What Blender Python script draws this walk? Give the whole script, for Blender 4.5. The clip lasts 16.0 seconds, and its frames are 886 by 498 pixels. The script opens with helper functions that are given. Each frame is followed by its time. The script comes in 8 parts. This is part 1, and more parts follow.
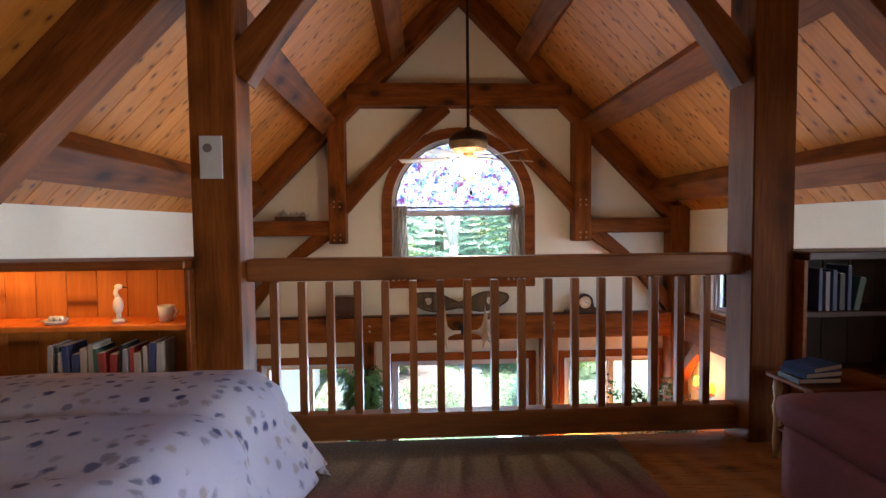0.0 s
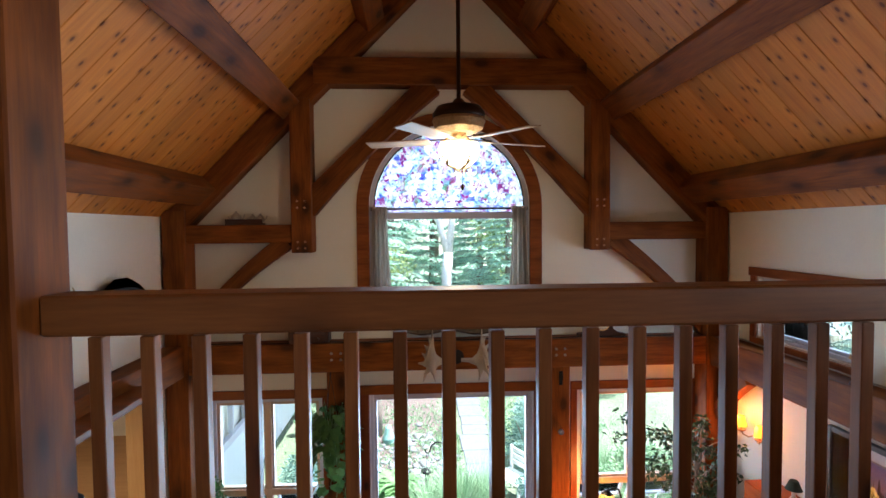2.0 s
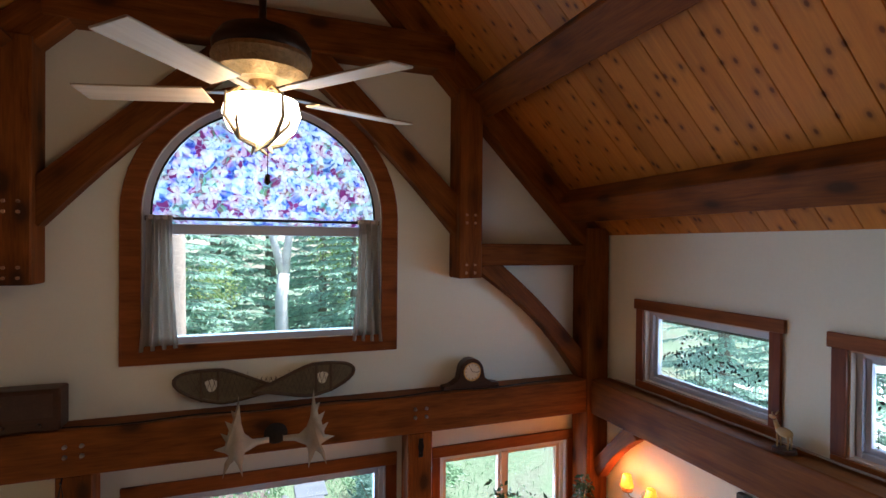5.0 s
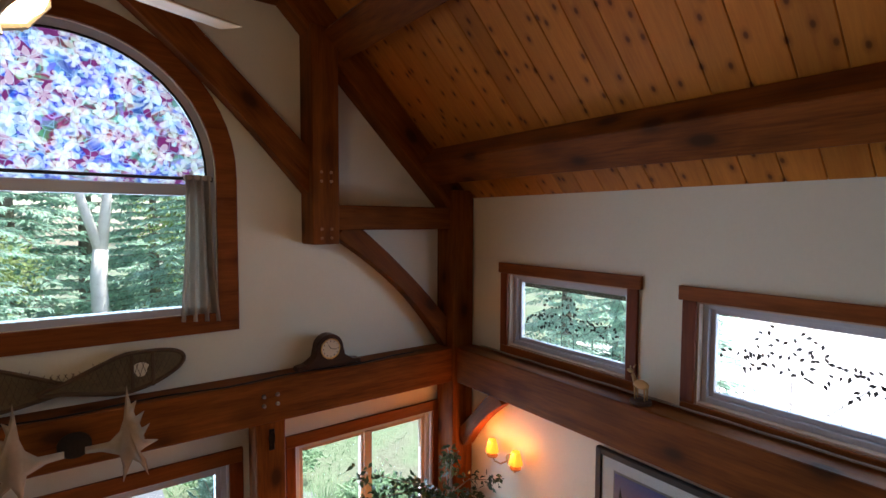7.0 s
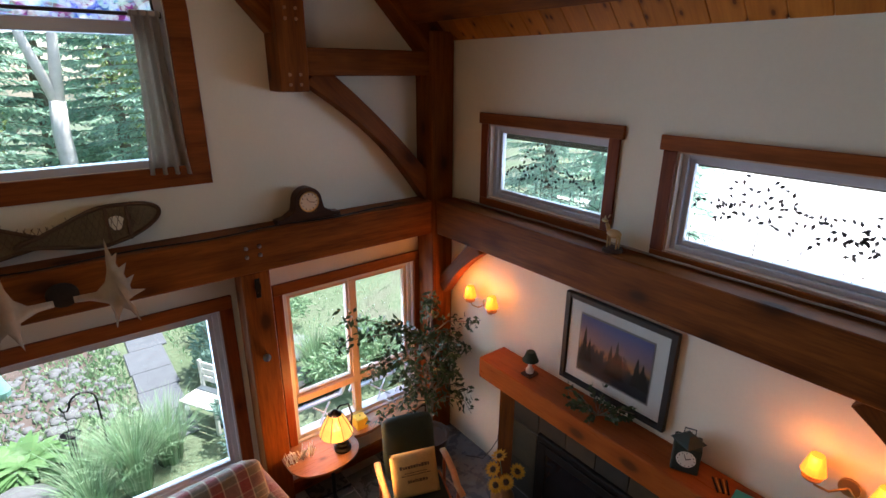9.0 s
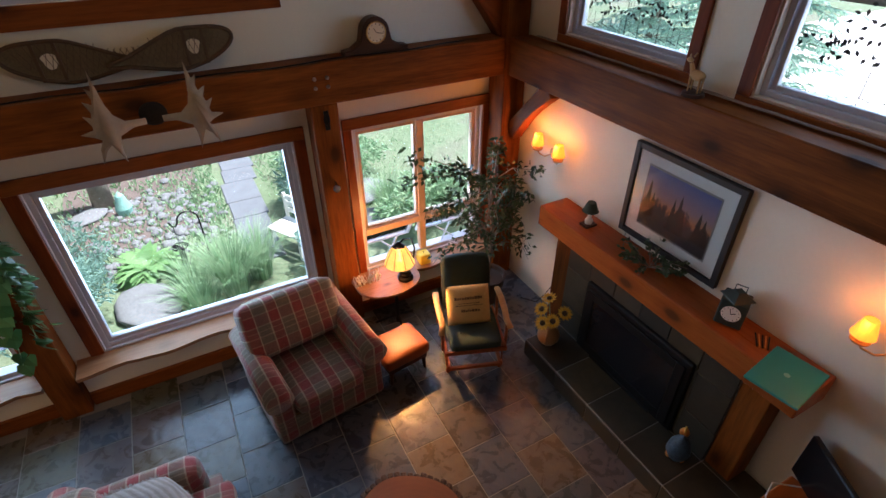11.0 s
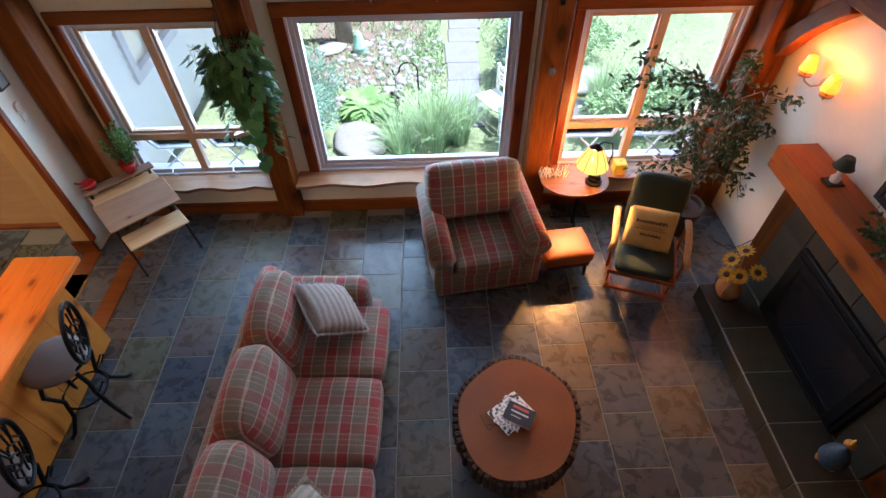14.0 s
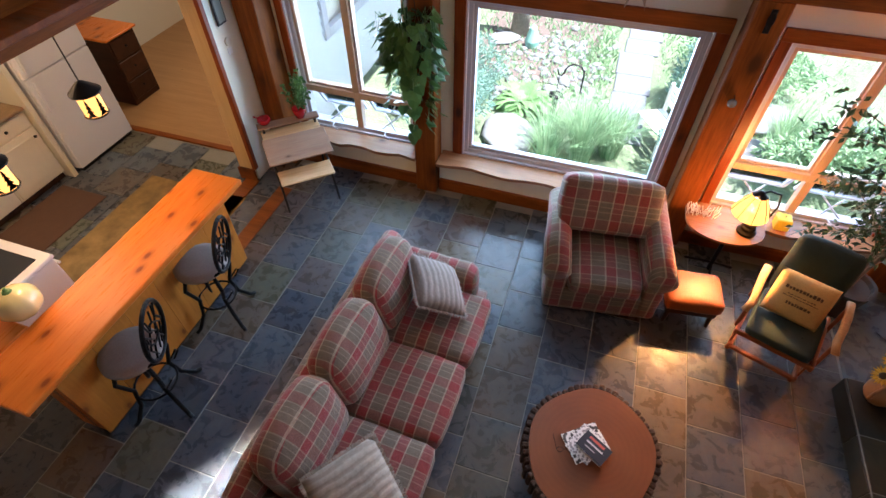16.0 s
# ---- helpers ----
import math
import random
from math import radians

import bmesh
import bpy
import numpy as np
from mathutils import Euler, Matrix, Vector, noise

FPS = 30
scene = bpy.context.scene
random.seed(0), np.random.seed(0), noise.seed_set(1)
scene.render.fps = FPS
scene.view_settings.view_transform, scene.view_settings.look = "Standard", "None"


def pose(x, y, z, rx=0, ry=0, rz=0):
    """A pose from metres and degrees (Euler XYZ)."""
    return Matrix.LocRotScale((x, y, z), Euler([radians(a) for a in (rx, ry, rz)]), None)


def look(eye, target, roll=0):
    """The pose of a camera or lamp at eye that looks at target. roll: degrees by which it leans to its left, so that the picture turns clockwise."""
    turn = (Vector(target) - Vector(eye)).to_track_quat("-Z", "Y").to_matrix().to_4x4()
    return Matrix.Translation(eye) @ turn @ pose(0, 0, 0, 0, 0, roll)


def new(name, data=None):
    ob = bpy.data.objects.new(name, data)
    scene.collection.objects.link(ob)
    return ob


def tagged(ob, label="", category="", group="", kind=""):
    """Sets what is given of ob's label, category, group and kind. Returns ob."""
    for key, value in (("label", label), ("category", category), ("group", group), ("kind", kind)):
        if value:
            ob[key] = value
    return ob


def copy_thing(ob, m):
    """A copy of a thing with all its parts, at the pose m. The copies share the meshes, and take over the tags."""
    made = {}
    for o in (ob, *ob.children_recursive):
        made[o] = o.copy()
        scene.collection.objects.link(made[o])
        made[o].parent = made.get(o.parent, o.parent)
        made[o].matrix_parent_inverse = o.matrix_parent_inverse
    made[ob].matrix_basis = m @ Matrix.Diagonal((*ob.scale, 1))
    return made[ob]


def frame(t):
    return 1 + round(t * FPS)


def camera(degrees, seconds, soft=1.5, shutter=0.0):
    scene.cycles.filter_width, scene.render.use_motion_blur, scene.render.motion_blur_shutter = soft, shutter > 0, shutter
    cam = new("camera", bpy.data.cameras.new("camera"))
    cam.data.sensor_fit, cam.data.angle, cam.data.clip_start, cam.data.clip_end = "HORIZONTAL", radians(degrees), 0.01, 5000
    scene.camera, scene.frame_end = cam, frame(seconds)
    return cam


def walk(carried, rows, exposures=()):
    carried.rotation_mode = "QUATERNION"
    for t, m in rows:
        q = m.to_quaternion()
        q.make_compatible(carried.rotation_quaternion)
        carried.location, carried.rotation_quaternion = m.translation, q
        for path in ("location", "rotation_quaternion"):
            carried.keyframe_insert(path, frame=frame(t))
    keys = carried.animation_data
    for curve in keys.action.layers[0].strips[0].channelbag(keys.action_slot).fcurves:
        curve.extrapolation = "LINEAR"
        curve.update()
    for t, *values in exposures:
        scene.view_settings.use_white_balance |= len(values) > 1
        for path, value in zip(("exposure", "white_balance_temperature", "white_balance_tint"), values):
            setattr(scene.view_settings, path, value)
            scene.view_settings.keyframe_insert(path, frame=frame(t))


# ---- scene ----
cam = camera(82.2, 16.0)
PATH = [
    (0, (-0.576, -7.025, 3.87), (-0.481, -5.029, 3.775), -0.6),
    (0.5, (-0.539, -6.743, 3.876), (-0.442, -4.748, 3.779), -0.6),
    (1, (-0.5, -6.464, 3.897), (-0.401, -4.469, 3.798), -0.5),
    (1.5, (-0.45, -6.138, 3.899), (-0.348, -4.143, 3.808), -0.6),
    (2, (-0.411, -5.82, 3.88), (-0.305, -3.824, 3.80), -0.5),
    (2.5, (-0.372, -5.498, 3.907), (-0.267, -3.503, 3.825), -0.5),
    (3, (-0.312, -5.228, 3.929), (-0.175, -3.234, 3.848), -0.6),
    (3.5, (-0.274, -4.954, 3.935), (-0.049, -2.968, 3.873), -0.6),
    (4, (-0.247, -4.721, 3.929), (0.122, -2.756, 3.885), -0.6),
    (4.5, (-0.18, -4.517, 3.931), (0.351, -2.589, 3.893), -0.6),
    (4.7, (-0.158, -4.455, 3.93), (0.437, -2.546, 3.901), -0.1),
    (6.8, (0.038, -3.998, 3.823), (1.184, -2.361, 3.752), 0.1),
    (7, (0.051, -3.98, 3.82), (1.227, -2.366, 3.708), 0.2),
    (7.5, (0.072, -3.977, 3.804), (1.291, -2.409, 3.571), 0.1),
    (8, (0.086, -3.973, 3.794), (1.299, -2.426, 3.427), 0.1),
    (8.5, (0.094, -3.971, 3.783), (1.288, -2.448, 3.279), 0.3),
    (9, (0.109, -3.965, 3.781), (1.271, -2.478, 3.119), 0.3),
    (9.2, (0.102, -3.97, 3.787), (1.252, -2.502, 3.063), 0.4),
    (11.3, (0.197, -4.152, 3.665), (0.882, -2.713, 2.456), -0.5),
    (11.5, (0.198, -4.147, 3.669), (0.834, -2.72, 2.42), -0.4),
    (12, (0.199, -4.143, 3.674), (0.719, -2.737, 2.349), -0.4),
    (12.5, (0.199, -4.143, 3.674), (0.603, -2.744, 2.303), -0.4),
    (13, (0.199, -4.145, 3.676), (0.478, -2.755, 2.266), -0.7),
    (13.5, (0.2, -4.15, 3.683), (0.352, -2.774, 2.239), -0.8),
    (14, (0.201, -4.153, 3.69), (0.225, -2.799, 2.218), -1.0),
    (14.5, (0.2, -4.153, 3.688), (0.106, -2.814, 2.205), -1.0),
    (15, (0.2, -4.155, 3.691), (-0.01, -2.832, 2.205), -0.6),
    (15.5, (0.201, -4.155, 3.691), (-0.126, -2.858, 2.205), -0.4),
    (16, (0.2, -4.153, 3.687), (-0.225, -2.88, 2.204), -0.2),
]
walk(cam, [(t, look(eye, target, roll)) for t, eye, target, roll in PATH],
     [(0, 2.75, 6400, 13), (1.5, 2.48, 6250, 12), (3, 2.02, 5950, 10), (4.5, 1.83, 5900, 10), (7, 1.65, 6500, 14), (9.2, 1.6, 6400, 13), (11.3, 1.62, 6200, 15), (13.5, 1.97, 6200, 15), (16, 2.4, 6250, 15)])

# ---- world, sun, exposure ----
world = bpy.data.worlds.new("world")
scene.world = world
world.use_nodes = True
wn = world.node_tree
sky = wn.nodes.new("ShaderNodeTexSky")
sky.sky_type, sky.sun_disc = "NISHITA", False
sky.sun_elevation, sky.sun_rotation = radians(68.8), radians(95)
wn.links.new(sky.outputs[0], wn.nodes["Background"].inputs[0])
wn.nodes["Background"].inputs[1].default_value = 0.15


def lamp(name, kind, energy, colour, m, **more):
    data = bpy.data.lights.new(name, kind)
    data.energy, data.color = energy * (1.0 if kind == "SUN" else 0.45), colour
    for key, value in more.items():
        if key == "size":
            data.size = value
        elif key == "size_y":
            data.shape, data.size_y = "RECTANGLE", value
        elif key == "angle":
            data.angle = value
        elif key == "spread":
            data.spread = value
        elif key == "radius":
            data.shadow_soft_size = value
    ob = new(name, data)
    ob.matrix_world = m
    return ob


SUN_DIR = Vector((0.36, -0.03, 0.93)).normalized()
lamp("sun", "SUN", 4.4, (1.0, 0.98, 0.94), look(SUN_DIR * 50, (0, 0, 0)), angle=radians(0.5))

# daylight that comes in by the windows
SKY = (0.5, 0.75, 1.0)
lamp("sky_window_centre", "AREA", 58, SKY, look((0, 0.3, 1.35), (0, -1, 0.85)), size=1.9, size_y=1.5)
lamp("sky_window_left", "AREA", 34, SKY, look((-2.1, 0.3, 1.3), (-2.1, -1, 0.8)), size=1.1, size_y=1.5)
lamp("sky_window_right", "AREA", 30, SKY, look((2.1, 0.3, 1.3), (2.1, -1, 0.8)), size=1.1, size_y=1.5)
lamp("sky_window_arch", "AREA", 46, SKY, look((0, 0.62, 4.15), (0, -1, 3.6)), size=2.1, size_y=2.2)
lamp("sky_window_side_a", "AREA", 7, SKY, look((3.4, -1.33, 3.05), (2, -1.33, 2.5)), size=1.0, size_y=0.45)
lamp("sky_window_side_b", "AREA", 9, SKY, look((3.4, -3.2, 3.05), (2, -3.2, 2.5)), size=1.3, size_y=0.45)
lamp("sky_window_loft", "AREA", 19, (0.95, 0.97, 1.0), look((3.1, -6.9, 3.75), (-1.6, -6.0, 2.9)), size=1.5, size_y=1.0, spread=radians(100))
# added fill in front of the closed south wall; no window there
lamp("sky_window_south", "AREA", 1.2, (1.0, 0.95, 0.86), look((0, -9.5, 4.3), (-1.2, -6.0, 3.4)), size=1.8, size_y=1.8, spread=radians(110))

# narrow area lamp, added for the sun patch behind the sofa; opening unseen
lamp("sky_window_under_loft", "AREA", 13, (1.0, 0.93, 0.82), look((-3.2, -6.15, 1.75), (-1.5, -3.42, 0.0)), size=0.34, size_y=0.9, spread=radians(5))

# ---- materials ----
def material(name):
    m = bpy.data.materials.new(name)
    m.use_nodes = True
    nt = m.node_tree
    return m, nt, nt.nodes["Principled BSDF"]


def node(nt, kind, **inputs):
    n = nt.nodes.new(kind)
    for k, v in inputs.items():
        key = k.replace("_", " ")
        if isinstance(v, bpy.types.NodeSocket):
            nt.links.new(v, n.inputs[key])
        else:
            n.inputs[key].default_value = v
    return n


def coords(nt, scale=(1, 1, 1), jitter=0.0):
    tc = nt.nodes.new("ShaderNodeTexCoord")
    mp = nt.nodes.new("ShaderNodeMapping")
    mp.inputs["Scale"].default_value = scale
    nt.links.new(tc.outputs["Object"], mp.inputs["Vector"])
    if jitter:
        oi = nt.nodes.new("ShaderNodeObjectInfo")
        mu = nt.nodes.new("ShaderNodeMath")
        mu.operation = "MULTIPLY"
        mu.inputs[1].default_value = jitter
        nt.links.new(oi.outputs["Random"], mu.inputs[0])
        nt.links.new(mu.outputs[0], mp.inputs["Location"])
    return mp.outputs[0]


def ramp(nt, fac, stops):
    r = nt.nodes.new("ShaderNodeValToRGB")
    el = r.color_ramp.elements
    while len(el) < len(stops):
        el.new(0.5)
    for e, (p, c) in zip(el, stops):
        e.position, e.color = p, (*c, 1)
    nt.links.new(fac, r.inputs[0])
    return r.outputs[0]


def mix(nt, fac, a, b, mode="MIX"):
    n = nt.nodes.new("ShaderNodeMix")
    n.data_type, n.blend_type = "RGBA", mode
    for sock, v in ((n.inputs[0], fac), (n.inputs[6], a), (n.inputs[7], b)):
        if isinstance(v, bpy.types.NodeSocket):
            nt.links.new(v, sock)
        elif isinstance(v, tuple):
            sock.default_value = (*v, 1)
        else:
            sock.default_value = v
    return n.outputs[2]


def bump(nt, bsdf, height, strength=0.3, distance=0.01):
    b = nt.nodes.new("ShaderNodeBump")
    b.inputs["Strength"].default_value, b.inputs["Distance"].default_value = strength, distance
    nt.links.new(height, b.inputs["Height"])
    nt.links.new(b.outputs[0], bsdf.inputs["Normal"])


def setcol(nt, bsdf, col, rough):
    if isinstance(col, tuple):
        bsdf.inputs["Base Color"].default_value = (*col, 1)
    else:
        nt.links.new(col, bsdf.inputs["Base Color"])
    if isinstance(rough, bpy.types.NodeSocket):
        nt.links.new(rough, bsdf.inputs["Roughness"])
    else:
        bsdf.inputs["Roughness"].default_value = rough


def wood(name, dark, light, knot=(0.05, 0.02, 0.01), rough=0.45, knots=1.0, along="X", vary=0.25, seam_random=False, knot_size=1.0, flat="", spec=0.25):
    """Grain along one axis of the object, with long streaks and knots."""
    m, nt, b = material(name)
    s = {"X": (0.7, 9, 9), "Y": (9, 0.7, 9), "Z": (9, 9, 0.7)}[along]
    k = {"X": (2.3, 4.2, 4.2), "Y": (4.2, 2.3, 4.2), "Z": (4.2, 4.2, 2.3)}[along]
    k = tuple(0.0 if flat == ax else v / knot_size for v, ax in zip(k, "XYZ"))
    v = coords(nt, s, 37.0)
    grain = node(nt, "ShaderNodeTexNoise", Vector=v, Scale=1.4, Detail=6.0, Roughness=0.6, Distortion=0.6)
    fine = node(nt, "ShaderNodeTexNoise", Vector=v, Scale=9.0, Detail=3.0)
    col = ramp(nt, grain.outputs[0], [(0.3, dark), (0.7, light)])
    col = mix(nt, 0.3, col, ramp(nt, fine.outputs[0], [(0.35, dark), (0.65, light)]))
    kv = coords(nt, k, 19.0)
    vor = node(nt, "ShaderNodeTexVoronoi", Vector=kv, Scale=1.0)
    if flat:
        sp, cb = nt.nodes.new("ShaderNodeSeparateXYZ"), nt.nodes.new("ShaderNodeCombineXYZ")
        nt.links.new(kv, sp.inputs[0])
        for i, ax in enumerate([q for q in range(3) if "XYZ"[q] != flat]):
            nt.links.new(sp.outputs[ax], cb.inputs[i])
        vor.voronoi_dimensions = "2D"
        nt.links.new(cb.outputs[0], vor.inputs["Vector"])
    lim = (0.12 if flat else 0.25) * knots
    b.inputs["Specular IOR Level"].default_value = spec
    kn = ramp(nt, vor.outputs["Distance"], [(0.0, (1, 1, 1)), (lim * 0.55, (0.9, 0.9, 0.9)), (lim, (0, 0, 0))])
    col = mix(nt, kn, col, knot)
    halo = ramp(nt, vor.outputs["Distance"], [(lim, (0.45, 0.45, 0.45)), (lim * 2.2, (0, 0, 0))])
    col = mix(nt, halo, col, tuple(0.5 * c for c in dark))
    rnd = nt.nodes.new("ShaderNodeNewGeometry").outputs["Random Per Island"] if seam_random else nt.nodes.new("ShaderNodeObjectInfo").outputs["Random"]
    tone = ramp(nt, rnd, [(0, (1 - vary,) * 3), (1, (1 + vary * 0.35,) * 3)])
    col = mix(nt, 1.0, col, tone, "MULTIPLY")
    setcol(nt, b, col, ramp(nt, fine.outputs[0], [(0.2, (rough - 0.1,) * 3), (0.8, (rough + 0.15,) * 3)]))
    bump(nt, b, grain.outputs[0], 0.25, 0.004)
    return m


TIMBER = wood("stained_timber", (0.10, 0.026, 0.005), (0.29, 0.088, 0.016), knots=0.9, rough=0.55, along="X", spec=0.12)
TRIM = wood("stained_trim", (0.14, 0.033, 0.006), (0.31, 0.09, 0.017), knots=0.6, rough=0.4, along="X", spec=0.2)
RAILWOOD = wood("rail_timber", (0.19, 0.062, 0.018), (0.35, 0.135, 0.04), knots=0.8, rough=0.4, along="X")
PINE = wood("knotty_pine", (0.42, 0.135, 0.018), (0.62, 0.235, 0.036), knot=(0.07, 0.015, 0.004), knots=0.85, rough=0.5, along="Z", vary=0.2, seam_random=True, knot_size=0.55, flat="X")
BAR = wood("bar_pine", (0.62, 0.155, 0.018), (0.74, 0.22, 0.032), knot=(0.2, 0.03, 0.01), knots=0.8, rough=0.3, along="Y", vary=0.06, flat="Z")
CREAMPINE = wood("pale_casing_pine", (0.5, 0.33, 0.16), (0.62, 0.45, 0.25), knots=0.2, rough=0.45, along="Z", vary=0.05)
ROSEOAK = wood("worn_desk_oak", (0.27, 0.17, 0.12), (0.4, 0.27, 0.19), knots=0.2, rough=0.45, along="X")
BARPANEL = wood("bar_panel_pine", (0.46, 0.15, 0.02), (0.6, 0.22, 0.035), knot=(0.2, 0.04, 0.01), knots=0.8, rough=0.4, along="Z", vary=0.1, flat="X")
LEDGE = wood("ledge_wood", (0.33, 0.15, 0.07), (0.5, 0.27, 0.14), knots=0.5, rough=0.4, along="X")
SASH = wood("window_sash_pine", (0.5, 0.35, 0.26), (0.62, 0.46, 0.36), knots=0.3, rough=0.45, along="Z", vary=0.06)
OAK = wood("light_oak", (0.5, 0.33, 0.18), (0.68, 0.5, 0.3), knots=0.3, rough=0.4, along="X")
DARKWOOD = wood("dark_walnut", (0.03, 0.013, 0.008), (0.08, 0.03, 0.015), knots=0.2, rough=0.35)


def plain(name, colour, rough=0.6, metal=0.0, noise_scale=0.0, amount=0.15, bump_strength=0.1, distance=0.003, emit=None, power=0.0, coat=0.0):
    m, nt, b = material(name)
    col = colour
    if noise_scale:
        n = node(nt, "ShaderNodeTexNoise", Vector=coords(nt), Scale=noise_scale, Detail=6.0, Roughness=0.6)
        n2 = node(nt, "ShaderNodeTexNoise", Vector=coords(nt), Scale=noise_scale * 0.13, Detail=2.0)
        col = ramp(nt, n.outputs[0], [(0.3, tuple(c * (1 - amount) for c in colour)), (0.7, tuple(min(1, c * (1 + amount)) for c in colour))])
        col = mix(nt, 0.5, col, ramp(nt, n2.outputs[0], [(0.3, tuple(c * (1 - amount) for c in colour)), (0.7, colour)]))
        bump(nt, b, n.outputs[0], bump_strength, distance)
    setcol(nt, b, col, rough)
    b.inputs["Metallic"].default_value = metal
    if coat:
        b.inputs["Coat Weight"].default_value = coat
    if emit:
        b.inputs["Emission Color"].default_value, b.inputs["Emission Strength"].default_value = (*emit, 1), power
    return m


PLASTER = plain("cream_plaster", (0.78, 0.74, 0.62), 0.8, noise_scale=45, amount=0.03, bump_strength=0.15)
WHITE = plain("white_paint", (0.82, 0.81, 0.78), 0.5, noise_scale=20, amount=0.03)
VINYL = plain("white_vinyl_frame", (0.5, 0.5, 0.56), 0.35)
GAP = plain("dark_gap", (0.03, 0.025, 0.02), 0.9)
GROUT = plain("grey_grout", (0.27, 0.26, 0.235), 0.9, noise_scale=60, amount=0.15)
SIDING = plain("white_siding", (0.66, 0.68, 0.68), 0.6, noise_scale=12, amount=0.05)


def glass(name):
    m, nt, b = material(name)
    out = nt.nodes["Material Output"]
    nt.nodes.remove(b)
    tr = nt.nodes.new("ShaderNodeBsdfTransparent")
    gl = nt.nodes.new("ShaderNodeBsdfGlossy")
    gl.inputs["Roughness"].default_value = 0.02
    fr = nt.nodes.new("ShaderNodeFresnel")
    fr.inputs[0].default_value = 1.3
    ms = nt.nodes.new("ShaderNodeMixShader")
    nt.links.new(fr.outputs[0], ms.inputs[0])
    nt.links.new(tr.outputs[0], ms.inputs[1])
    nt.links.new(gl.outputs[0], ms.inputs[2])
    nt.links.new(ms.outputs[0], out.inputs[0])
    return m


GLASS = glass("window_glass")


# ---- mesh helpers ----
def mesh_of(bm, name, mat, smooth=False):
    me = bpy.data.meshes.new(name)
    bm.normal_update()
    bm.to_mesh(me)
    bm.free()
    for m in mat if isinstance(mat, (list, tuple)) else [mat]:
        me.materials.append(m)
    if smooth:
        me.shade_smooth()
    return me


def part(name, bm, mat, parent=None, label="", smooth=False, m=None, kind=""):
    ob = new(name, mesh_of(bm, name, mat, smooth))
    if parent is not None:
        ob.parent = parent
    if m is not None:
        ob.matrix_local = m
    return tagged(ob, label, kind=kind)


def thing(name, label, category, loc=(0, 0, 0), rz=0.0, group=""):
    ob = new(name)
    ob.matrix_world = pose(*loc, 0, 0, rz)
    ob.empty_display_size = 0.1
    return tagged(ob, label, category, group)


def structure(name, bm, mat, label, m=None, smooth=False):
    return tagged(part(name, bm, mat, None, label, smooth, m), kind="structure")


def add_box(bm, lo, hi, bevel=0.0, segments=1, m=None):
    c = [(a + b) / 2 for a, b in zip(lo, hi)]
    s = [abs(b - a) for a, b in zip(lo, hi)]
    mat = Matrix.Translation(c) @ Matrix.Diagonal((*s, 1))
    if m is not None:
        mat = m @ mat
    r = bmesh.ops.create_cube(bm, size=1, matrix=mat)
    if bevel:
        edges = list({e for v in r["verts"] for e in v.link_edges})
        bmesh.ops.bevel(bm, geom=edges, offset=bevel, segments=segments, affect="EDGES", profile=0.5)
    return r["verts"]


def box(lo, hi, bevel=0.0, segments=1, m=None):
    bm = bmesh.new()
    add_box(bm, lo, hi, bevel, segments, m)
    return bm


def add_cyl(bm, p0, p1, r0, r1=None, n=12, caps=True):
    p0, p1 = Vector(p0), Vector(p1)
    d = p1 - p0
    m = Matrix.Translation((p0 + p1) / 2) @ d.to_track_quat("Z", "Y").to_matrix().to_4x4()
    bmesh.ops.create_cone(bm, cap_ends=caps, segments=n, radius1=r0, radius2=r0 if r1 is None else r1, depth=d.length, matrix=m)


def cyl(p0, p1, r0, r1=None, n=12):
    bm = bmesh.new()
    add_cyl(bm, p0, p1, r0, r1, n)
    return bm


def add_ball(bm, c, r, s=(1, 1, 1), u=14, v=9):
    bmesh.ops.create_uvsphere(bm, u_segments=u, v_segments=v, radius=r, matrix=Matrix.Translation(c) @ Matrix.Diagonal((*s, 1)))


def ball(c, r, s=(1, 1, 1), u=14, v=9):
    bm = bmesh.new()
    add_ball(bm, c, r, s, u, v)
    return bm


def add_tube(bm, pts, r, n=8, taper=None):
    """A bent round bar through the points."""
    pts = [Vector(p) for p in pts]
    rings = []
    for i, p in enumerate(pts):
        d = (pts[min(i + 1, len(pts) - 1)] - pts[max(i - 1, 0)]).normalized()
        a = d.orthogonal().normalized() if i == 0 else (last - d * last.dot(d)).normalized()
        last = a
        b = d.cross(a)
        rr = r if taper is None else r + (taper - r) * i / (len(pts) - 1)
        rings.append([bm.verts.new(p + rr * (a * math.cos(t) + b * math.sin(t))) for t in (2 * math.pi * k / n for k in range(n))])
    for q, w in zip(rings, rings[1:]):
        for k in range(n):
            bm.faces.new((q[k], q[(k + 1) % n], w[(k + 1) % n], w[k]))
    bm.faces.new(rings[0][::-1])
    bm.faces.new(rings[-1])


def tube(pts, r, n=8, taper=None):
    bm = bmesh.new()
    add_tube(bm, pts, r, n, taper)
    return bm


def add_lathe(bm, profile, n=20, c=(0, 0, 0)):
    """A turned shape from (radius, height) pairs."""
    c = Vector(c)
    rings = [[bm.verts.new(c + Vector((r * math.cos(2 * math.pi * k / n), r * math.sin(2 * math.pi * k / n), z))) for k in range(n)] for r, z in profile]
    for q, w in zip(rings, rings[1:]):
        for k in range(n):
            bm.faces.new((q[k], q[(k + 1) % n], w[(k + 1) % n], w[k]))
    if profile[0][0] > 1e-4:
        bm.faces.new(rings[0][::-1])
    if profile[-1][0] > 1e-4:
        bm.faces.new(rings[-1])


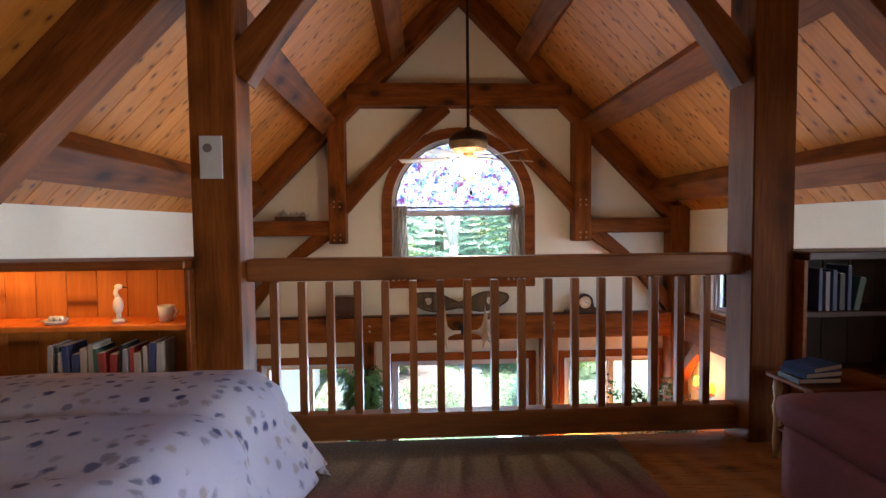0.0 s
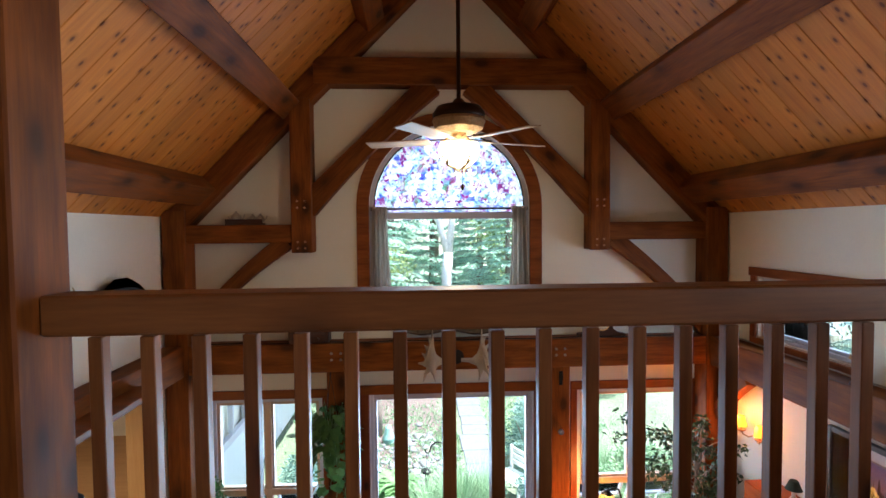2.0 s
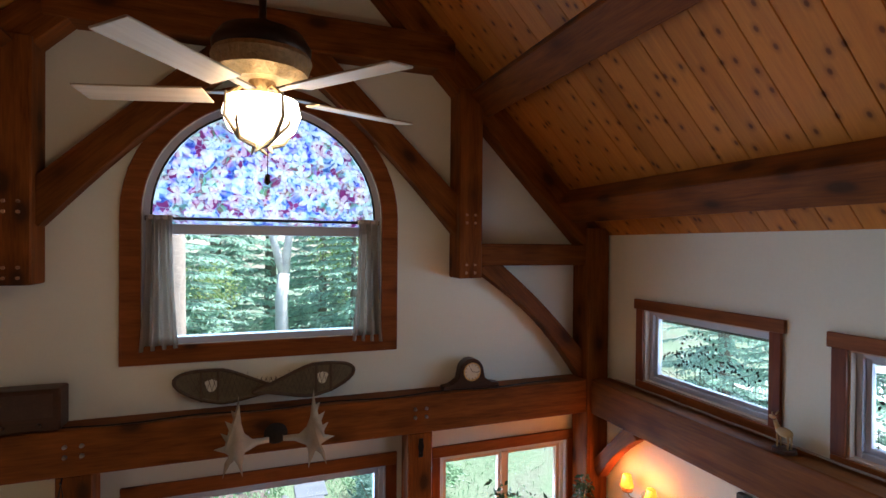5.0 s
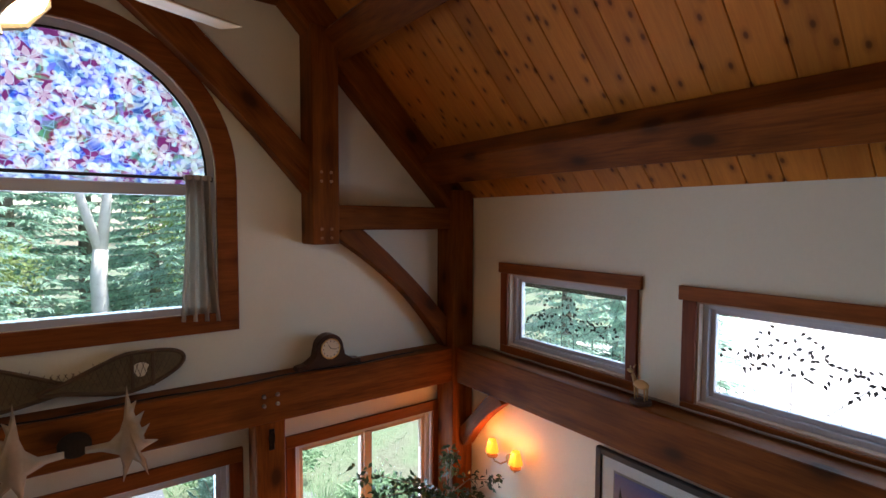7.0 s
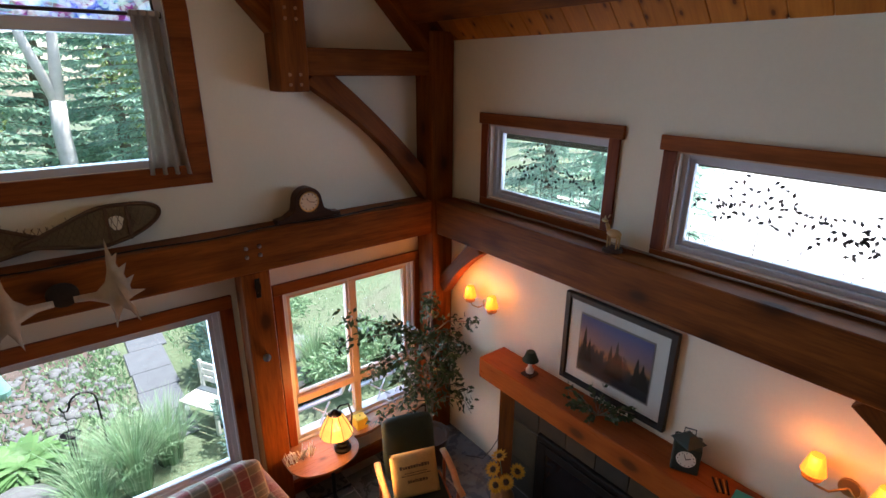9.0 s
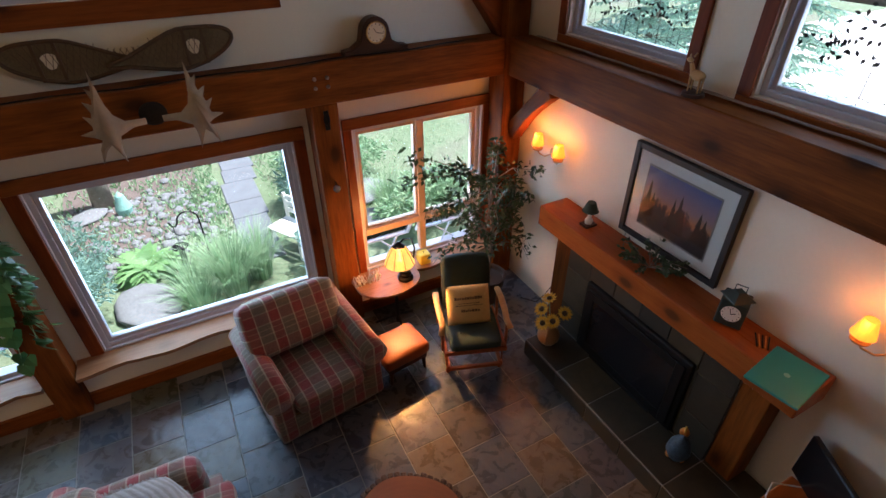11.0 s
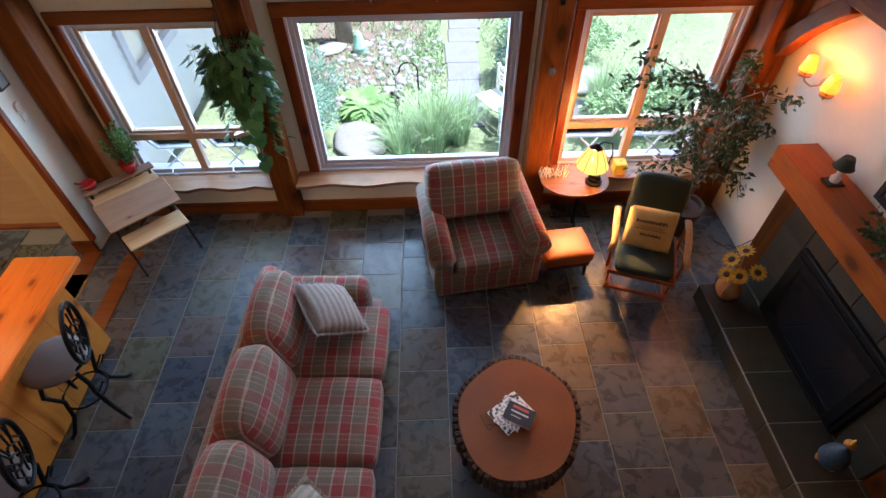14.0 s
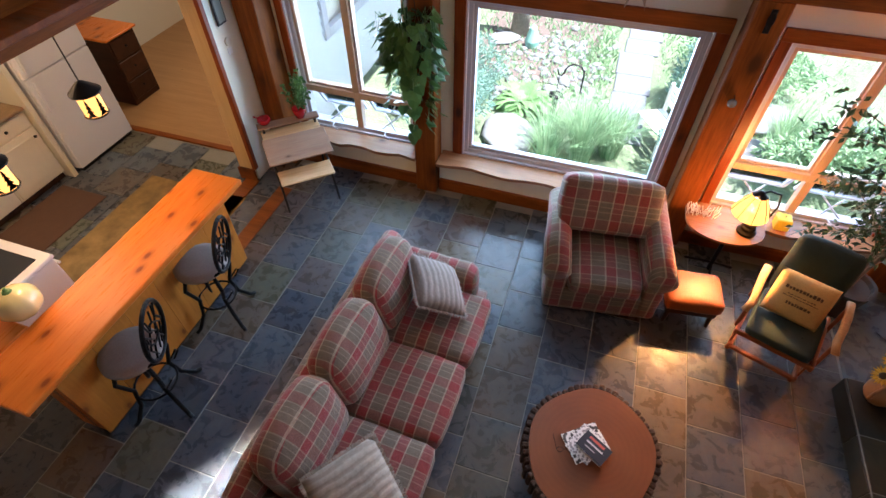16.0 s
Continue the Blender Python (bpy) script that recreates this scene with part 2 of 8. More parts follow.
def lathe(profile, n=20, c=(0, 0, 0)):
    bm = bmesh.new()
    add_lathe(bm, profile, n, c)
    return bm


def prism(outline, y0, y1, bevel=0.0):
    """A plate in the x-z plane from y0 to y1."""
    bm = bmesh.new()
    a = [bm.verts.new((x, y0, z)) for x, z in outline]
    b = [bm.verts.new((x, y1, z)) for x, z in outline]
    n = len(a)
    bm.faces.new(a)
    bm.faces.new(b[::-1])
    for i in range(n):
        bm.faces.new((a[i], b[i], b[(i + 1) % n], a[(i + 1) % n]))
    bmesh.ops.recalc_face_normals(bm, faces=bm.faces)
    if bevel:
        bmesh.ops.bevel(bm, geom=[e for e in bm.edges if e.calc_face_angle(0) > 0.6], offset=bevel, segments=1, affect="EDGES")
    return bm


def timber(name, p0, p1, w, h, mat=TIMBER, parent=None, label="", bevel=0.008, up=(0, 0, 1)):
    """A sawn timber from p0 to p1; w across, h in the up direction."""
    p0, p1 = Vector(p0), Vector(p1)
    x = (p1 - p0).normalized()
    up = Vector(up)
    if abs(x.dot(up)) > 0.98:
        up = Vector((0, 1, 0))
    y = up.cross(x).normalized()
    z = x.cross(y)
    m = Matrix((x, y, z)).transposed().to_4x4()
    m.translation = p0
    length = (p1 - p0).length
    bm = box((0, -w / 2, -h / 2), (length, w / 2, h / 2), bevel)
    ob = new(name, mesh_of(bm, name, mat))
    if parent is not None:
        ob.parent = parent
        m = parent.matrix_world.inverted() @ m
    ob.matrix_local = m
    return tagged(ob, label)


def brace(name, p0, p1, w, t, sag, parent, mat=TIMBER, label="", n=10, bow=0.0):
    """A curved knee brace in an x-z or y-z plane; sag bows its lower edge."""
    p0, p1 = Vector(p0), Vector(p1)
    x = (p1 - p0).normalized()
    side = Vector((0, 1, 0)) if abs(x.y) < 0.2 else Vector((1, 0, 0))
    if x.cross(side).z < 0:
        side = -side
    z = x.cross(side)
    m = Matrix((x, side, z)).transposed().to_4x4()
    m.translation = p0
    length = (p1 - p0).length
    top = [(length * i / n, w / 2 + bow * math.sin(math.pi * i / n)) for i in range(n + 1)]
    low = [(length * i / n, -w / 2 + sag * math.sin(math.pi * i / n)) for i in range(n + 1)]
    bm = prism(top + low[::-1], -t / 2, t / 2, 0.006)
    ob = part(name, bm, mat, parent, label)
    ob.matrix_local = (parent.matrix_world.inverted() if parent else Matrix()) @ m
    return ob


# ---- structure of the house ----
X0, X1, YB, LOFT = -3.14, 3.14, -9.6, 2.68
EAVE, SLOPE = 4.03, 1.01
RIDGE = EAVE + X1 * SLOPE


def roof_z(x):
    return EAVE + (X1 - abs(x)) * SLOPE


def wall_with_holes(name, lo, hi, thick, holes, axis, label, mat=PLASTER, pos=0.0):
    """A wall built of blocks round its rectangular openings. axis 'y': wall in the x-z plane at y=pos..pos+thick."""
    us = sorted({lo[0], hi[0], *[h[0] for h in holes], *[h[1] for h in holes]})
    bm = bmesh.new()
    for a, b in zip(us, us[1:]):
        zs = [lo[1]]
        for h in sorted(holes, key=lambda q: q[2]):
            if h[0] <= a + 1e-6 and b <= h[1] + 1e-6:
                zs += [h[2], h[3]]
        zs.append(hi[1])
        for z0, z1 in zip(zs[::2], zs[1::2]):
            if z1 > z0:
                if axis == "y":
                    add_box(bm, (a, pos, z0), (b, pos + thick, z1))
                else:
                    add_box(bm, (pos, a, z0), (pos + thick, b, z1))
    bmesh.ops.remove_doubles(bm, verts=bm.verts, dist=1e-5)
    return structure(name, bm, mat, label)


WIN_L = (-2.76, -1.5, 0.42, 1.96)
WIN_C = (-0.97, 0.95, 0.42, 1.98)
WIN_R = (1.46, 2.82, 0.42, 1.98)
AX, AR, AZ, ASILL = -0.02, 0.92, 4.14, 3.14
wall_with_holes("wall_north", (X0 - 0.2, -0.4), (X1 + 0.2, 2.9), 0.2, [WIN_L, WIN_C, WIN_R], "y", "cream plastered gable wall round three ground floor windows")


def gable(name, y0, y1, mat, label, cut=True):
    """Upper gable wall with the arched opening, as strips."""
    bm = bmesh.new()
    cuts = {X0, 0.0, X1}
    if cut:
        cuts |= {AX + AR * math.cos(math.pi * k / 24) for k in range(25)}
    xs = sorted(cuts)

    def slab(a, b, za, zb, ta, tb):
        v = [bm.verts.new(p) for p in ((a, y0, za), (b, y0, zb), (b, y0, tb), (a, y0, ta), (a, y1, za), (b, y1, zb), (b, y1, tb), (a, y1, ta))]
        for f in ((0, 1, 2, 3), (7, 6, 5, 4), (0, 4, 5, 1), (3, 2, 6, 7), (0, 3, 7, 4), (1, 5, 6, 2)):
            bm.faces.new([v[i] for i in f])

    def arc(x):
        return AZ + math.sqrt(max(0, AR * AR - (x - AX) ** 2))

    for a, b in zip(xs, xs[1:]):
        ta, tb = roof_z(a), roof_z(b)
        if cut and a >= AX - AR - 1e-6 and b <= AX + AR + 1e-6:
            slab(a, b, 2.9, 2.9, ASILL, ASILL)
            slab(a, b, arc(a), arc(b), ta, tb)
        else:
            slab(a, b, 2.9, 2.9, ta, tb)
    bmesh.ops.remove_doubles(bm, verts=bm.verts, dist=1e-5)
    bmesh.ops.recalc_face_normals(bm, faces=bm.faces)
    return structure(name, bm, mat, label)


gable("wall_north_gable", 0, 0.2, PLASTER, "cream plastered gable wall with a tall arched window")
SWIN_A = (-1.92, -0.73, 2.72, 3.36)
SWIN_B = (-3.95, -2.4, 2.69, 3.33)
wall_with_holes("wall_east", (YB, -0.4), (0.0, EAVE + 0.02), 0.2, [SWIN_A, SWIN_B, (-7.2, -5.8, 3.2, 3.85)], "x", "cream plastered side wall with two low wide windows", pos=X1)
# the opening under the loft is unseen, cut for the sun patch lamp
wall_with_holes("wall_west", (YB, -0.4), (0.0, EAVE + 0.02), 0.16, [(-4.3, -0.62, -0.4, 2.38), (-6.6, -5.75, 0.9, 2.3)], "x", "cream plastered side wall open to the kitchen below", pos=X0 - 0.16)
gable("wall_south_gable", YB - 0.2, YB, PLASTER, "cream plastered rear gable wall", cut=False)
structure("wall_south", box((X0, YB - 0.2, -0.4), (X1, YB, 2.9)), PLASTER, "cream plastered rear wall")

# board ceiling, both slopes
def ceiling(side):
    bm = bmesh.new()
    n = int(9.8 / 0.19)
    length = math.hypot(X1, X1 * SLOPE)
    ang = math.atan(SLOPE)
    for i in range(n):
        y0 = -0.002 - i * 0.19
        add_box(bm, (0, y0 - 0.1875, 0), (0.02, y0, length), 0.004)
    m = Matrix.Translation((side * X1, 0, EAVE)) @ Matrix.Rotation(-side * (math.pi / 2 - ang), 4, "Y")
    if side < 0:
        m = m @ Matrix.Scale(-1, 4, (1, 0, 0))
        bmesh.ops.reverse_faces(bm, faces=bm.faces)
        for v in bm.verts:
            v.co.x *= -1
        bmesh.ops.reverse_faces(bm, faces=bm.faces)
        m = Matrix.Translation((side * X1, 0, EAVE)) @ Matrix.Rotation(-side * (math.pi / 2 - ang), 4, "Y")
    ob = structure("ceiling", bm, PINE, "knotty pine tongue and groove boards on the sloping ceiling", m)
    back = bmesh.new()
    # longer east eave, out of view, added to block sun at the side windows
    lo = -1.35 if side > 0 else -0.6
    if side > 0:
        add_box(back, (0.03, -9.8, lo), (0.2, 0.5, length + 0.1))
    else:
        add_box(back, (-0.2, -9.8, lo), (-0.03, 0.5, length + 0.1))
    structure("roof", back, GAP, "dark roof deck above the ceiling boards", m)


ceiling(1)
ceiling(-1)

# ground floor slab and loft floor
structure("floor", box((X0 - 0.16, YB, -0.4), (X1 + 0.02, -0.0, -0.003)), GROUT, "grout bed under the slate floor")
structure("floor", box((X0, YB, LOFT - 0.06), (X1, -4.34, LOFT)), wood("loft_boards", (0.32, 0.13, 0.04), (0.5, 0.24, 0.09), knots=0.4, rough=0.3, along="X"), "reddish varnished wooden floor of the loft")
structure("ceiling", box((X0, YB, LOFT - 0.1), (X1, -4.36, LOFT - 0.062)), PINE, "pine board ceiling under the loft")

# gable truss
truss = thing("timber_truss", "reddish stained timber frame against the gable wall, with curved braces", "timber frame")
for s in (-1, 1):
    timber("post", (s * 3.0, -0.13, 0), (s * 3.0, -0.13, 4.1), 0.24, 0.26, parent=truss)
    timber("king_strut", (s * 1.65, -0.12, 3.63), (s * 1.65, -0.12, 5.3), 0.22, 0.25, parent=truss)
    timber("hammer_beam", (s * 2.9, -0.11, 3.84), (s * 1.76, -0.11, 3.84), 0.2, 0.2, parent=truss)
    timber("rafter", (s * 3.1, -0.11, 4.03 - 0.16), (s * 0.0, -0.11, 4.03 - 0.16 + 3.1 * SLOPE), 0.2, 0.26, parent=truss)
    brace("arch_brace", (s * 1.62, -0.1, 4.12), (s * 0.22, -0.1, 5.48), 0.26, 0.14, 0.05, truss)
    brace("knee_brace", (s * 2.95, -0.1, 2.68), (s * 1.83, -0.1, 3.76), 0.2, 0.13, 0.09, truss, bow=0.04)
timber("collar_tie", (-1.5, -0.11, 5.6), (1.5, -0.11, 5.6), 0.22, 0.29, parent=truss)
timber("girt", (-2.9, -0.12, 2.47), (2.9, -0.12, 2.47), 0.24, 0.32, parent=truss)
for x in (-1.3, 1.2):
    timber("wall_post", (x, -0.13, 0), (x, -0.13, 2.31), 0.22, 0.2, parent=truss)

# purlins and side beams
for s, side in ((-1, "west"), (1, "east")):
    for x, w, h in ((2.72, 0.2, 0.26), (1.8, 0.2, 0.26), (0.88, 0.2, 0.24)):
        p = timber("purlin", (s * x, -0.2, roof_z(x) - 0.15), (s * x, YB, roof_z(x) - 0.15), w, h, up=(-s * SLOPE, 0, 1))
        tagged(p, "long reddish stained purlin under the pine ceiling", "purlin", "purlins")
    b = timber("side_beam", (s * 3.03, -0.26, 2.47), (s * 3.03, -4.2, 2.47), 0.22, 0.33)
    tagged(b, "reddish stained timber beam along the side wall under the windows", "beam")

# loft bent
bent = thing("loft_truss", "dark stained timber posts and rafters at the edge of the loft", "timber frame")
for s, x in ((-1, -1.595), (1, 1.305)):
    timber("post", (x, -4.305, 0), (x, -4.305, roof_z(x) - 0.1), 0.23, 0.23, parent=bent)
    timber("rafter", (s * 3.1, -4.33, EAVE - 0.16), (0, -4.33, RIDGE - 0.16), 0.22, 0.28, parent=bent)
    brace("knee_brace", (x - s * 0.1, -4.33, 4.65), (x - s * 0.95, -4.33, 5.6), 0.18, 0.13, 0.06, bent)
timber("loft_girt", (-3.1, -4.3, 2.5), (3.1, -4.3, 2.5), 0.22, 0.3, parent=bent)

rail = thing("loft_railing", "varnished wooden loft railing with square balusters", "railing")
RY = -4.27
timber("top_rail", (-1.48, RY, 3.64), (1.19, RY, 3.64), 0.13, 0.118, RAILWOOD, rail)
timber("bottom_rail", (-1.48, RY, 2.78), (1.19, RY, 2.78), 0.09, 0.14, RAILWOOD, rail)
for i in range(17):
    x = -1.355 + i * 0.1487
    w = 0.062 if i == 8 else 0.042
    timber("baluster", (x, RY, 2.85), (x, RY, 3.57), 0.042, w, RAILWOOD, rail, bevel=0.003)

# ---- windows ----
def frame_rect(name, x0, x1, z0, z1, w, y0, y1, mat, parent, bevel=0.003):
    """A four-sided frame in the x-z plane, as one part."""
    bm = bmesh.new()
    add_box(bm, (x0, y0, z0), (x0 + w, y1, z1), bevel)
    add_box(bm, (x1 - w, y0, z0), (x1, y1, z1), bevel)
    add_box(bm, (x0 + w, y0, z0), (x1 - w, y1, z0 + w), bevel)
    add_box(bm, (x0 + w, y0, z1 - w), (x1 - w, y1, z1), bevel)
    return part(name, bm, mat, parent)


def pane(parent, x0, x1, z0, z1, y):
    g = part("pane", box((x0, y, z0), (x1, y + 0.006, z1)), GLASS, parent)
    g.visible_shadow = False
    return g


def window(name, lo, label, cells, awnings=()):
    x0, x1, z0, z1 = lo
    w = tagged(thing(name, label, ""), kind="structure")
    frame_rect("window_frame", x0, x1, z0, z1, 0.05, 0.03, 0.13, VINYL, w)
    frame_rect("jamb", x0 - 0.005, x1 + 0.005, z0 - 0.005, z1 + 0.005, 0.018, -0.005, 0.028, VINYL, w)
    for a, b, c, d in cells:
        frame_rect("sash", a, b, c, d, 0.035, 0.05, 0.11, VINYL if not awnings else SASH, w)
        pane(w, a + 0.035, b - 0.035, c + 0.035, d - 0.035, 0.08)
    return w


def casing(x0, x1, z0, z1, head=0.1, side=0.09, ear=0.0, m=None):
    """Stained boards round an opening."""
    h = tagged(part("trim", box((x0 - side - ear, -0.03, z1), (x1 + side + ear, -0.002, z1 + head), 0.004), TRIM, None, "reddish stained window head board", m=m), kind="structure")
    for a, b in ((x0 - side, x0), (x1, x1 + side)):
        tb = box((a, -0.026, z0), (b, -0.002, z1), 0.004)
        tagged(part("trim", tb, wood_z, None, "reddish stained upright window casing board", m=m), kind="structure")
    return h


wood_z = wood("stained_trim_upright", (0.14, 0.026, 0.005), (0.30, 0.068, 0.014), knots=0.6, rough=0.4, along="Z")
x0, x1, z0, z1 = WIN_C
window("window_1", WIN_C, "large picture window with a white frame over the garden", [(x0 + 0.05, x1 - 0.05, z0 + 0.05, z1 - 0.05)])
casing(*WIN_C, head=0.11, side=0.1)
for name, (x0, x1, z0, z1), lab in (("window_2", WIN_L, "four light window with a pale wooden mullion and open awning lights"), ("window_3", WIN_R, "four light window with pale sashes behind the reading lamp")):
    xm, zm = (x0 + x1) / 2, z0 + 0.44
    w = window(name, (x0, x1, z0, z1), lab, [(x0 + 0.05, xm - 0.02, zm + 0.02, z1 - 0.05), (xm + 0.02, x1 - 0.05, zm + 0.02, z1 - 0.05)], awnings=(1,))
    part("mullion", box((xm - 0.035, 0.02, z0 + 0.05), (xm + 0.035, 0.1, z1 - 0.05), 0.004), SASH, w)
    part("transom", box((x0 + 0.05, 0.018, zm - 0.035), (x1 - 0.05, 0.1, zm + 0.035), 0.004), SASH, w)
    # awning lights that stand open at the foot
    for a, b in ((x0 + 0.06, xm - 0.04), (xm + 0.04, x1 - 0.06)):
        m = Matrix.Translation((0, 0.12, zm - 0.04)) @ Matrix.Rotation(radians(32), 4, "X")
        sash = frame_rect("awning_sash", a, b, -0.36, 0.0, 0.035, 0.0, 0.03, VINYL, w)
        sash.matrix_local = m
        g = part("pane", box((a + 0.035, 0.012, -0.325), (b - 0.035, 0.018, -0.035)), GLASS, sash)
        g.visible_shadow = False
        c = (a + b) / 2
        op = part("window_opener", tube([(c - 0.09, 0.07, z0 + 0.04), (c + 0.09, 0.2, z0 + 0.17)], 0.009, 6), VINYL, w, "white folding stay arm")
        part("window_opener", tube([(c + 0.09, 0.07, z0 + 0.04), (c - 0.09, 0.2, z0 + 0.17)], 0.009, 6), VINYL, w, "white folding stay arm")
        part("crank_handle", tube([(c - 0.02, 0.02, z0 + 0.05), (c, -0.05, z0 + 0.055), (c + 0.06, -0.06, z0 + 0.03)], 0.009, 6), VINYL, w, "white crank handle")
    casing(x0, x1, z0, z1, head=0.1, side=0.08)

# deep live edge ledges below the windows and the panelling under them
for a, b in ((-2.86, -1.42), (-1.18, 1.09), (1.31, 2.86)):
    n = 24
    rnd = random.Random(int(a * 100))
    edge = []
    for i in range(n + 1):
        x = a + (b - a) * i / n
        edge.append((x, -0.235 + 0.022 * math.sin(i * 0.8 + a) + rnd.uniform(-0.006, 0.006)))
    bm = bmesh.new()
    top = [bm.verts.new((x, y, 0.415)) for x, y in edge] + [bm.verts.new((b, 0.028, 0.415)), bm.verts.new((a, 0.028, 0.415))]
    low = [bm.verts.new((v.co.x, v.co.y + (0.02 if v.co.y < 0 else 0), 0.365)) for v in top]
    bm.faces.new(top)
    bm.faces.new(low[::-1])
    for i in range(len(top)):
        j = (i + 1) % len(top)
        bm.faces.new((top[i], low[i], low[j], top[j]))
    bmesh.ops.recalc_face_normals(bm, faces=bm.faces)
    structure("window_sill", bm, LEDGE, "live edged wooden ledge under the window")
    structure("wall_panel", box((a, -0.13, 0.14), (b, -0.002, 0.365)), PLASTER, "cream boxed wall under the window ledge")
    structure("baseboard", box((a, -0.16, 0.0), (b, -0.002, 0.138), 0.004), TRIM, "reddish stained tall baseboard")

# arched window
def arch_frame(name, r0, r1, y0, y1, z_low, mat, parent, label, foot=True, n=28):
    """A frame with a round head; from radius r0 to r1."""
    bm = bmesh.new()
    inner = [(AX - r0, z_low)] + [(AX - r0 * math.cos(math.pi * k / n), AZ + r0 * math.sin(math.pi * k / n)) for k in range(n + 1)] + [(AX + r0, z_low)]
    outer = [(AX - r1, z_low)] + [(AX - r1 * math.cos(math.pi * k / n), AZ + r1 * math.sin(math.pi * k / n)) for k in range(n + 1)] + [(AX + r1, z_low)]
    vs = [[bm.verts.new((x, y, z)) for x, z in line] for line in (inner, outer) for y in (y0, y1)]
    for i in range(len(inner) - 1):
        a, b, c, d = vs
        bm.faces.new((a[i], a[i + 1], c[i + 1], c[i]))
        bm.faces.new((b[i], d[i], d[i + 1], b[i + 1]))
        bm.faces.new((a[i], b[i], b[i + 1], a[i + 1]))
        bm.faces.new((c[i], c[i + 1], d[i + 1], d[i]))
    bmesh.ops.recalc_face_normals(bm, faces=bm.faces)
    if foot:
        add_box(bm, (AX - r1, y0, z_low - (r1 - r0)), (AX + r1, y1, z_low))
    return part(name, bm, mat, parent, label)


arch = tagged(thing("window_4", "tall arched window with a stained glass film in its round head", ""), kind="structure")
arch_frame("casing", AR, AR + 0.14, -0.03, -0.002, ASILL, TRIM, arch, "reddish stained arched casing")
arch_frame("window_frame", AR - 0.05, AR, 0.03, 0.13, ASILL + 0.05, VINYL, arch, "white frame")
part("rail", box((AX - AR + 0.05, 0.03, 3.99), (AX + AR - 0.05, 0.12, 4.07), 0.004), VINYL, arch)
for a, b in ((AX - AR + 0.05, AX - AR + 0.1), (AX + AR - 0.1, AX + AR - 0.05)):
    part("stile", box((a, 0.04, ASILL + 0.05), (b, 0.11, 3.99)), VINYL, arch)
arch_frame("glazing_bead", AR - 0.064, AR - 0.0505, 0.032, 0.05, 4.07, GAP, arch, "dark bead", foot=False)
g = part("pane", box((AX - 0.83, 0.08, ASILL + 0.05), (AX + 0.83, 0.086, 4.0)), GLASS, arch)
g.visible_shadow = False


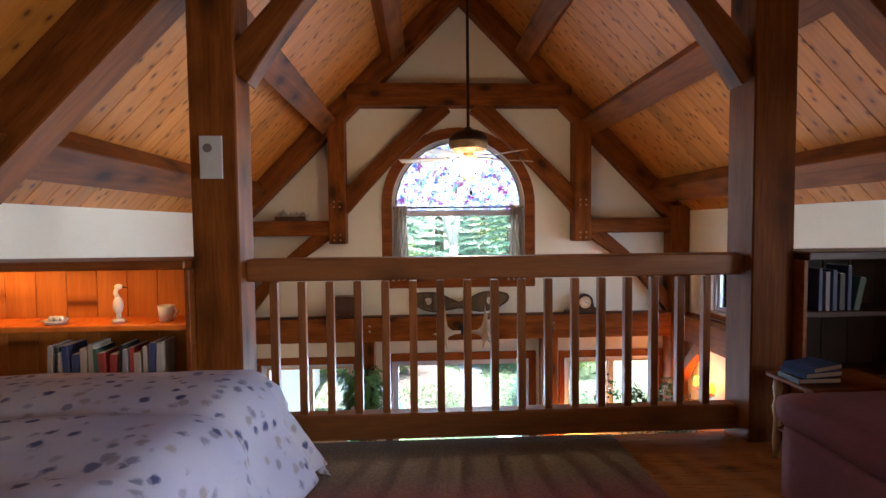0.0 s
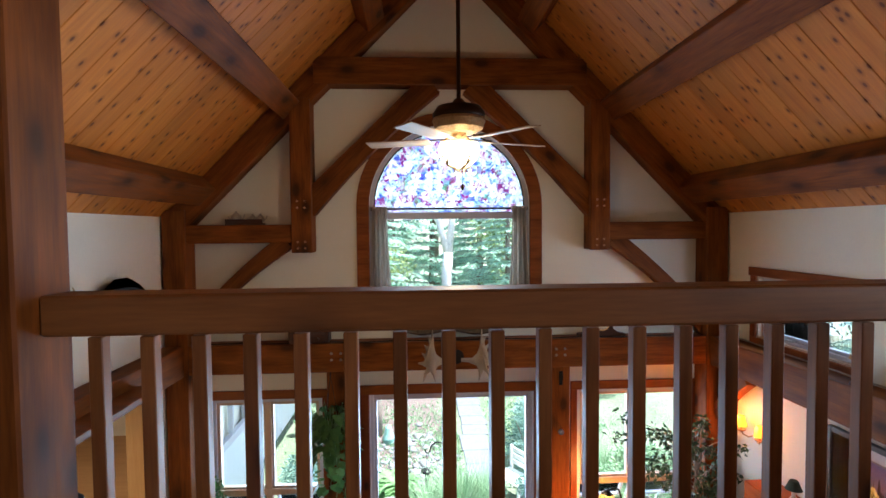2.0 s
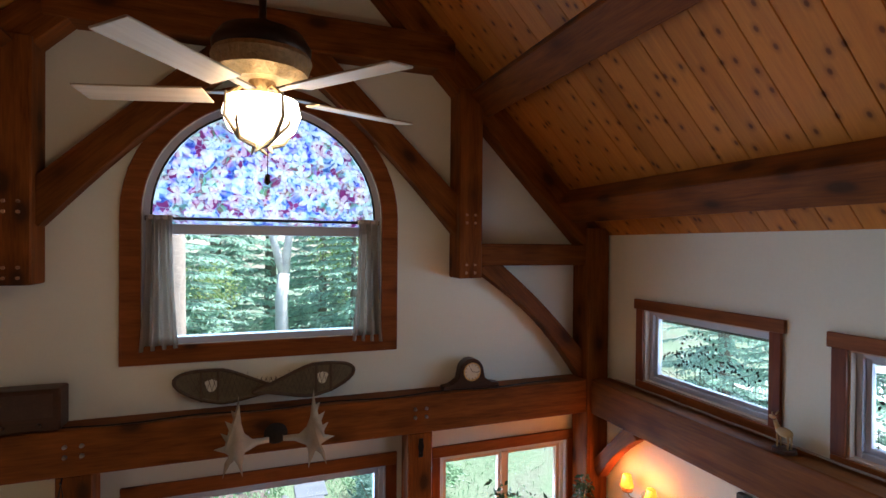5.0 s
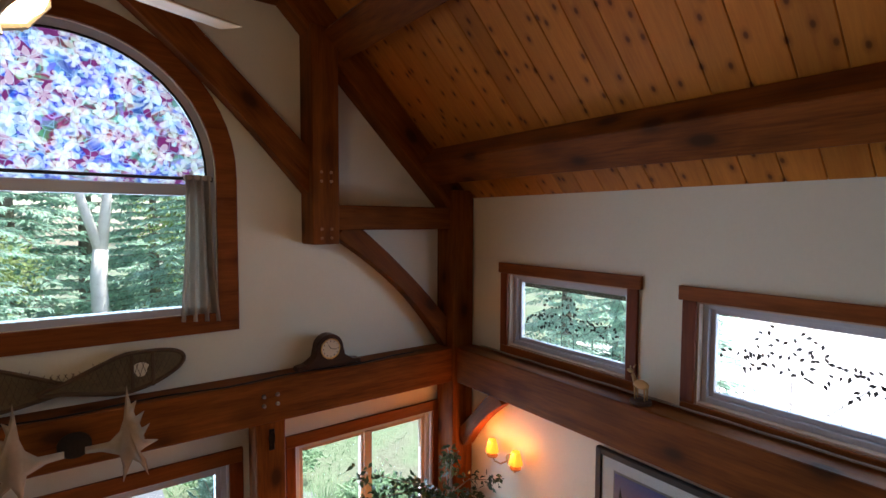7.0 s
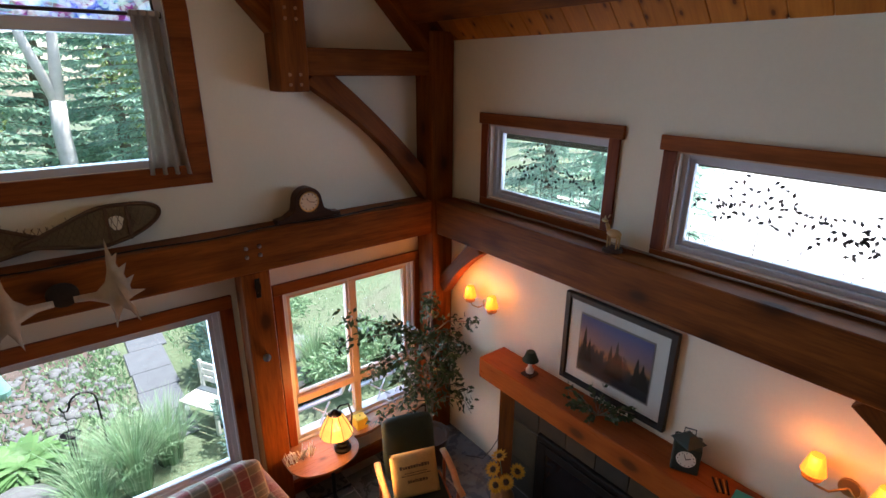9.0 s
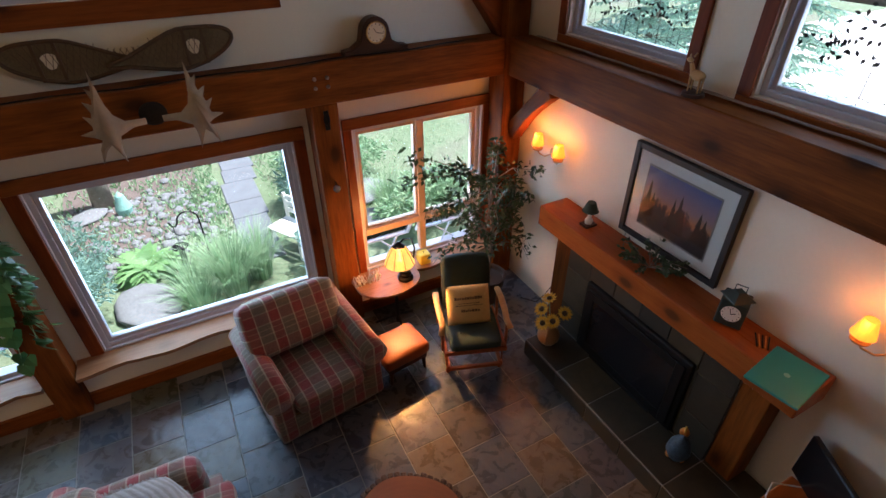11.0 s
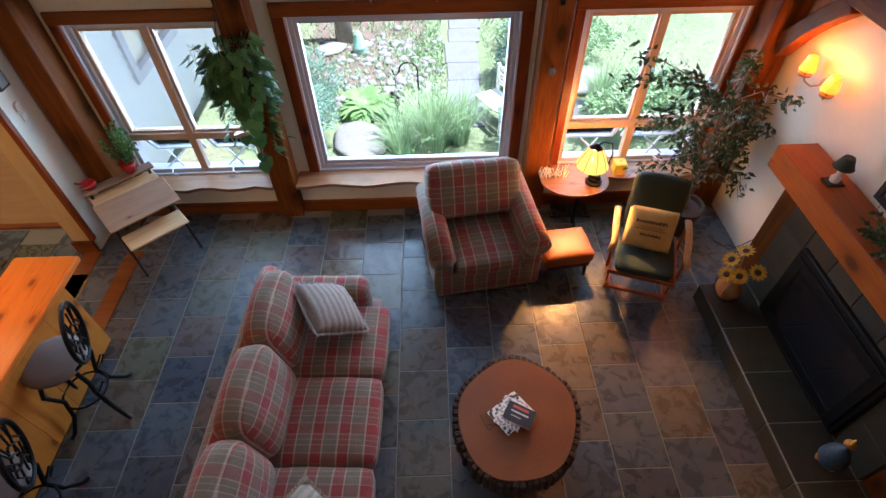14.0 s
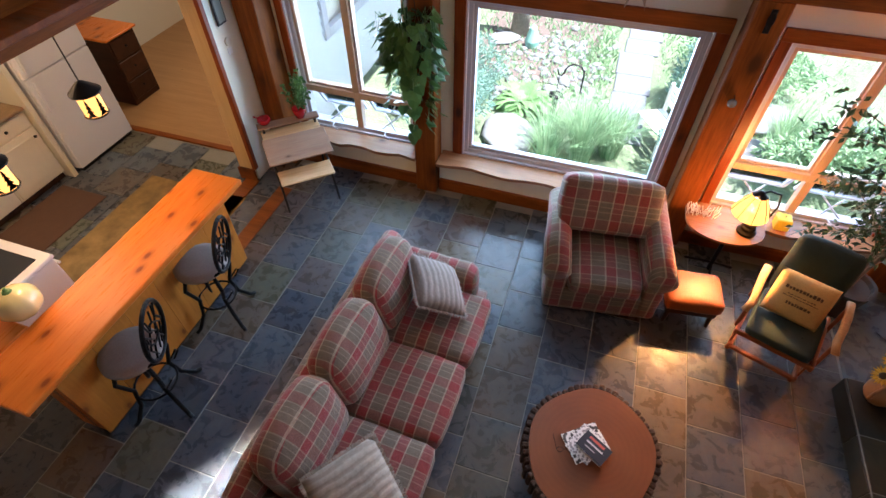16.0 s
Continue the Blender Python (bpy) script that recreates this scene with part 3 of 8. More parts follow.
def film_material():
    """Coloured window film: blue ground, pale star flowers, red buds."""
    m, nt, b = material("stained_glass_film")
    out = nt.nodes["Material Output"]
    nt.nodes.remove(b)
    v = coords(nt)
    sep = nt.nodes.new("ShaderNodeSeparateXYZ")
    nt.links.new(v, sep.inputs[0])

    def math_node(op, a, c=None, d=None):
        n = nt.nodes.new("ShaderNodeMath")
        n.operation = op
        for i, q in enumerate((a, c, d)):
            if q is None:
                continue
            if isinstance(q, bpy.types.NodeSocket):
                nt.links.new(q, n.inputs[i])
            else:
                n.inputs[i].default_value = q
        return n.outputs[0]

    warp = node(nt, "ShaderNodeTexNoise", Vector=v, Scale=5.0, Detail=2.0)
    base = ramp(nt, node(nt, "ShaderNodeTexNoise", Vector=v, Scale=6.0, Detail=3.0, Distortion=1.0).outputs[0],
                [(0.3, (0.7, 0.66, 0.66)), (0.4, (0.16, 0.2, 0.5)), (0.46, (0.4, 0.42, 0.62)), (0.52, (0.66, 0.6, 0.64)), (0.57, (0.42, 0.16, 0.26)), (0.62, (0.34, 0.44, 0.4)), (0.7, (0.5, 0.46, 0.6))])
    cells = node(nt, "ShaderNodeTexVoronoi", Vector=v, Scale=22.0)
    base = mix(nt, 0.35, base, cells.outputs["Color"], "SOFT_LIGHT")
    red = ramp(nt, node(nt, "ShaderNodeTexNoise", Vector=v, Scale=11.0, Detail=1.0).outputs[0], [(0.6, (0, 0, 0)), (0.63, (1, 1, 1))])
    base = mix(nt, red, base, (0.42, 0.12, 0.3))
    veins = nt.nodes.new("ShaderNodeTexVoronoi")
    veins.feature = "DISTANCE_TO_EDGE"
    veins.inputs["Scale"].default_value = 13.0
    nt.links.new(v, veins.inputs["Vector"])
    line = ramp(nt, veins.outputs["Distance"], [(0.0, (1, 1, 1)), (0.035, (0, 0, 0))])
    base = mix(nt, line, base, (0.5, 0.6, 0.66))
    # six-petalled flowers, one to a cell
    flat = nt.nodes.new("ShaderNodeCombineXYZ")
    nt.links.new(sep.outputs[0], flat.inputs[0])
    nt.links.new(sep.outputs[2], flat.inputs[1])
    for scale, size in ((5.6, 0.5), (8.4, 0.4)):
        off = nt.nodes.new("ShaderNodeVectorMath")
        off.operation = "ADD"
        off.inputs[1].default_value = (scale * 0.7, scale, 0)
        nt.links.new(flat.outputs[0], off.inputs[0])
        vo = nt.nodes.new("ShaderNodeTexVoronoi")
        vo.voronoi_dimensions = "2D"
        vo.inputs["Scale"].default_value = scale
        vo.inputs["Randomness"].default_value = 0.75
        nt.links.new(off.outputs[0], vo.inputs["Vector"])
        d = nt.nodes.new("ShaderNodeVectorMath")
        d.operation = "SUBTRACT"
        nt.links.new(off.outputs[0], d.inputs[0])
        nt.links.new(vo.outputs["Position"], d.inputs[1])
        s2 = nt.nodes.new("ShaderNodeSeparateXYZ")
        nt.links.new(d.outputs[0], s2.inputs[0])
        ang = math_node("ARCTAN2", s2.outputs[1], s2.outputs[0])
        pet = math_node("ABSOLUTE", math_node("COSINE", math_node("MULTIPLY_ADD", ang, 2.5, 0.7)))
        reach = math_node("MULTIPLY", math_node("POWER", pet, 0.8), size)
        inside = math_node("LESS_THAN", vo.outputs["Distance"], reach)
        base = mix(nt, math_node("MULTIPLY", inside, 0.55), base, (0.86, 0.82, 0.74))
    tr = nt.nodes.new("ShaderNodeBsdfTranslucent")
    tp = nt.nodes.new("ShaderNodeBsdfTransparent")
    nt.links.new(base, tr.inputs[0])
    nt.links.new(base, tp.inputs[0])
    ms = nt.nodes.new("ShaderNodeMixShader")
    ms.inputs[0].default_value = 0.35
    nt.links.new(tr.outputs[0], ms.inputs[1])
    nt.links.new(tp.outputs[0], ms.inputs[2])
    nt.links.new(ms.outputs[0], out.inputs[0])
    return m


FILM = film_material()
r = AR - 0.05
bm = bmesh.new()
fv = [bm.verts.new((AX + r * math.cos(math.pi * k / 32), 0.045, 4.06 + r * math.sin(math.pi * k / 32) * (AZ + r - 4.06) / r)) for k in range(33)]
bm.faces.new(fv)
bmesh.ops.solidify(bm, geom=bm.faces[:], thickness=0.003)
fp = part("pane", bm, FILM, arch, "blue floral stained glass film")
fp.visible_shadow = False

# curtains on a tension rod
CURT = plain("taupe_curtain", (0.5, 0.43, 0.36), 0.85, noise_scale=90, amount=0.1)
rod = thing("curtain_rod", "dark metal tension rod across the arched window", "curtain rod", (0, 0, 0))
part("rod", cyl((AX - AR + 0.02, 0.01, 4.11), (AX + AR - 0.02, 0.01, 4.11), 0.012), plain("dark_metal", (0.1, 0.09, 0.09), 0.35, 0.9), rod)
for s in (-1, 1):
    part("end_cap", cyl((AX + s * (AR - 0.02), 0.01, 4.11), (AX + s * (AR - 0.045), 0.01, 4.11), 0.02), bpy.data.materials["dark_metal"], rod)
for s in (-1, 1):
    c = thing("curtain", "narrow taupe curtain gathered in folds beside the window", "curtain", (AX + s * 0.8, 0.0, 3.1), group="curtains")
    bm = bmesh.new()
    n, rows = 40, 10
    grid = []
    for j in range(rows + 1):
        z = 1.03 * j / rows
        w = 0.085 + 0.05 * (1 - j / rows) ** 2
        grid.append([bm.verts.new((w * (2 * i / n - 1), -0.02 - 0.03 * math.sin(i / n * 2 * math.pi * 3.5 + 0.9 * j / rows) * (1.0 if j < rows else 0.7), z - 0.02 * (1 - j / rows) * (i / n) * s)) for i in range(n + 1)])
    for a, b in zip(grid, grid[1:]):
        for i in range(n):
            bm.faces.new((a[i], a[i + 1], b[i + 1], b[i]))
    bmesh.ops.solidify(bm, geom=bm.faces[:], thickness=0.003)
    part("cloth", bm, CURT, c, smooth=True)
    part("heading", box((-0.09, -0.03, 0.995), (0.09, 0.03, 1.035), 0.008), CURT, c)

# side windows, leaf stencils on their glass
LEAFINK = plain("dark_leaf_film", (0.03, 0.035, 0.03), 0.7)
ROT_E = Matrix.Translation((X1, 0, 0)) @ Matrix.Rotation(radians(-90), 4, "Z")
for k, ((ya, yb, z0, z1), name) in enumerate(((SWIN_A, "window_5"), (SWIN_B, "window_6"))):
    w = tagged(thing(name, "low wide window with dark leaf stencils and a white frame", ""), kind="structure")
    w.matrix_world = ROT_E
    a, b = -yb, -ya
    frame_rect("window_frame", a, b, z0, z1, 0.045, 0.05, 0.15, VINYL, w)
    frame_rect("sash", a + 0.045, b - 0.045, z0 + 0.045, z1 - 0.045, 0.03, 0.08, 0.12, VINYL, w)
    frame_rect("jamb", a - 0.003, b + 0.003, z0 - 0.003, z1 + 0.003, 0.016, -0.003, 0.05, SASH, w)
    pane(w, a + 0.07, b - 0.07, z0 + 0.07, z1 - 0.07, 0.1)
    casing(a, b, z0, z1, head=0.09, side=0.085, ear=0.025, m=ROT_E)
    tagged(part("trim", box((a - 0.085, -0.026, z0 - 0.085), (b + 0.085, -0.002, z0 - 0.001), 0.004), TRIM, None, "reddish stained apron board under the window", m=ROT_E), kind="structure")
    rnd = random.Random(5 + k)
    bm = bmesh.new()

    def leaf(x, z, ang, s):
        c, q = math.cos(ang), math.sin(ang)
        pts = [(0, 0), (0.4, 0.28), (1, 0), (0.4, -0.28)]
        vs = [bm.verts.new((x + s * (u * c - v * q), 0.098, z + s * (u * q + v * c))) for u, v in pts]
        bm.faces.new(vs)

    def arc(cx, cz, rx, rz, a0, a1, twigs):
        """Leaves on both sides of a bent twig, with thin stalks down to the ground line."""
        n = max(3, int(abs(a1 - a0) * max(rx, rz) / 0.036))
        for q in range(n + 1):
            t = a0 + (a1 - a0) * q / n
            x, z = cx + rx * math.cos(t), cz + rz * math.sin(t)
            if a + 0.09 < x < b - 0.09 and z0 + 0.1 < z < z1 - 0.1:
                leaf(x, z, t + math.pi / 2 + rnd.choice((-1, 1)) * rnd.uniform(0.4, 1.3), rnd.uniform(0.03, 0.042))
        for q in range(twigs):
            x = cx + rx * (q + 0.5) / twigs * 0.5
            vs = [bm.verts.new(p) for p in ((x, 0.098, z0 + 0.08), (x + 0.003, 0.098, z0 + 0.08), (x + 0.003, 0.098, cz), (x, 0.098, cz))]
            bm.faces.new(vs)

    w_, h_ = b - a, z1 - z0
    for u0 in ([0.42] if k == 0 else [0.3, 0.74]):
        cx = a + w_ * u0
        zb = z0 + (0.09 * h_ if u0 == 0.3 else 0)
        arc(cx, zb + 0.5 * h_, 0.17, 0.27 * h_, 0.2, 2.9, 2)
        arc(cx, zb + 0.48 * h_, 0.1, 0.16 * h_, -0.3, 2.4, 2)
        arc(cx + 0.06, zb + 0.42 * h_, 0.3, 0.1 * h_, 0.4, 3.0, 1)
        arc(cx - 0.26, zb + 0.33 * h_, 0.13, 0.14 * h_, 0.1, 3.0, 1)
        arc(cx + 0.3, zb + 0.28 * h_, 0.14, 0.16 * h_, 0.1, 2.8, 2)
        arc(cx + 0.42, zb + 0.4 * h_, 0.1, 0.1 * h_, -0.5, 2.4, 1)
        arc(cx - 0.05, zb + 0.3 * h_, 0.18, 0.08 * h_, 0.2, 2.9, 2)
    for i in range(12):
        x = a + 0.1 + (b - a - 0.2) * i / 11
        v = [bm.verts.new(p) for p in ((x, 0.098, z0 + 0.075), (x + 0.003, 0.098, z0 + 0.075), (x + 0.004, 0.098, z0 + 0.2), (x + 0.001, 0.098, z0 + 0.2))]
        bm.faces.new(v)
        x2 = x + (b - a - 0.2) / 11 * 0.9
        v = [bm.verts.new(p) for p in ((x, 0.0975, z0 + 0.12), (x2, 0.0975, z0 + 0.1), (x2, 0.0975, z0 + 0.104), (x, 0.0975, z0 + 0.125))]
        bm.faces.new(v)
    st = part("leaf_stencil", bm, LEAFINK, w, "dark leaf and twig film on the glass", kind="stuff")

# ---- garden ----
def ground_material():
    m, nt, b = material("garden_ground")
    v = coords(nt)
    n1 = node(nt, "ShaderNodeTexNoise", Vector=v, Scale=0.5, Detail=5.0, Roughness=0.6)
    n2 = node(nt, "ShaderNodeTexNoise", Vector=v, Scale=14.0, Detail=6.0, Roughness=0.7)
    col = ramp(nt, n1.outputs[0], [(0.4, (0.07, 0.13, 0.05)), (0.5, (0.12, 0.18, 0.09)), (0.6, (0.13, 0.12, 0.09))])
    col = mix(nt, 0.6, col, ramp(nt, n2.outputs[0], [(0.3, (0.06, 0.08, 0.05)), (0.7, (0.19, 0.24, 0.16))]))
    setcol(nt, b, col, 0.95)
    bump(nt, b, n2.outputs[0], 0.8, 0.03)
    return m


GZ = -0.4
structure("ground", box((-60, -60, GZ - 0.3), (60, 90, GZ)), ground_material(), "mossy garden ground with bare earth")
STONE = plain("river_stone", (0.16, 0.17, 0.18), 0.85, noise_scale=9, amount=0.3, bump_strength=0.3)
# pale ground sheet, added to stand in for the white glare outside
structure("road", box((8, -25, GZ), (48, 7.5, GZ + 0.01)), plain("glare_ground", (0.68, 0.67, 0.65), 0.9, noise_scale=30, amount=0.1, bump_strength=0.3), "added pale ground sheet for the white glare outside the side windows")
SLABS = plain("pale_flagstone", (0.12, 0.135, 0.155), 0.85, noise_scale=5, amount=0.2, bump_strength=0.4)
structure("ground", box((-1.9, 3.1, GZ), (0.1, 9, GZ + 0.012)), plain("bare_earth", (0.12, 0.095, 0.085), 0.95, noise_scale=16, amount=0.35, bump_strength=0.8, distance=0.02), "bare brown earth bed")
path = tagged(thing("path", "pale grey flagstone garden path", ""), kind="structure")
rnd = random.Random(11)
y = 1.9
while y < 12:
    ln = rnd.uniform(0.5, 0.8)
    xx = 0.68 + 0.04 * (y - 1.9)
    part("stone", box((xx - 0.24 - 0.012 * y + rnd.uniform(-0.04, 0.04), y, GZ), (xx + 0.2 + 0.012 * y + rnd.uniform(-0.04, 0.04), y + ln - 0.012, GZ + 0.03), 0.01), SLABS, path)
    y += ln


def lump(r, seed, squash=0.6, sub=2):
    bm = bmesh.new()
    bmesh.ops.create_icosphere(bm, subdivisions=sub, radius=r)
    for v in bm.verts:
        k = 1 + 0.22 * noise.noise(v.co / r * 1.3 + Vector((seed, 0, 0)))
        v.co *= k
        v.co.z *= squash
    return bm


rock_meshes = [mesh_of(lump(1, s * 3.7, 0.62, 2), "rock", STONE, True) for s in range(4)]
for i in range(300):
    x, yy = rnd.gauss(-0.4, 0.6), rnd.uniform(2.3, 4.4) + abs(rnd.gauss(0, 0.3))
    if x > 0.38 or x < -2.2:
        continue
    s = rnd.uniform(0.03, 0.062) * (1.5 if rnd.random() < 0.2 else 1)
    ob = new("rock", rock_meshes[i % 4])
    ob.matrix_world = pose(x, yy, GZ + s * 0.3, 0, 0, rnd.uniform(0, 360)) @ Matrix.Diagonal((s * rnd.uniform(0.8, 1.4), s, s, 1))
    tagged(ob, "rounded pale grey garden stone on the earth", "rock", "garden stones")
for x, yy, s in ((-0.78, 1.55, 0.36), (1.35, 1.9, 0.2), (2.15, 2.2, 0.28), (2.5, 3.0, 0.34), (1.9, 3.5, 0.25), (-1.5, 4.3, 0.22)):
    ob = new("rock", rock_meshes[1])
    ob.matrix_world = pose(x, yy, GZ + s * 0.2, 0, 0, x * 90) @ Matrix.Diagonal((s * 1.4, s, s * 0.4, 1))
    tagged(ob, "large flat pale boulder among the shrubs", "boulder", "boulders")


def leaf_mat(name, a, b, rough=0.55, trans=0.35):
    m, nt, bs = material(name)
    geo = nt.nodes.new("ShaderNodeNewGeometry")
    col = ramp(nt, geo.outputs["Random Per Island"], [(0.0, a), (1.0, b)])
    setcol(nt, bs, col, rough)
    out = nt.nodes["Material Output"]
    t = nt.nodes.new("ShaderNodeBsdfTranslucent")
    nt.links.new(col, t.inputs[0])
    ms = nt.nodes.new("ShaderNodeMixShader")
    ms.inputs[0].default_value = trans
    nt.links.new(bs.outputs[0], ms.inputs[1])
    nt.links.new(t.outputs[0], ms.inputs[2])
    nt.links.new(ms.outputs[0], out.inputs[0])
    return m


CONIFER = leaf_mat("conifer_needles", (0.26, 0.44, 0.36), (0.52, 0.7, 0.56), trans=0.6)
SHRUB = leaf_mat("shrub_leaves", (0.12, 0.24, 0.2), (0.26, 0.42, 0.36))
GRASS = leaf_mat("ornamental_grass", (0.13, 0.27, 0.13), (0.34, 0.48, 0.3))
HOSTA = leaf_mat("hosta_leaves", (0.10, 0.23, 0.08), (0.2, 0.37, 0.15))
BROAD = leaf_mat("sunlit_broad_leaves", (0.14, 0.24, 0.07), (0.34, 0.42, 0.18), trans=0.5)
IVY = leaf_mat("pothos_leaves", (0.03, 0.10, 0.03), (0.10, 0.22, 0.06), 0.35, 0.2)
FICUS = leaf_mat("ficus_leaves", (0.02, 0.04, 0.018), (0.07, 0.12, 0.05), 0.35, 0.2)
BARK = plain("grey_bark", (0.24, 0.2, 0.16), 0.95, noise_scale=14, amount=0.4, bump_strength=0.8, distance=0.02)
BIRCH = plain("pale_birch_bark", (0.62, 0.6, 0.55), 0.85, noise_scale=5, amount=0.25, bump_strength=0.4)


def raw_mesh(name, verts, faces, mat):
    me = bpy.data.meshes.new(name)
    me.from_pydata(verts, [], faces)
    me.update()
    me.materials.append(mat)
    return me


def cards(name, places, mat):
    """Small pointed leaves: each place is (point, direction, side, length, width)."""
    verts, faces = [], []
    for p, d, s, l, w in places:
        i = len(verts)
        n = d.cross(s) * (0.12 * l)
        verts += [tuple(p), tuple(p + d * l * 0.45 + s * w - n), tuple(p + d * l), tuple(p + d * l * 0.45 - s * w - n)]
        faces.append((i, i + 1, i + 2, i + 3))
    return raw_mesh(name, verts, faces, mat)


def rvec(r):
    v = Vector((r.gauss(0, 1), r.gauss(0, 1), r.gauss(0, 1)))
    return v.normalized()


def conifer(h, radius, seed, loc, label="tall blue green spruce with drooping feathery boughs", dens=1.0):
    """Whorls of drooping limbs; each limb carries side twigs hung with flat needle sprays."""
    r = random.Random(seed)
    t = thing("tree", label, "tree", loc, group="conifers")
    part("trunk", cyl((0, 0, 0), (0, 0, h), 0.02 * h, 0.01, 8), BARK, t)
    pl = []
    z = h * 0.05
    limbs = bmesh.new()
    up = Vector((0, 0, 1))
    while z < h * 0.97:
        reach = radius * (1 - z / h) ** 0.75 + 0.12
        for k in range(7):
            a = r.uniform(0, 6.283)
            ln = reach * r.uniform(0.75, 1.12)
            out = Vector((math.cos(a), math.sin(a), 0))
            side = Vector((-out.y, out.x, 0))
            drop = r.uniform(0.22, 0.38)

            def at(f):
                return Vector((0, 0, z)) + out * (ln * f) + up * (ln * (0.1 * f - drop * f * f + 0.12 * f ** 4))

            add_tube(limbs, [at(0), at(0.5), at(1)], 0.016, 3, 0.004)
            steps = max(4, int(ln / 0.12 * dens))
            for q in range(steps):
                f = 0.15 + 0.85 * (q + r.random()) / steps
                p = at(f)
                for d in (-1, 1):
                    tw = 0.16 + 0.3 * (1 - f) * ln * 0.5
                    way = (out * 0.75 + side * d * r.uniform(0.6, 1.0) + up * r.uniform(-0.45, -0.1)).normalized()
                    for n in range(3):
                        c = p + way * (tw * n / 3)
                        d2 = (way + rvec(r) * 0.35 + up * -0.2).normalized()
                        pl.append((c, d2, d2.cross(up + rvec(r) * 0.5).normalized(), r.uniform(0.12, 0.22), 0.03))
        z += h * 0.026
    part("limbs", limbs, BARK, t)
    c = new("crown", cards("crown", pl, CONIFER))
    c.parent = t
    return t


base_trees = [conifer(11, 2.3, 3, (-3.4, 11.0, GZ)), conifer(9, 2.0, 4, (1.9, 12.5, GZ))]
for i, (x, y, s, a) in enumerate(((-1.75, 7.9, 0.72, 15), (2.25, 8.8, 0.8, 250), (-3.9, 9.0, 0.8, 120), (-6.2, 14.5, 1.2, 40), (-1.4, 14.0, 1.15, 90), (4.6, 13.0, 1.0, 140), (0.4, 17, 1.3, 10), (7.4, 16, 1.2, 70), (-9, 12, 1.1, 200), (6.8, 10.5, 0.85, 230), (-4.8, 18, 1.4, 80), (3.2, 18.5, 1.3, 190), (10.5, 3.2, 0.75, 33), (8.4, 0.6, 0.62, 133), (12.5, 6.5, 0.9, 233))):
    copy_thing(base_trees[i % 2], pose(x, y, GZ, 0, 0, a) @ Matrix.Scale(s, 4))

# pale forked trunk with a light crown
birch = thing("tree", "pale forked broadleaf trunk with sunlit leaves", "tree", (0.45, 8.6, GZ))
bm = bmesh.new()
add_tube(bm, [(0, 0, 0), (0.03, 0, 1.6), (0.0, 0, 3.0), (0.05, 0, 3.6)], 0.17, 8, 0.14)
add_tube(bm, [(0.05, 0, 3.5), (-0.25, 0, 4.6), (-0.6, 0.1, 6.2)], 0.11, 7, 0.06)
add_tube(bm, [(0.05, 0, 3.5), (0.2, 0.1, 4.8), (0.25, 0.2, 7)], 0.12, 7, 0.06)
part("trunk", bm, BIRCH, birch, smooth=True)
rr = random.Random(9)
pl = []
for c, rad in (((-0.9, 0.2, 6.4), 1.0), ((0.7, 0.3, 6.6), 1.3), ((1.8, 1.2, 4.2), 1.1), ((2.4, 2.0, 2.6), 1.2), ((-1.8, 2.2, 3.0), 1.0)):
    for q in range(900):
        p = Vector(c) + rvec(rr) * rad * rr.uniform(0.3, 1)
        d = rvec(rr)
        pl.append((p, d, d.orthogonal().normalized(), 0.11, 0.035))
c = new("crown", cards("crown", pl, BROAD))
c.parent = birch


def bush(name, label, cat, loc, radii, n, size, mat, seed, width=0.3, upward=0.3, stems=True, group=""):
    r = random.Random(seed)
    t = thing(name, label, cat, loc, group=group)
    pl = []
    subs = [(rvec(r) * 0.6, r.uniform(0.35, 0.6)) for k in range(9)]
    for q in range(n):
        c, s = r.choice(subs)
        p = c + rvec(r) * s * r.uniform(0.6, 1)
        p = Vector((p.x * radii[0], p.y * radii[1], (p.z * 0.5 + 0.5) * radii[2]))
        if p.z < 0.02:
            continue
        d = (rvec(r) + Vector((p.x, p.y, 0)).normalized() * 0.5 + Vector((0, 0, upward))).normalized()
        l = size * r.uniform(0.7, 1.3)
        pl.append((p, d, d.orthogonal().normalized(), l, l * width))
    ob = new("leaves", cards("leaves", pl, mat))
    ob.parent = t
    if stems:
        bm = bmesh.new()
        for k in range(8):
            e = rvec(r)
            add_tube(bm, [(0, 0, 0), (e.x * radii[0] * 0.3, e.y * radii[1] * 0.3, radii[2] * 0.4), (e.x * radii[0] * 0.7, e.y * radii[1] * 0.7, radii[2] * r.uniform(0.6, 0.9))], 0.012, 4, 0.004)
        part("stems", bm, BARK, t)
    return t


bush("shrub", "blue green juniper shrub under the picture window", "shrub", (-1.5, 1.3, GZ), (0.55, 0.65, 0.95), 3000, 0.085, SHRUB, 1, 0.13, group="shrubs")
bush("shrub", "blue green juniper shrub beside the stones", "shrub", (-1.7, 2.6, GZ), (0.6, 0.8, 0.8), 2500, 0.085, SHRUB, 2, 0.13, group="shrubs")
bush("shrub", "feathery green shrub beside the flagstone path", "shrub", (1.6, 2.9, GZ), (0.5, 0.7, 1.2), 2400, 0.1, SHRUB, 3, 0.12, group="shrubs")
bush("shrub", "feathery blue green shrub near the white bench", "shrub", (1.35, 1.35, GZ), (0.42, 0.4, 0.7), 1700, 0.08, SHRUB, 4, 0.13, group="shrubs")
bush("shrub", "low leafy green shrub outside the reading corner", "shrub", (3.0, 1.6, GZ), (0.8, 0.6, 0.9), 3000, 0.09, GRASS, 5, 0.2, group="shrubs")
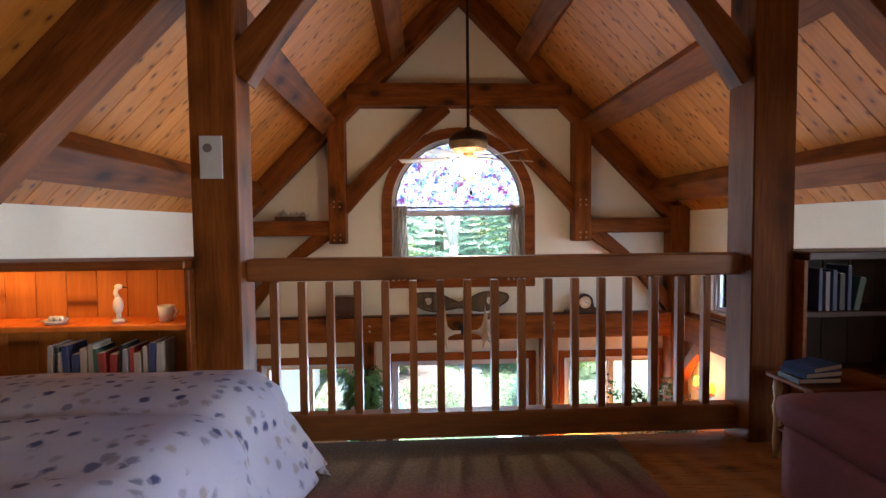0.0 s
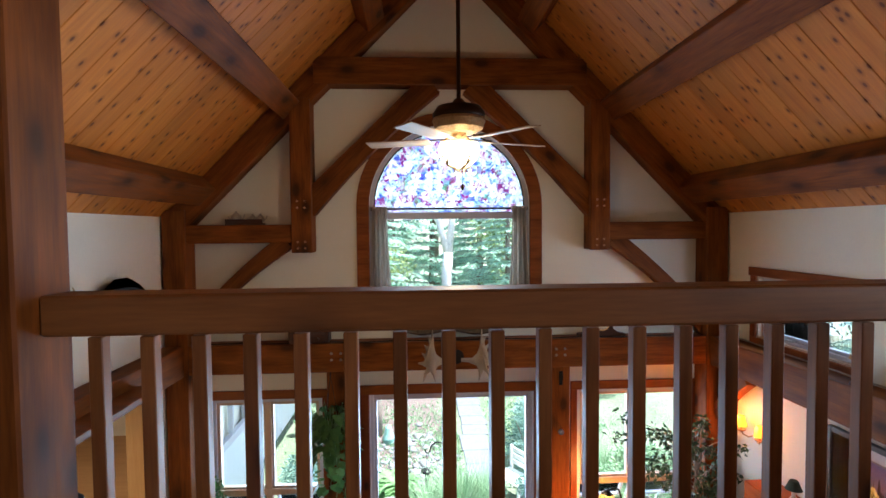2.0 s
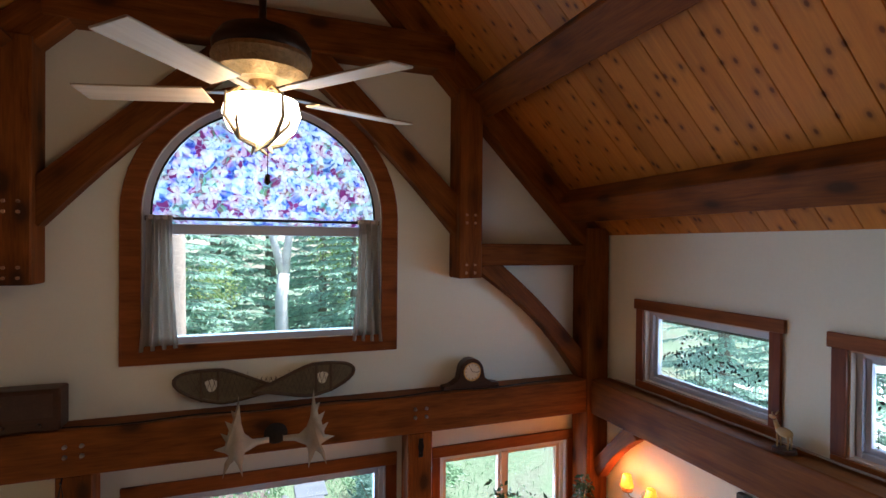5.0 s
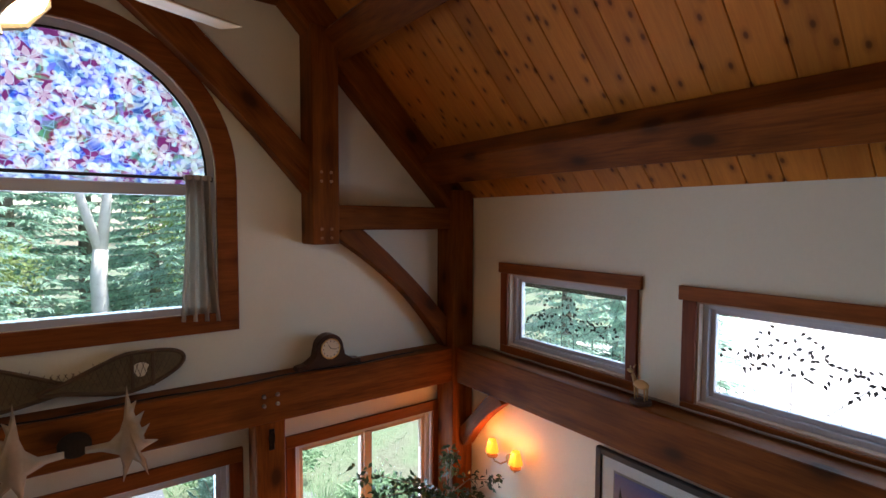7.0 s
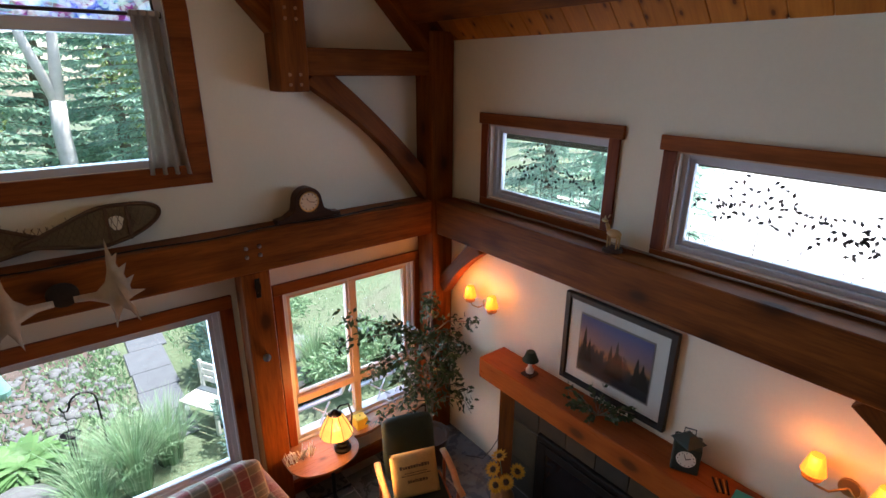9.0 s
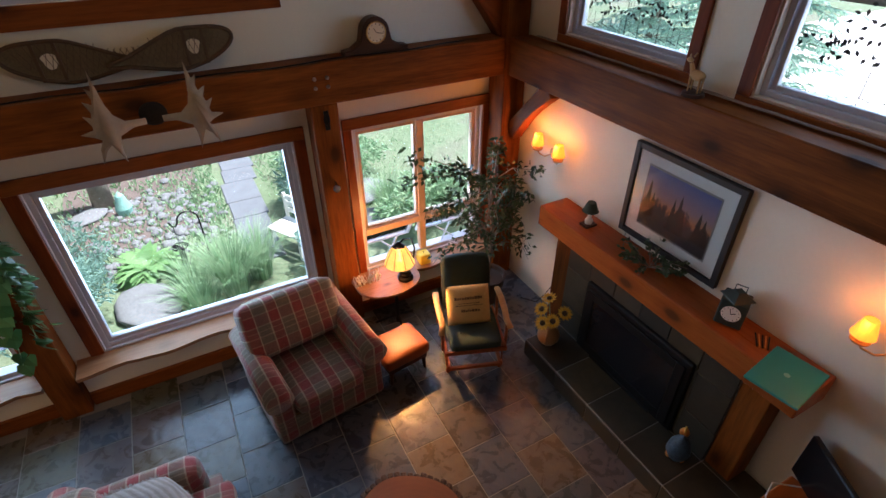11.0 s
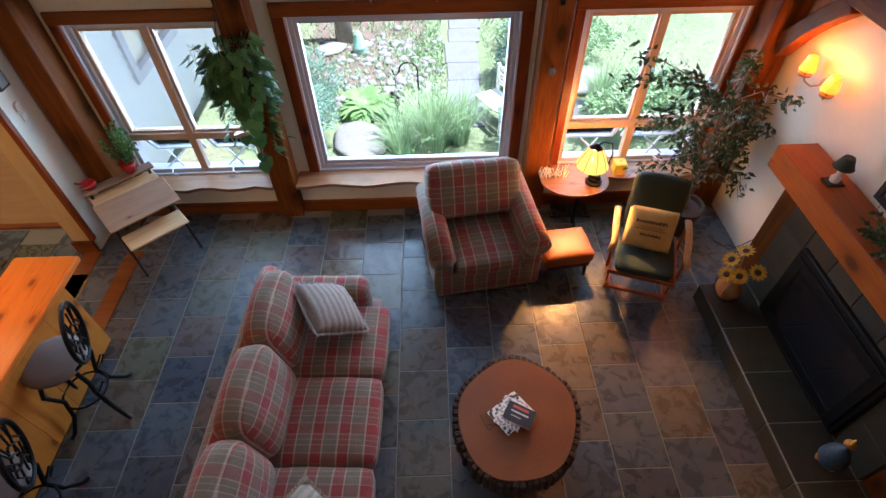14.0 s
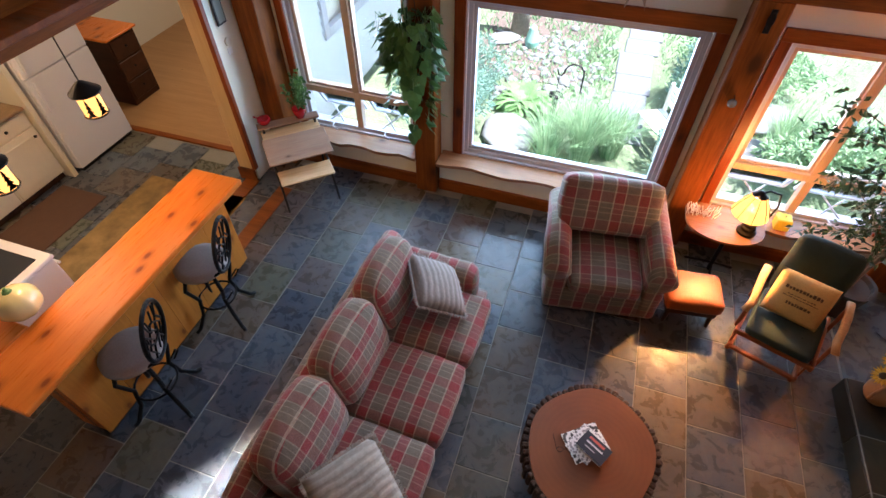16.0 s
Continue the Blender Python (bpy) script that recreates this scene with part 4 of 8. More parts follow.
bush("shrub", "sprawling green shrub among pale stones", "shrub", (2.2, 3.9, GZ), (1.0, 0.8, 0.7), 2600, 0.09, GRASS, 6, 0.2, group="shrubs")
bush("shrub", "dark green shrub beside the white siding", "shrub", (-2.1, 1.9, GZ), (0.4, 0.5, 0.9), 1800, 0.08, SHRUB, 7, 0.15, group="shrubs")
bush("shrub", "leafy undergrowth below the conifers", "shrub", (-2.5, 7.6, GZ), (2.0, 1.0, 1.1), 3500, 0.14, BROAD, 8, 0.2, group="undergrowth")
bush("shrub", "leafy undergrowth beyond the path", "shrub", (3.4, 7.4, GZ), (2.2, 1.2, 1.2), 3500, 0.14, BROAD, 9, 0.2, group="undergrowth")
bush("shrub", "feathery undergrowth behind the tree trunk", "shrub", (0.2, 10.2, GZ), (2.5, 1.2, 1.3), 3500, 0.14, BROAD, 10, 0.2, group="undergrowth")

# hosta
t = thing("hosta", "bright green hosta with broad pointed leaves", "plant", (-0.75, 2.35, GZ))
r = random.Random(4)
verts, faces = [], []
for k in range(150):
    a, tilt = r.uniform(0, 6.283), r.uniform(0.1, 1.2)
    out = Vector((math.cos(a), math.sin(a), 0))
    side = Vector((-out.y, out.x, 0))
    L = r.uniform(0.2, 0.42)
    base = out * r.uniform(0, 0.12)
    i = len(verts)
    for j, wd in enumerate((0.01, 0.05, 0.06, 0.035, 0.003)):
        f = j / 4
        p = base + out * L * f * math.cos(tilt * (1 - f * 0.6)) + Vector((0, 0, 0.04 + L * (math.sin(tilt) * f - 0.55 * f * f + 0.12)))
        verts += [tuple(p - side * wd), tuple(p + side * wd)]
    for j in range(4):
        q = i + 2 * j
        faces.append((q, q + 1, q + 3, q + 2))
ob = new("leaves", raw_mesh("leaves", verts, faces, HOSTA))
ob.parent = t


def grass_tuft(loc, n, h, seed, label):
    r = random.Random(seed)
    t = thing("ornamental_grass", label, "plant", loc, group="grasses")
    verts, faces = [], []
    for k in range(n):
        a = r.uniform(0, 6.283)
        out = Vector((math.cos(a), math.sin(a), 0))
        side = Vector((-out.y, out.x, 0))
        L, lean = h * r.uniform(0.6, 1.1), r.uniform(0.1, 0.75)
        b = out * r.uniform(0, 0.14)
        i = len(verts)
        for j in range(5):
            f = j / 4
            p = b + out * (lean * L * f * f) + Vector((0, 0, L * (f - 0.35 * lean * f * f * f)))
            w = 0.006 * (1 - f) + 0.0006
            verts += [tuple(p - side * w), tuple(p + side * w)]
        for j in range(4):
            q = i + 2 * j
            faces.append((q, q + 1, q + 3, q + 2))
    ob = new("blades", raw_mesh("blades", verts, faces, GRASS))
    ob.parent = t


grass_tuft((0.2, 1.35, GZ), 620, 0.95, 1, "tall arching ornamental grass below the picture window")
grass_tuft((0.55, 1.6, GZ), 500, 0.8, 2, "arching ornamental grass beside the path")
grass_tuft((-0.2, 1.1, GZ), 400, 0.7, 3, "long green grass blades close to the house wall")
grass_tuft((-0.25, 1.6, GZ), 260, 0.7, 9, "loose arching green grass before the boulder")
grass_tuft((2.6, 2.2, GZ), 500, 0.8, 5, "upright green grass outside the reading corner")

# bird feeder on a shepherd's hook
IRON = plain("black_iron", (0.02, 0.02, 0.022), 0.45, 0.8)
t = thing("shepherd_hook", "black iron shepherd's hook standing in the grass", "garden hook", (0.02, 2.0, GZ))
hook = [(0, 0, 0), (0, 0, 0.82)] + [(-0.12 + 0.12 * math.cos(k * math.pi / 8), 0, 0.82 + 0.12 * math.sin(k * math.pi / 8)) for k in range(1, 9)] + [(-0.27, 0, 0.77), (-0.31, 0, 0.78), (-0.33, 0, 0.84)]
part("pole", tube(hook, 0.011, 6), IRON, t)
t = thing("bird_feeder", "dark bird feeder hanging from the iron hook", "bird feeder", (-0.28, 2.0, GZ + 0.17))
part("wire", tube([(0, 0, 0.6), (0, 0, 0.34)], 0.004, 5), IRON, t)
part("lid", lathe([(0.0, 0.37), (0.09, 0.33), (0.1, 0.31), (0.0, 0.31)]), IRON, t)
part("tube", lathe([(0.035, 0.0), (0.035, 0.31)]), plain("smoky_plastic", (0.12, 0.13, 0.12), 0.2), t)
part("tray", lathe([(0.0, 0.0), (0.07, 0.0), (0.08, 0.025), (0.0, 0.02)]), IRON, t)

# tree stump trunk, green ornament, bench
t = thing("tree", "bare grey trunk standing on the earth bed", "tree", (-1.3, 4.6, GZ))
part("trunk", tube([(0, 0, -0.05), (0.02, 0, 0.6), (0, 0, 4.5)], 0.16, 10, 0.11), BARK, t, smooth=True)
t = thing("garden_ornament", "pale green garden ornament beside the trunk", "ornament", (-1.0, 4.2, GZ))
part("body", lathe([(0.0, 0), (0.1, 0.0), (0.12, 0.12), (0.08, 0.25), (0.06, 0.33), (0.0, 0.4)]), plain("verdigris", (0.25, 0.5, 0.45), 0.7, noise_scale=20, amount=0.3), t)
t = thing("garden_bench", "small white garden bench beside the path", "bench", (1.1, 2.0, GZ), -60)
PW = plain("weathered_white", (0.75, 0.75, 0.72), 0.7, noise_scale=20, amount=0.1)
for k in range(4):
    part("slat", box((-0.3, -0.18 + k * 0.095, 0.33), (0.3, -0.1 + k * 0.095, 0.35), 0.004), PW, t)
for k in range(3):
    part("back_slat", box((-0.3, 0.19, 0.42 + k * 0.1), (0.3, 0.21, 0.49 + k * 0.1), 0.004), PW, t)
for sx in (-0.28, 0.28):
    for sy in (-0.16, 0.19):
        part("leg", box((sx - 0.02, sy - 0.02, 0), (sx + 0.02, sy + 0.02, 0.33 if sy < 0 else 0.72), 0.003), PW, t)

# white sided wing of the house beyond the left window
wing = thing("house_wing", "white sided wing of the house with a white framed window", "house", (-3.3, 0.25, GZ))
n = 26
for k in range(n):
    bm = bmesh.new()
    z0 = k * 0.125
    for a, b in (((0, 1.25)), ((2.65, 6.5))) if 8 <= k < 19 else ((0, 6.5),):
        v = [bm.verts.new(p) for p in ((0.0, a, z0), (0.0, b, z0), (-0.028, b, z0 + 0.125), (-0.028, a, z0 + 0.125), (-0.05, a, z0), (-0.05, b, z0))]
        bm.faces.new((v[0], v[1], v[2], v[3]))
        bm.faces.new((v[0], v[4], v[5], v[1]))
    for f in bm.faces:
        if f.normal.x < 0 and abs(f.normal.x) > 0.5:
            f.normal_flip()
    bm.normal_update()
    part("siding_board", bm, SIDING, wing)
part("wall", box((-0.25, 0, 0), (-0.05, 1.25, 3.3)), SIDING, wing)
part("wall", box((-0.25, 2.65, 0), (-0.05, 6.5, 3.3)), SIDING, wing)
w = part("window", box((-0.2, 1.35, 1.1), (-0.19, 2.55, 2.3)), plain("dim_interior", (0.12, 0.13, 0.14), 0.15), wing, "dark window pane")
for lo, hi in (((-0.06, 1.25, 1.0), (0.03, 1.37, 2.4)), ((-0.06, 2.53, 1.0), (0.03, 2.65, 2.4)), ((-0.06, 1.37, 1.0), (0.03, 2.53, 1.12)), ((-0.06, 1.37, 2.28), (0.03, 2.53, 2.4)), ((-0.08, 1.92, 1.12), (0.0, 1.98, 2.28))):
    part("frame", box(lo, hi, 0.004), VINYL, w)
part("wall", box((-0.25, 1.25, 0), (-0.05, 2.65, 1.0)), SIDING, wing)
part("wall", box((-0.25, 1.25, 2.4), (-0.05, 2.65, 3.3)), SIDING, wing)
# unseen wide overhang, added to keep the siding in shade
part("roof", box((-2.9, -0.0, 3.3), (1.4, 6.7, 3.42)), BARK, wing)

# pale roof panels on posts, added to whiten the view outside the east windows
porch = thing("porch", "added pale roof panels that whiten the view outside the side windows", "porch", (5.2, -4.6, GZ))
for k in range(10):
    part("roof_panel", box((-1.7, -2.45 + 0.49 * k, 2.72), (4.6, -1.98 + 0.49 * k, 2.75), 0.006), PW, porch)
for sx in (-1.6, 1.8):
    for sy in (-2.3, 2.3):
        part("post", box((sx - 0.06, sy - 0.06, 0), (sx + 0.06, sy + 0.06, 2.72)), PW, porch)

# green groundcover between the stones
grn = random.Random(21)
pl = []
for q in range(5000):
    k = grn.choice(((-1.2, 3.4, 0.7, 0.9), (0.0, 4.2, 0.5, 0.6), (0.3, 3.0, 0.25, 0.9), (1.7, 5.4, 0.6, 1.4), (-0.9, 5.6, 1.2, 0.5), (2.6, 5.0, 1.4, 1.4)))
    x, yy = grn.gauss(k[0], k[2]), grn.gauss(k[1], k[3])
    if 0.4 < x < 1.1 and yy > 1.8 or yy < 2.2:
        continue
    d = (rvec(grn) * 0.6 + Vector((0, 0, 0.9))).normalized()
    pl.append((Vector((x, yy, GZ)), d, d.orthogonal().normalized(), grn.uniform(0.05, 0.12), 0.016))
gc = new("groundcover", cards("groundcover", pl, GRASS))
tagged(gc, "low green groundcover spreading between the garden stones", "groundcover", kind="stuff")

# ---- living room ----
def plaid(name, period, red, grey, cream, scale2=1.0, back=(0.2, 0.16, 0.12)):
    """Woven plaid, laid by the face's own direction."""
    m, nt, b = material(name)
    tc = nt.nodes.new("ShaderNodeTexCoord")
    so, sn = nt.nodes.new("ShaderNodeSeparateXYZ"), nt.nodes.new("ShaderNodeSeparateXYZ")
    nt.links.new(tc.outputs["Object"], so.inputs[0])
    nt.links.new(tc.outputs["Normal"], sn.inputs[0])

    def mth(op, a, c=0.0):
        n = nt.nodes.new("ShaderNodeMath")
        n.operation = op
        for i, q in enumerate((a, c)):
            if isinstance(q, bpy.types.NodeSocket):
                nt.links.new(q, n.inputs[i])
            else:
                n.inputs[i].default_value = q
        return n.outputs[0]

    def pick(flag, a, c):
        n = nt.nodes.new("ShaderNodeMix")
        nt.links.new(flag, n.inputs[0])
        nt.links.new(a, n.inputs[2])
        nt.links.new(c, n.inputs[3])
        return n.outputs[0]

    nx, ny = mth("GREATER_THAN", mth("ABSOLUTE", sn.outputs[0]), 0.72), mth("GREATER_THAN", mth("ABSOLUTE", sn.outputs[1]), 0.72)
    u = pick(nx, so.outputs[0], so.outputs[2])
    v = pick(ny, so.outputs[1], so.outputs[2])

    def bands(c, p, stops):
        f = mth("FRACT", mth("MULTIPLY", mth("ADD", c, 10.0), 1.0 / p))
        r = nt.nodes.new("ShaderNodeValToRGB")
        r.color_ramp.interpolation = "CONSTANT"
        el = r.color_ramp.elements
        while len(el) < len(stops):
            el.new(0.5)
        for e, (q, col) in zip(el, stops):
            e.position, e.color = q, (*col, 1)
        nt.links.new(f, r.inputs[0])
        return r.outputs[0]

    su = bands(u, period * scale2, [(0, red), (0.38, cream), (0.43, grey), (0.93, cream)])
    sv = bands(v, period, [(0, red), (0.34, cream), (0.38, grey), (0.6, cream), (0.64, grey), (0.78, cream), (0.81, grey), (0.95, cream)])
    col = mix(nt, 0.34, su, sv)
    weave = node(nt, "ShaderNodeTexNoise", Vector=tc.outputs["Object"], Scale=240.0, Detail=2.0)
    soft = node(nt, "ShaderNodeTexNoise", Vector=tc.outputs["Object"], Scale=9.0, Detail=3.0)
    puck = node(nt, "ShaderNodeTexNoise", Vector=tc.outputs["Object"], Scale=22.0, Detail=3.0, Roughness=0.6)
    col = mix(nt, 1.0, col, ramp(nt, weave.outputs[0], [(0.3, (0.65, 0.65, 0.65)), (0.7, (1.15, 1.15, 1.15))]), "MULTIPLY")
    col = mix(nt, 1.0, col, ramp(nt, soft.outputs[0], [(0.3, (0.85, 0.85, 0.85)), (0.7, (1.05, 1.05, 1.05))]), "MULTIPLY")
    setcol(nt, b, col, 0.9)
    b.inputs["Sheen Weight"].default_value = 0.3
    bump(nt, b, mix(nt, 0.7, weave.outputs[0], puck.outputs[0]), 0.7, 0.012)
    return m


PLAID = plaid("red_grey_plaid", 0.19, (0.37, 0.045, 0.045), (0.22, 0.165, 0.12), (0.55, 0.43, 0.31), 0.9)
PLAID2 = plaid("muted_plaid", 0.24, (0.28, 0.045, 0.042), (0.18, 0.145, 0.1), (0.5, 0.4, 0.28), 0.85)


def pillow_bm(w, d, h, n=14, k=2.6, puff=1.0, corner=0.0):
    """A soft cushion, flat on z, with pinched edges."""
    bm = bmesh.new()
    top, low = [], []
    for j in range(n + 1):
        ra, rb = [], []
        for i in range(n + 1):
            u, v = 2 * i / n - 1, 2 * j / n - 1
            t = max(0.0, (1 - abs(u) ** k) * (1 - abs(v) ** k)) ** 0.5
            pin = 1 - corner * (1 - abs(u * v)) * 0.0
            sx = 1 - 0.04 * corner * (1 - v * v)
            sy = 1 - 0.04 * corner * (1 - u * u)
            x, y = u * w / 2 * sy * pin, v * d / 2 * sx * pin
            ra.append(bm.verts.new((x, y, h / 2 * t * puff)))
            rb.append(ra[-1] if (i in (0, n) or j in (0, n)) else bm.verts.new((x, y, -h / 2 * t)))
        top.append(ra)
        low.append(rb)
    for j in range(n):
        for i in range(n):
            bm.faces.new((top[j][i], top[j][i + 1], top[j + 1][i + 1], top[j + 1][i]))
            q = (low[j][i], low[j + 1][i], low[j + 1][i + 1], low[j][i + 1])
            bm.faces.new(q)
    return bm


def soft_box(lo, hi, r, puff=0.0, seg=4):
    """A padded block; puff bulges the top and sides."""
    bm = bmesh.new()
    c = Vector([(a + b) / 2 for a, b in zip(lo, hi)])
    s = Vector([abs(b - a) for a, b in zip(lo, hi)])
    bmesh.ops.create_cube(bm, size=1, matrix=Matrix.Translation(c) @ Matrix.Diagonal((*s, 1)))
    bmesh.ops.subdivide_edges(bm, edges=bm.edges, cuts=9, use_grid_fill=True)
    for v in bm.verts:
        q = v.co - c
        inner = Vector([max(-(s[i] / 2 - r), min(s[i] / 2 - r, q[i])) for i in range(3)])
        d = q - inner
        if d.length > 1e-6:
            q = inner + d.normalized() * r
        u = [2 * q[i] / s[i] for i in range(3)]
        q.z += puff * (1 - u[0] ** 2) * (1 - u[1] ** 2) * (1 if q.z > 0 else -0.2)
        q.x += puff * 0.5 * u[0] * (1 - u[1] ** 2) * (1 - u[2] ** 2)
        q.y += puff * 0.3 * u[1] * (1 - u[0] ** 2) * (1 - u[2] ** 2)
        v.co = c + q + Vector((noise.noise(v.co * 6), noise.noise(v.co * 6 + Vector((5, 0, 0))), noise.noise(v.co * 5 + Vector((0, 9, 0))))) * 0.006
    return bm


def fringe_pillow(name, label, loc, m3, mat, size=0.46, h=0.16, group=""):
    t = thing(name, label, "cushion", loc, group=group)
    t.matrix_world = Matrix.Translation(loc) @ m3
    part("cover", pillow_bm(size, size, h, corner=1.5), mat, t, smooth=True)
    bm = bmesh.new()
    r = random.Random(3)
    n = 150
    for k in range(4 * n):
        side, f = divmod(k, n)
        f = (f / n - 0.5) * size
        a = radians(90 * side)
        p = Vector((f, size / 2 - 0.006, 0))
        q = p + Vector((r.uniform(-0.012, 0.012), r.uniform(0.018, 0.03), r.uniform(-0.012, 0.012)))
        R = Matrix.Rotation(a, 3, "Z")
        p, q = R @ p, R @ q
        s = R @ Vector((0.003, 0, 0.0))
        bm.faces.new([bm.verts.new(x) for x in (p - s, p + s, q + s, q - s)])
    part("fringe", bm, mat, t, kind="stuff")
    return t


# sofa: back along its west side
sofa = thing("sofa", "three seat sofa in red and grey plaid with loose back cushions", "sofa", (-0.72, -2.66, 0), -2)
part("frame", soft_box((-0.42, -1.12, 0.04), (0.42, 1.12, 0.30), 0.03), PLAID, sofa, smooth=True)
part("skirt", box((-0.43, -1.13, 0.015), (0.435, 1.13, 0.16), 0.01), PLAID, sofa)
part("back", soft_box((-0.5, -1.1, 0.2), (-0.3, 1.1, 0.78), 0.09, 0.0), PLAID, sofa, smooth=True)
for s in (-1, 1):
    arm = part("arm", soft_box((-0.42, s * 1.04 - 0.11, 0.1), (0.34, s * 1.04 + 0.11, 0.6), 0.09, 0.0), PLAID, sofa, smooth=True)
for k in range(3):
    y = (k - 1) * 0.62
    part("seat_cushion", soft_box((-0.26, y - 0.305, 0.29), (0.5, y + 0.305, 0.46), 0.05, 0.03), PLAID, sofa, smooth=True)
    cu = part("back_cushion", soft_box((-0.13, -0.305, -0.24), (0.13, 0.305, 0.24), 0.1, 0.06), PLAID, sofa, smooth=True)
    cu.matrix_local = pose(-0.24, y, 0.69, 0, -14, 0)
TAUPEFUR = plain("taupe_plush", (0.33, 0.28, 0.25), 0.95, noise_scale=60, amount=0.25, bump_strength=0.8, distance=0.006)
CREAMFUR = plain("cream_plush", (0.50, 0.43, 0.35), 0.95, noise_scale=40, amount=0.25, bump_strength=0.8, distance=0.006)
def channelled(mat):
    """Soft furrows across a plush cloth, with darker pile in the grooves."""
    nt = mat.node_tree
    b = nt.nodes["Principled BSDF"]
    w = nt.nodes.new("ShaderNodeTexWave")
    w.bands_direction = "X"
    w.inputs["Scale"].default_value, w.inputs["Distortion"].default_value, w.inputs["Detail"].default_value = 6.0, 3.0, 3.0
    tc = nt.nodes.new("ShaderNodeTexCoord")
    nt.links.new(tc.outputs["Object"], w.inputs["Vector"])
    old = b.inputs["Base Color"].links[0].from_socket
    shade = ramp(nt, w.outputs["Fac"], [(0.15, (0.8, 0.78, 0.78)), (0.6, (1.06, 1.06, 1.08))])
    nt.links.new(mix(nt, 1.0, old, shade, "MULTIPLY"), b.inputs["Base Color"])
    bump(nt, b, w.outputs["Fac"], 0.4, 0.01)


channelled(TAUPEFUR)
channelled(CREAMFUR)
fringe_pillow("cushion", "taupe plush cushion with a fringe on the plaid sofa", (-0.59, -1.93, 0.68), pose(0, 0, 0, 8, 38, 34).to_3x3().to_4x4(), TAUPEFUR)
fringe_pillow("cushion", "cream fringed plush cushion lying on the plaid sofa", (-0.55, -3.46, 0.63), pose(0, 0, 0, -10, 30, -38).to_3x3().to_4x4(), CREAMFUR)


# armchair faces south
chair = thing("armchair", "plaid upholstered armchair with rolled arms before the picture window", "armchair", (0.58, -0.86, 0), 8.5)
part("base", soft_box((-0.46, -0.46, 0.03), (0.46, 0.4, 0.32), 0.03), PLAID2, chair, smooth=True)
part("back", soft_box((-0.42, 0.27, 0.2), (0.42, 0.42, 0.64), 0.05, 0.0), PLAID2, chair, smooth=True)
for s in (-1, 1):
    a = part("arm", soft_box((s * 0.39 - 0.09, -0.47, 0.03), (s * 0.39 + 0.09, 0.4, 0.56), 0.05), PLAID2, chair, smooth=True)
    bm = bmesh.new()
    add_cyl(bm, (s * 0.41, -0.49, 0.55), (s * 0.41, 0.36, 0.62), 0.112, 0.1, 24)
    part("arm_roll", bm, PLAID2, a, smooth=True)
part("seat_cushion", soft_box((-0.295, -0.5, 0.3), (0.295, 0.2, 0.46), 0.05, 0.03), PLAID2, chair, smooth=True)
cu = part("back_cushion", soft_box((-0.42, -0.13, -0.2), (0.42, 0.13, 0.27), 0.07, 0.015), PLAID2, chair, smooth=True)
cu.matrix_local = pose(-0.02, 0.15, 0.7, -32, 6, 5)

# footstool
LEATHER = plain("tan_orange_vinyl", (0.25, 0.06, 0.006), 0.45, noise_scale=30, amount=0.12, bump_strength=0.3)
t = thing("footstool", "low orange tan upholstered footstool beside the armchair", "footstool", (1.37, -1.02, 0), 8)
part("seat", soft_box((-0.22, -0.18, 0.2), (0.22, 0.18, 0.33), 0.03, 0.015), LEATHER, t, smooth=True)
part("frame", box((-0.2, -0.16, 0.14), (0.2, 0.16, 0.2), 0.005), DARKWOOD, t)
for sx in (-0.18, 0.18):
    for sy in (-0.14, 0.14):
        part("leg", cyl((sx, sy, 0), (sx * 0.95, sy * 0.95, 0.14), 0.015, 0.022, 10), DARKWOOD, t)

# slab coffee table
def slab_material():
    m, nt, b = material("log_slab_top")
    v = coords(nt)
    ln = nt.nodes.new("ShaderNodeVectorMath")
    ln.operation = "LENGTH"
    nt.links.new(v, ln.inputs[0])
    n = node(nt, "ShaderNodeTexNoise", Vector=v, Scale=3.0, Detail=4.0)
    n2 = node(nt, "ShaderNodeTexNoise", Vector=v, Scale=40.0, Detail=4.0)
    w = nt.nodes.new("ShaderNodeTexWave")
    w.wave_type, w.rings_direction = "RINGS", "Z"
    w.inputs["Scale"].default_value, w.inputs["Distortion"].default_value = 9.0, 1.5
    nt.links.new(v, w.inputs["Vector"])
    col = ramp(nt, ln.outputs["Value"], [(0.0, (0.18, 0.045, 0.013)), (0.345, (0.17, 0.042, 0.012)), (0.365, (0.34, 0.11, 0.03)), (0.4, (0.4, 0.15, 0.05)), (0.43, (0.2, 0.07, 0.03))])
    col = mix(nt, 0.07, col, ramp(nt, w.outputs["Color"], [(0.2, (0.12, 0.03, 0.01)), (0.8, (0.32, 0.10, 0.03))]))
    col = mix(nt, 0.3, col, ramp(nt, n.outputs[0], [(0.3, (0.15, 0.04, 0.015)), (0.7, (0.35, 0.12, 0.04))]))
    setcol(nt, b, col, 0.32)
    bump(nt, b, n2.outputs[0], 0.1, 0.002)
    return m


SLABTOP = slab_material()
BARKDARK = plain("dark_log_bark", (0.07, 0.04, 0.028), 0.95, noise_scale=35, amount=0.5, bump_strength=1.0, distance=0.02)
t = thing("coffee_table", "round log slab coffee table with a polished red brown top", "coffee table", (0.7, -2.7, 0))
n = 72
ring = []
for k in range(n):
    a = 2 * math.pi * k / n
    ring.append((a, 1 + 0.035 * math.sin(2 * a + 0.5) + 0.02 * math.sin(5 * a)))
bm = bmesh.new()
top = [bm.verts.new((0.385 * q * math.cos(a), 0.425 * q * math.sin(a), 0.45)) for a, q in ring]
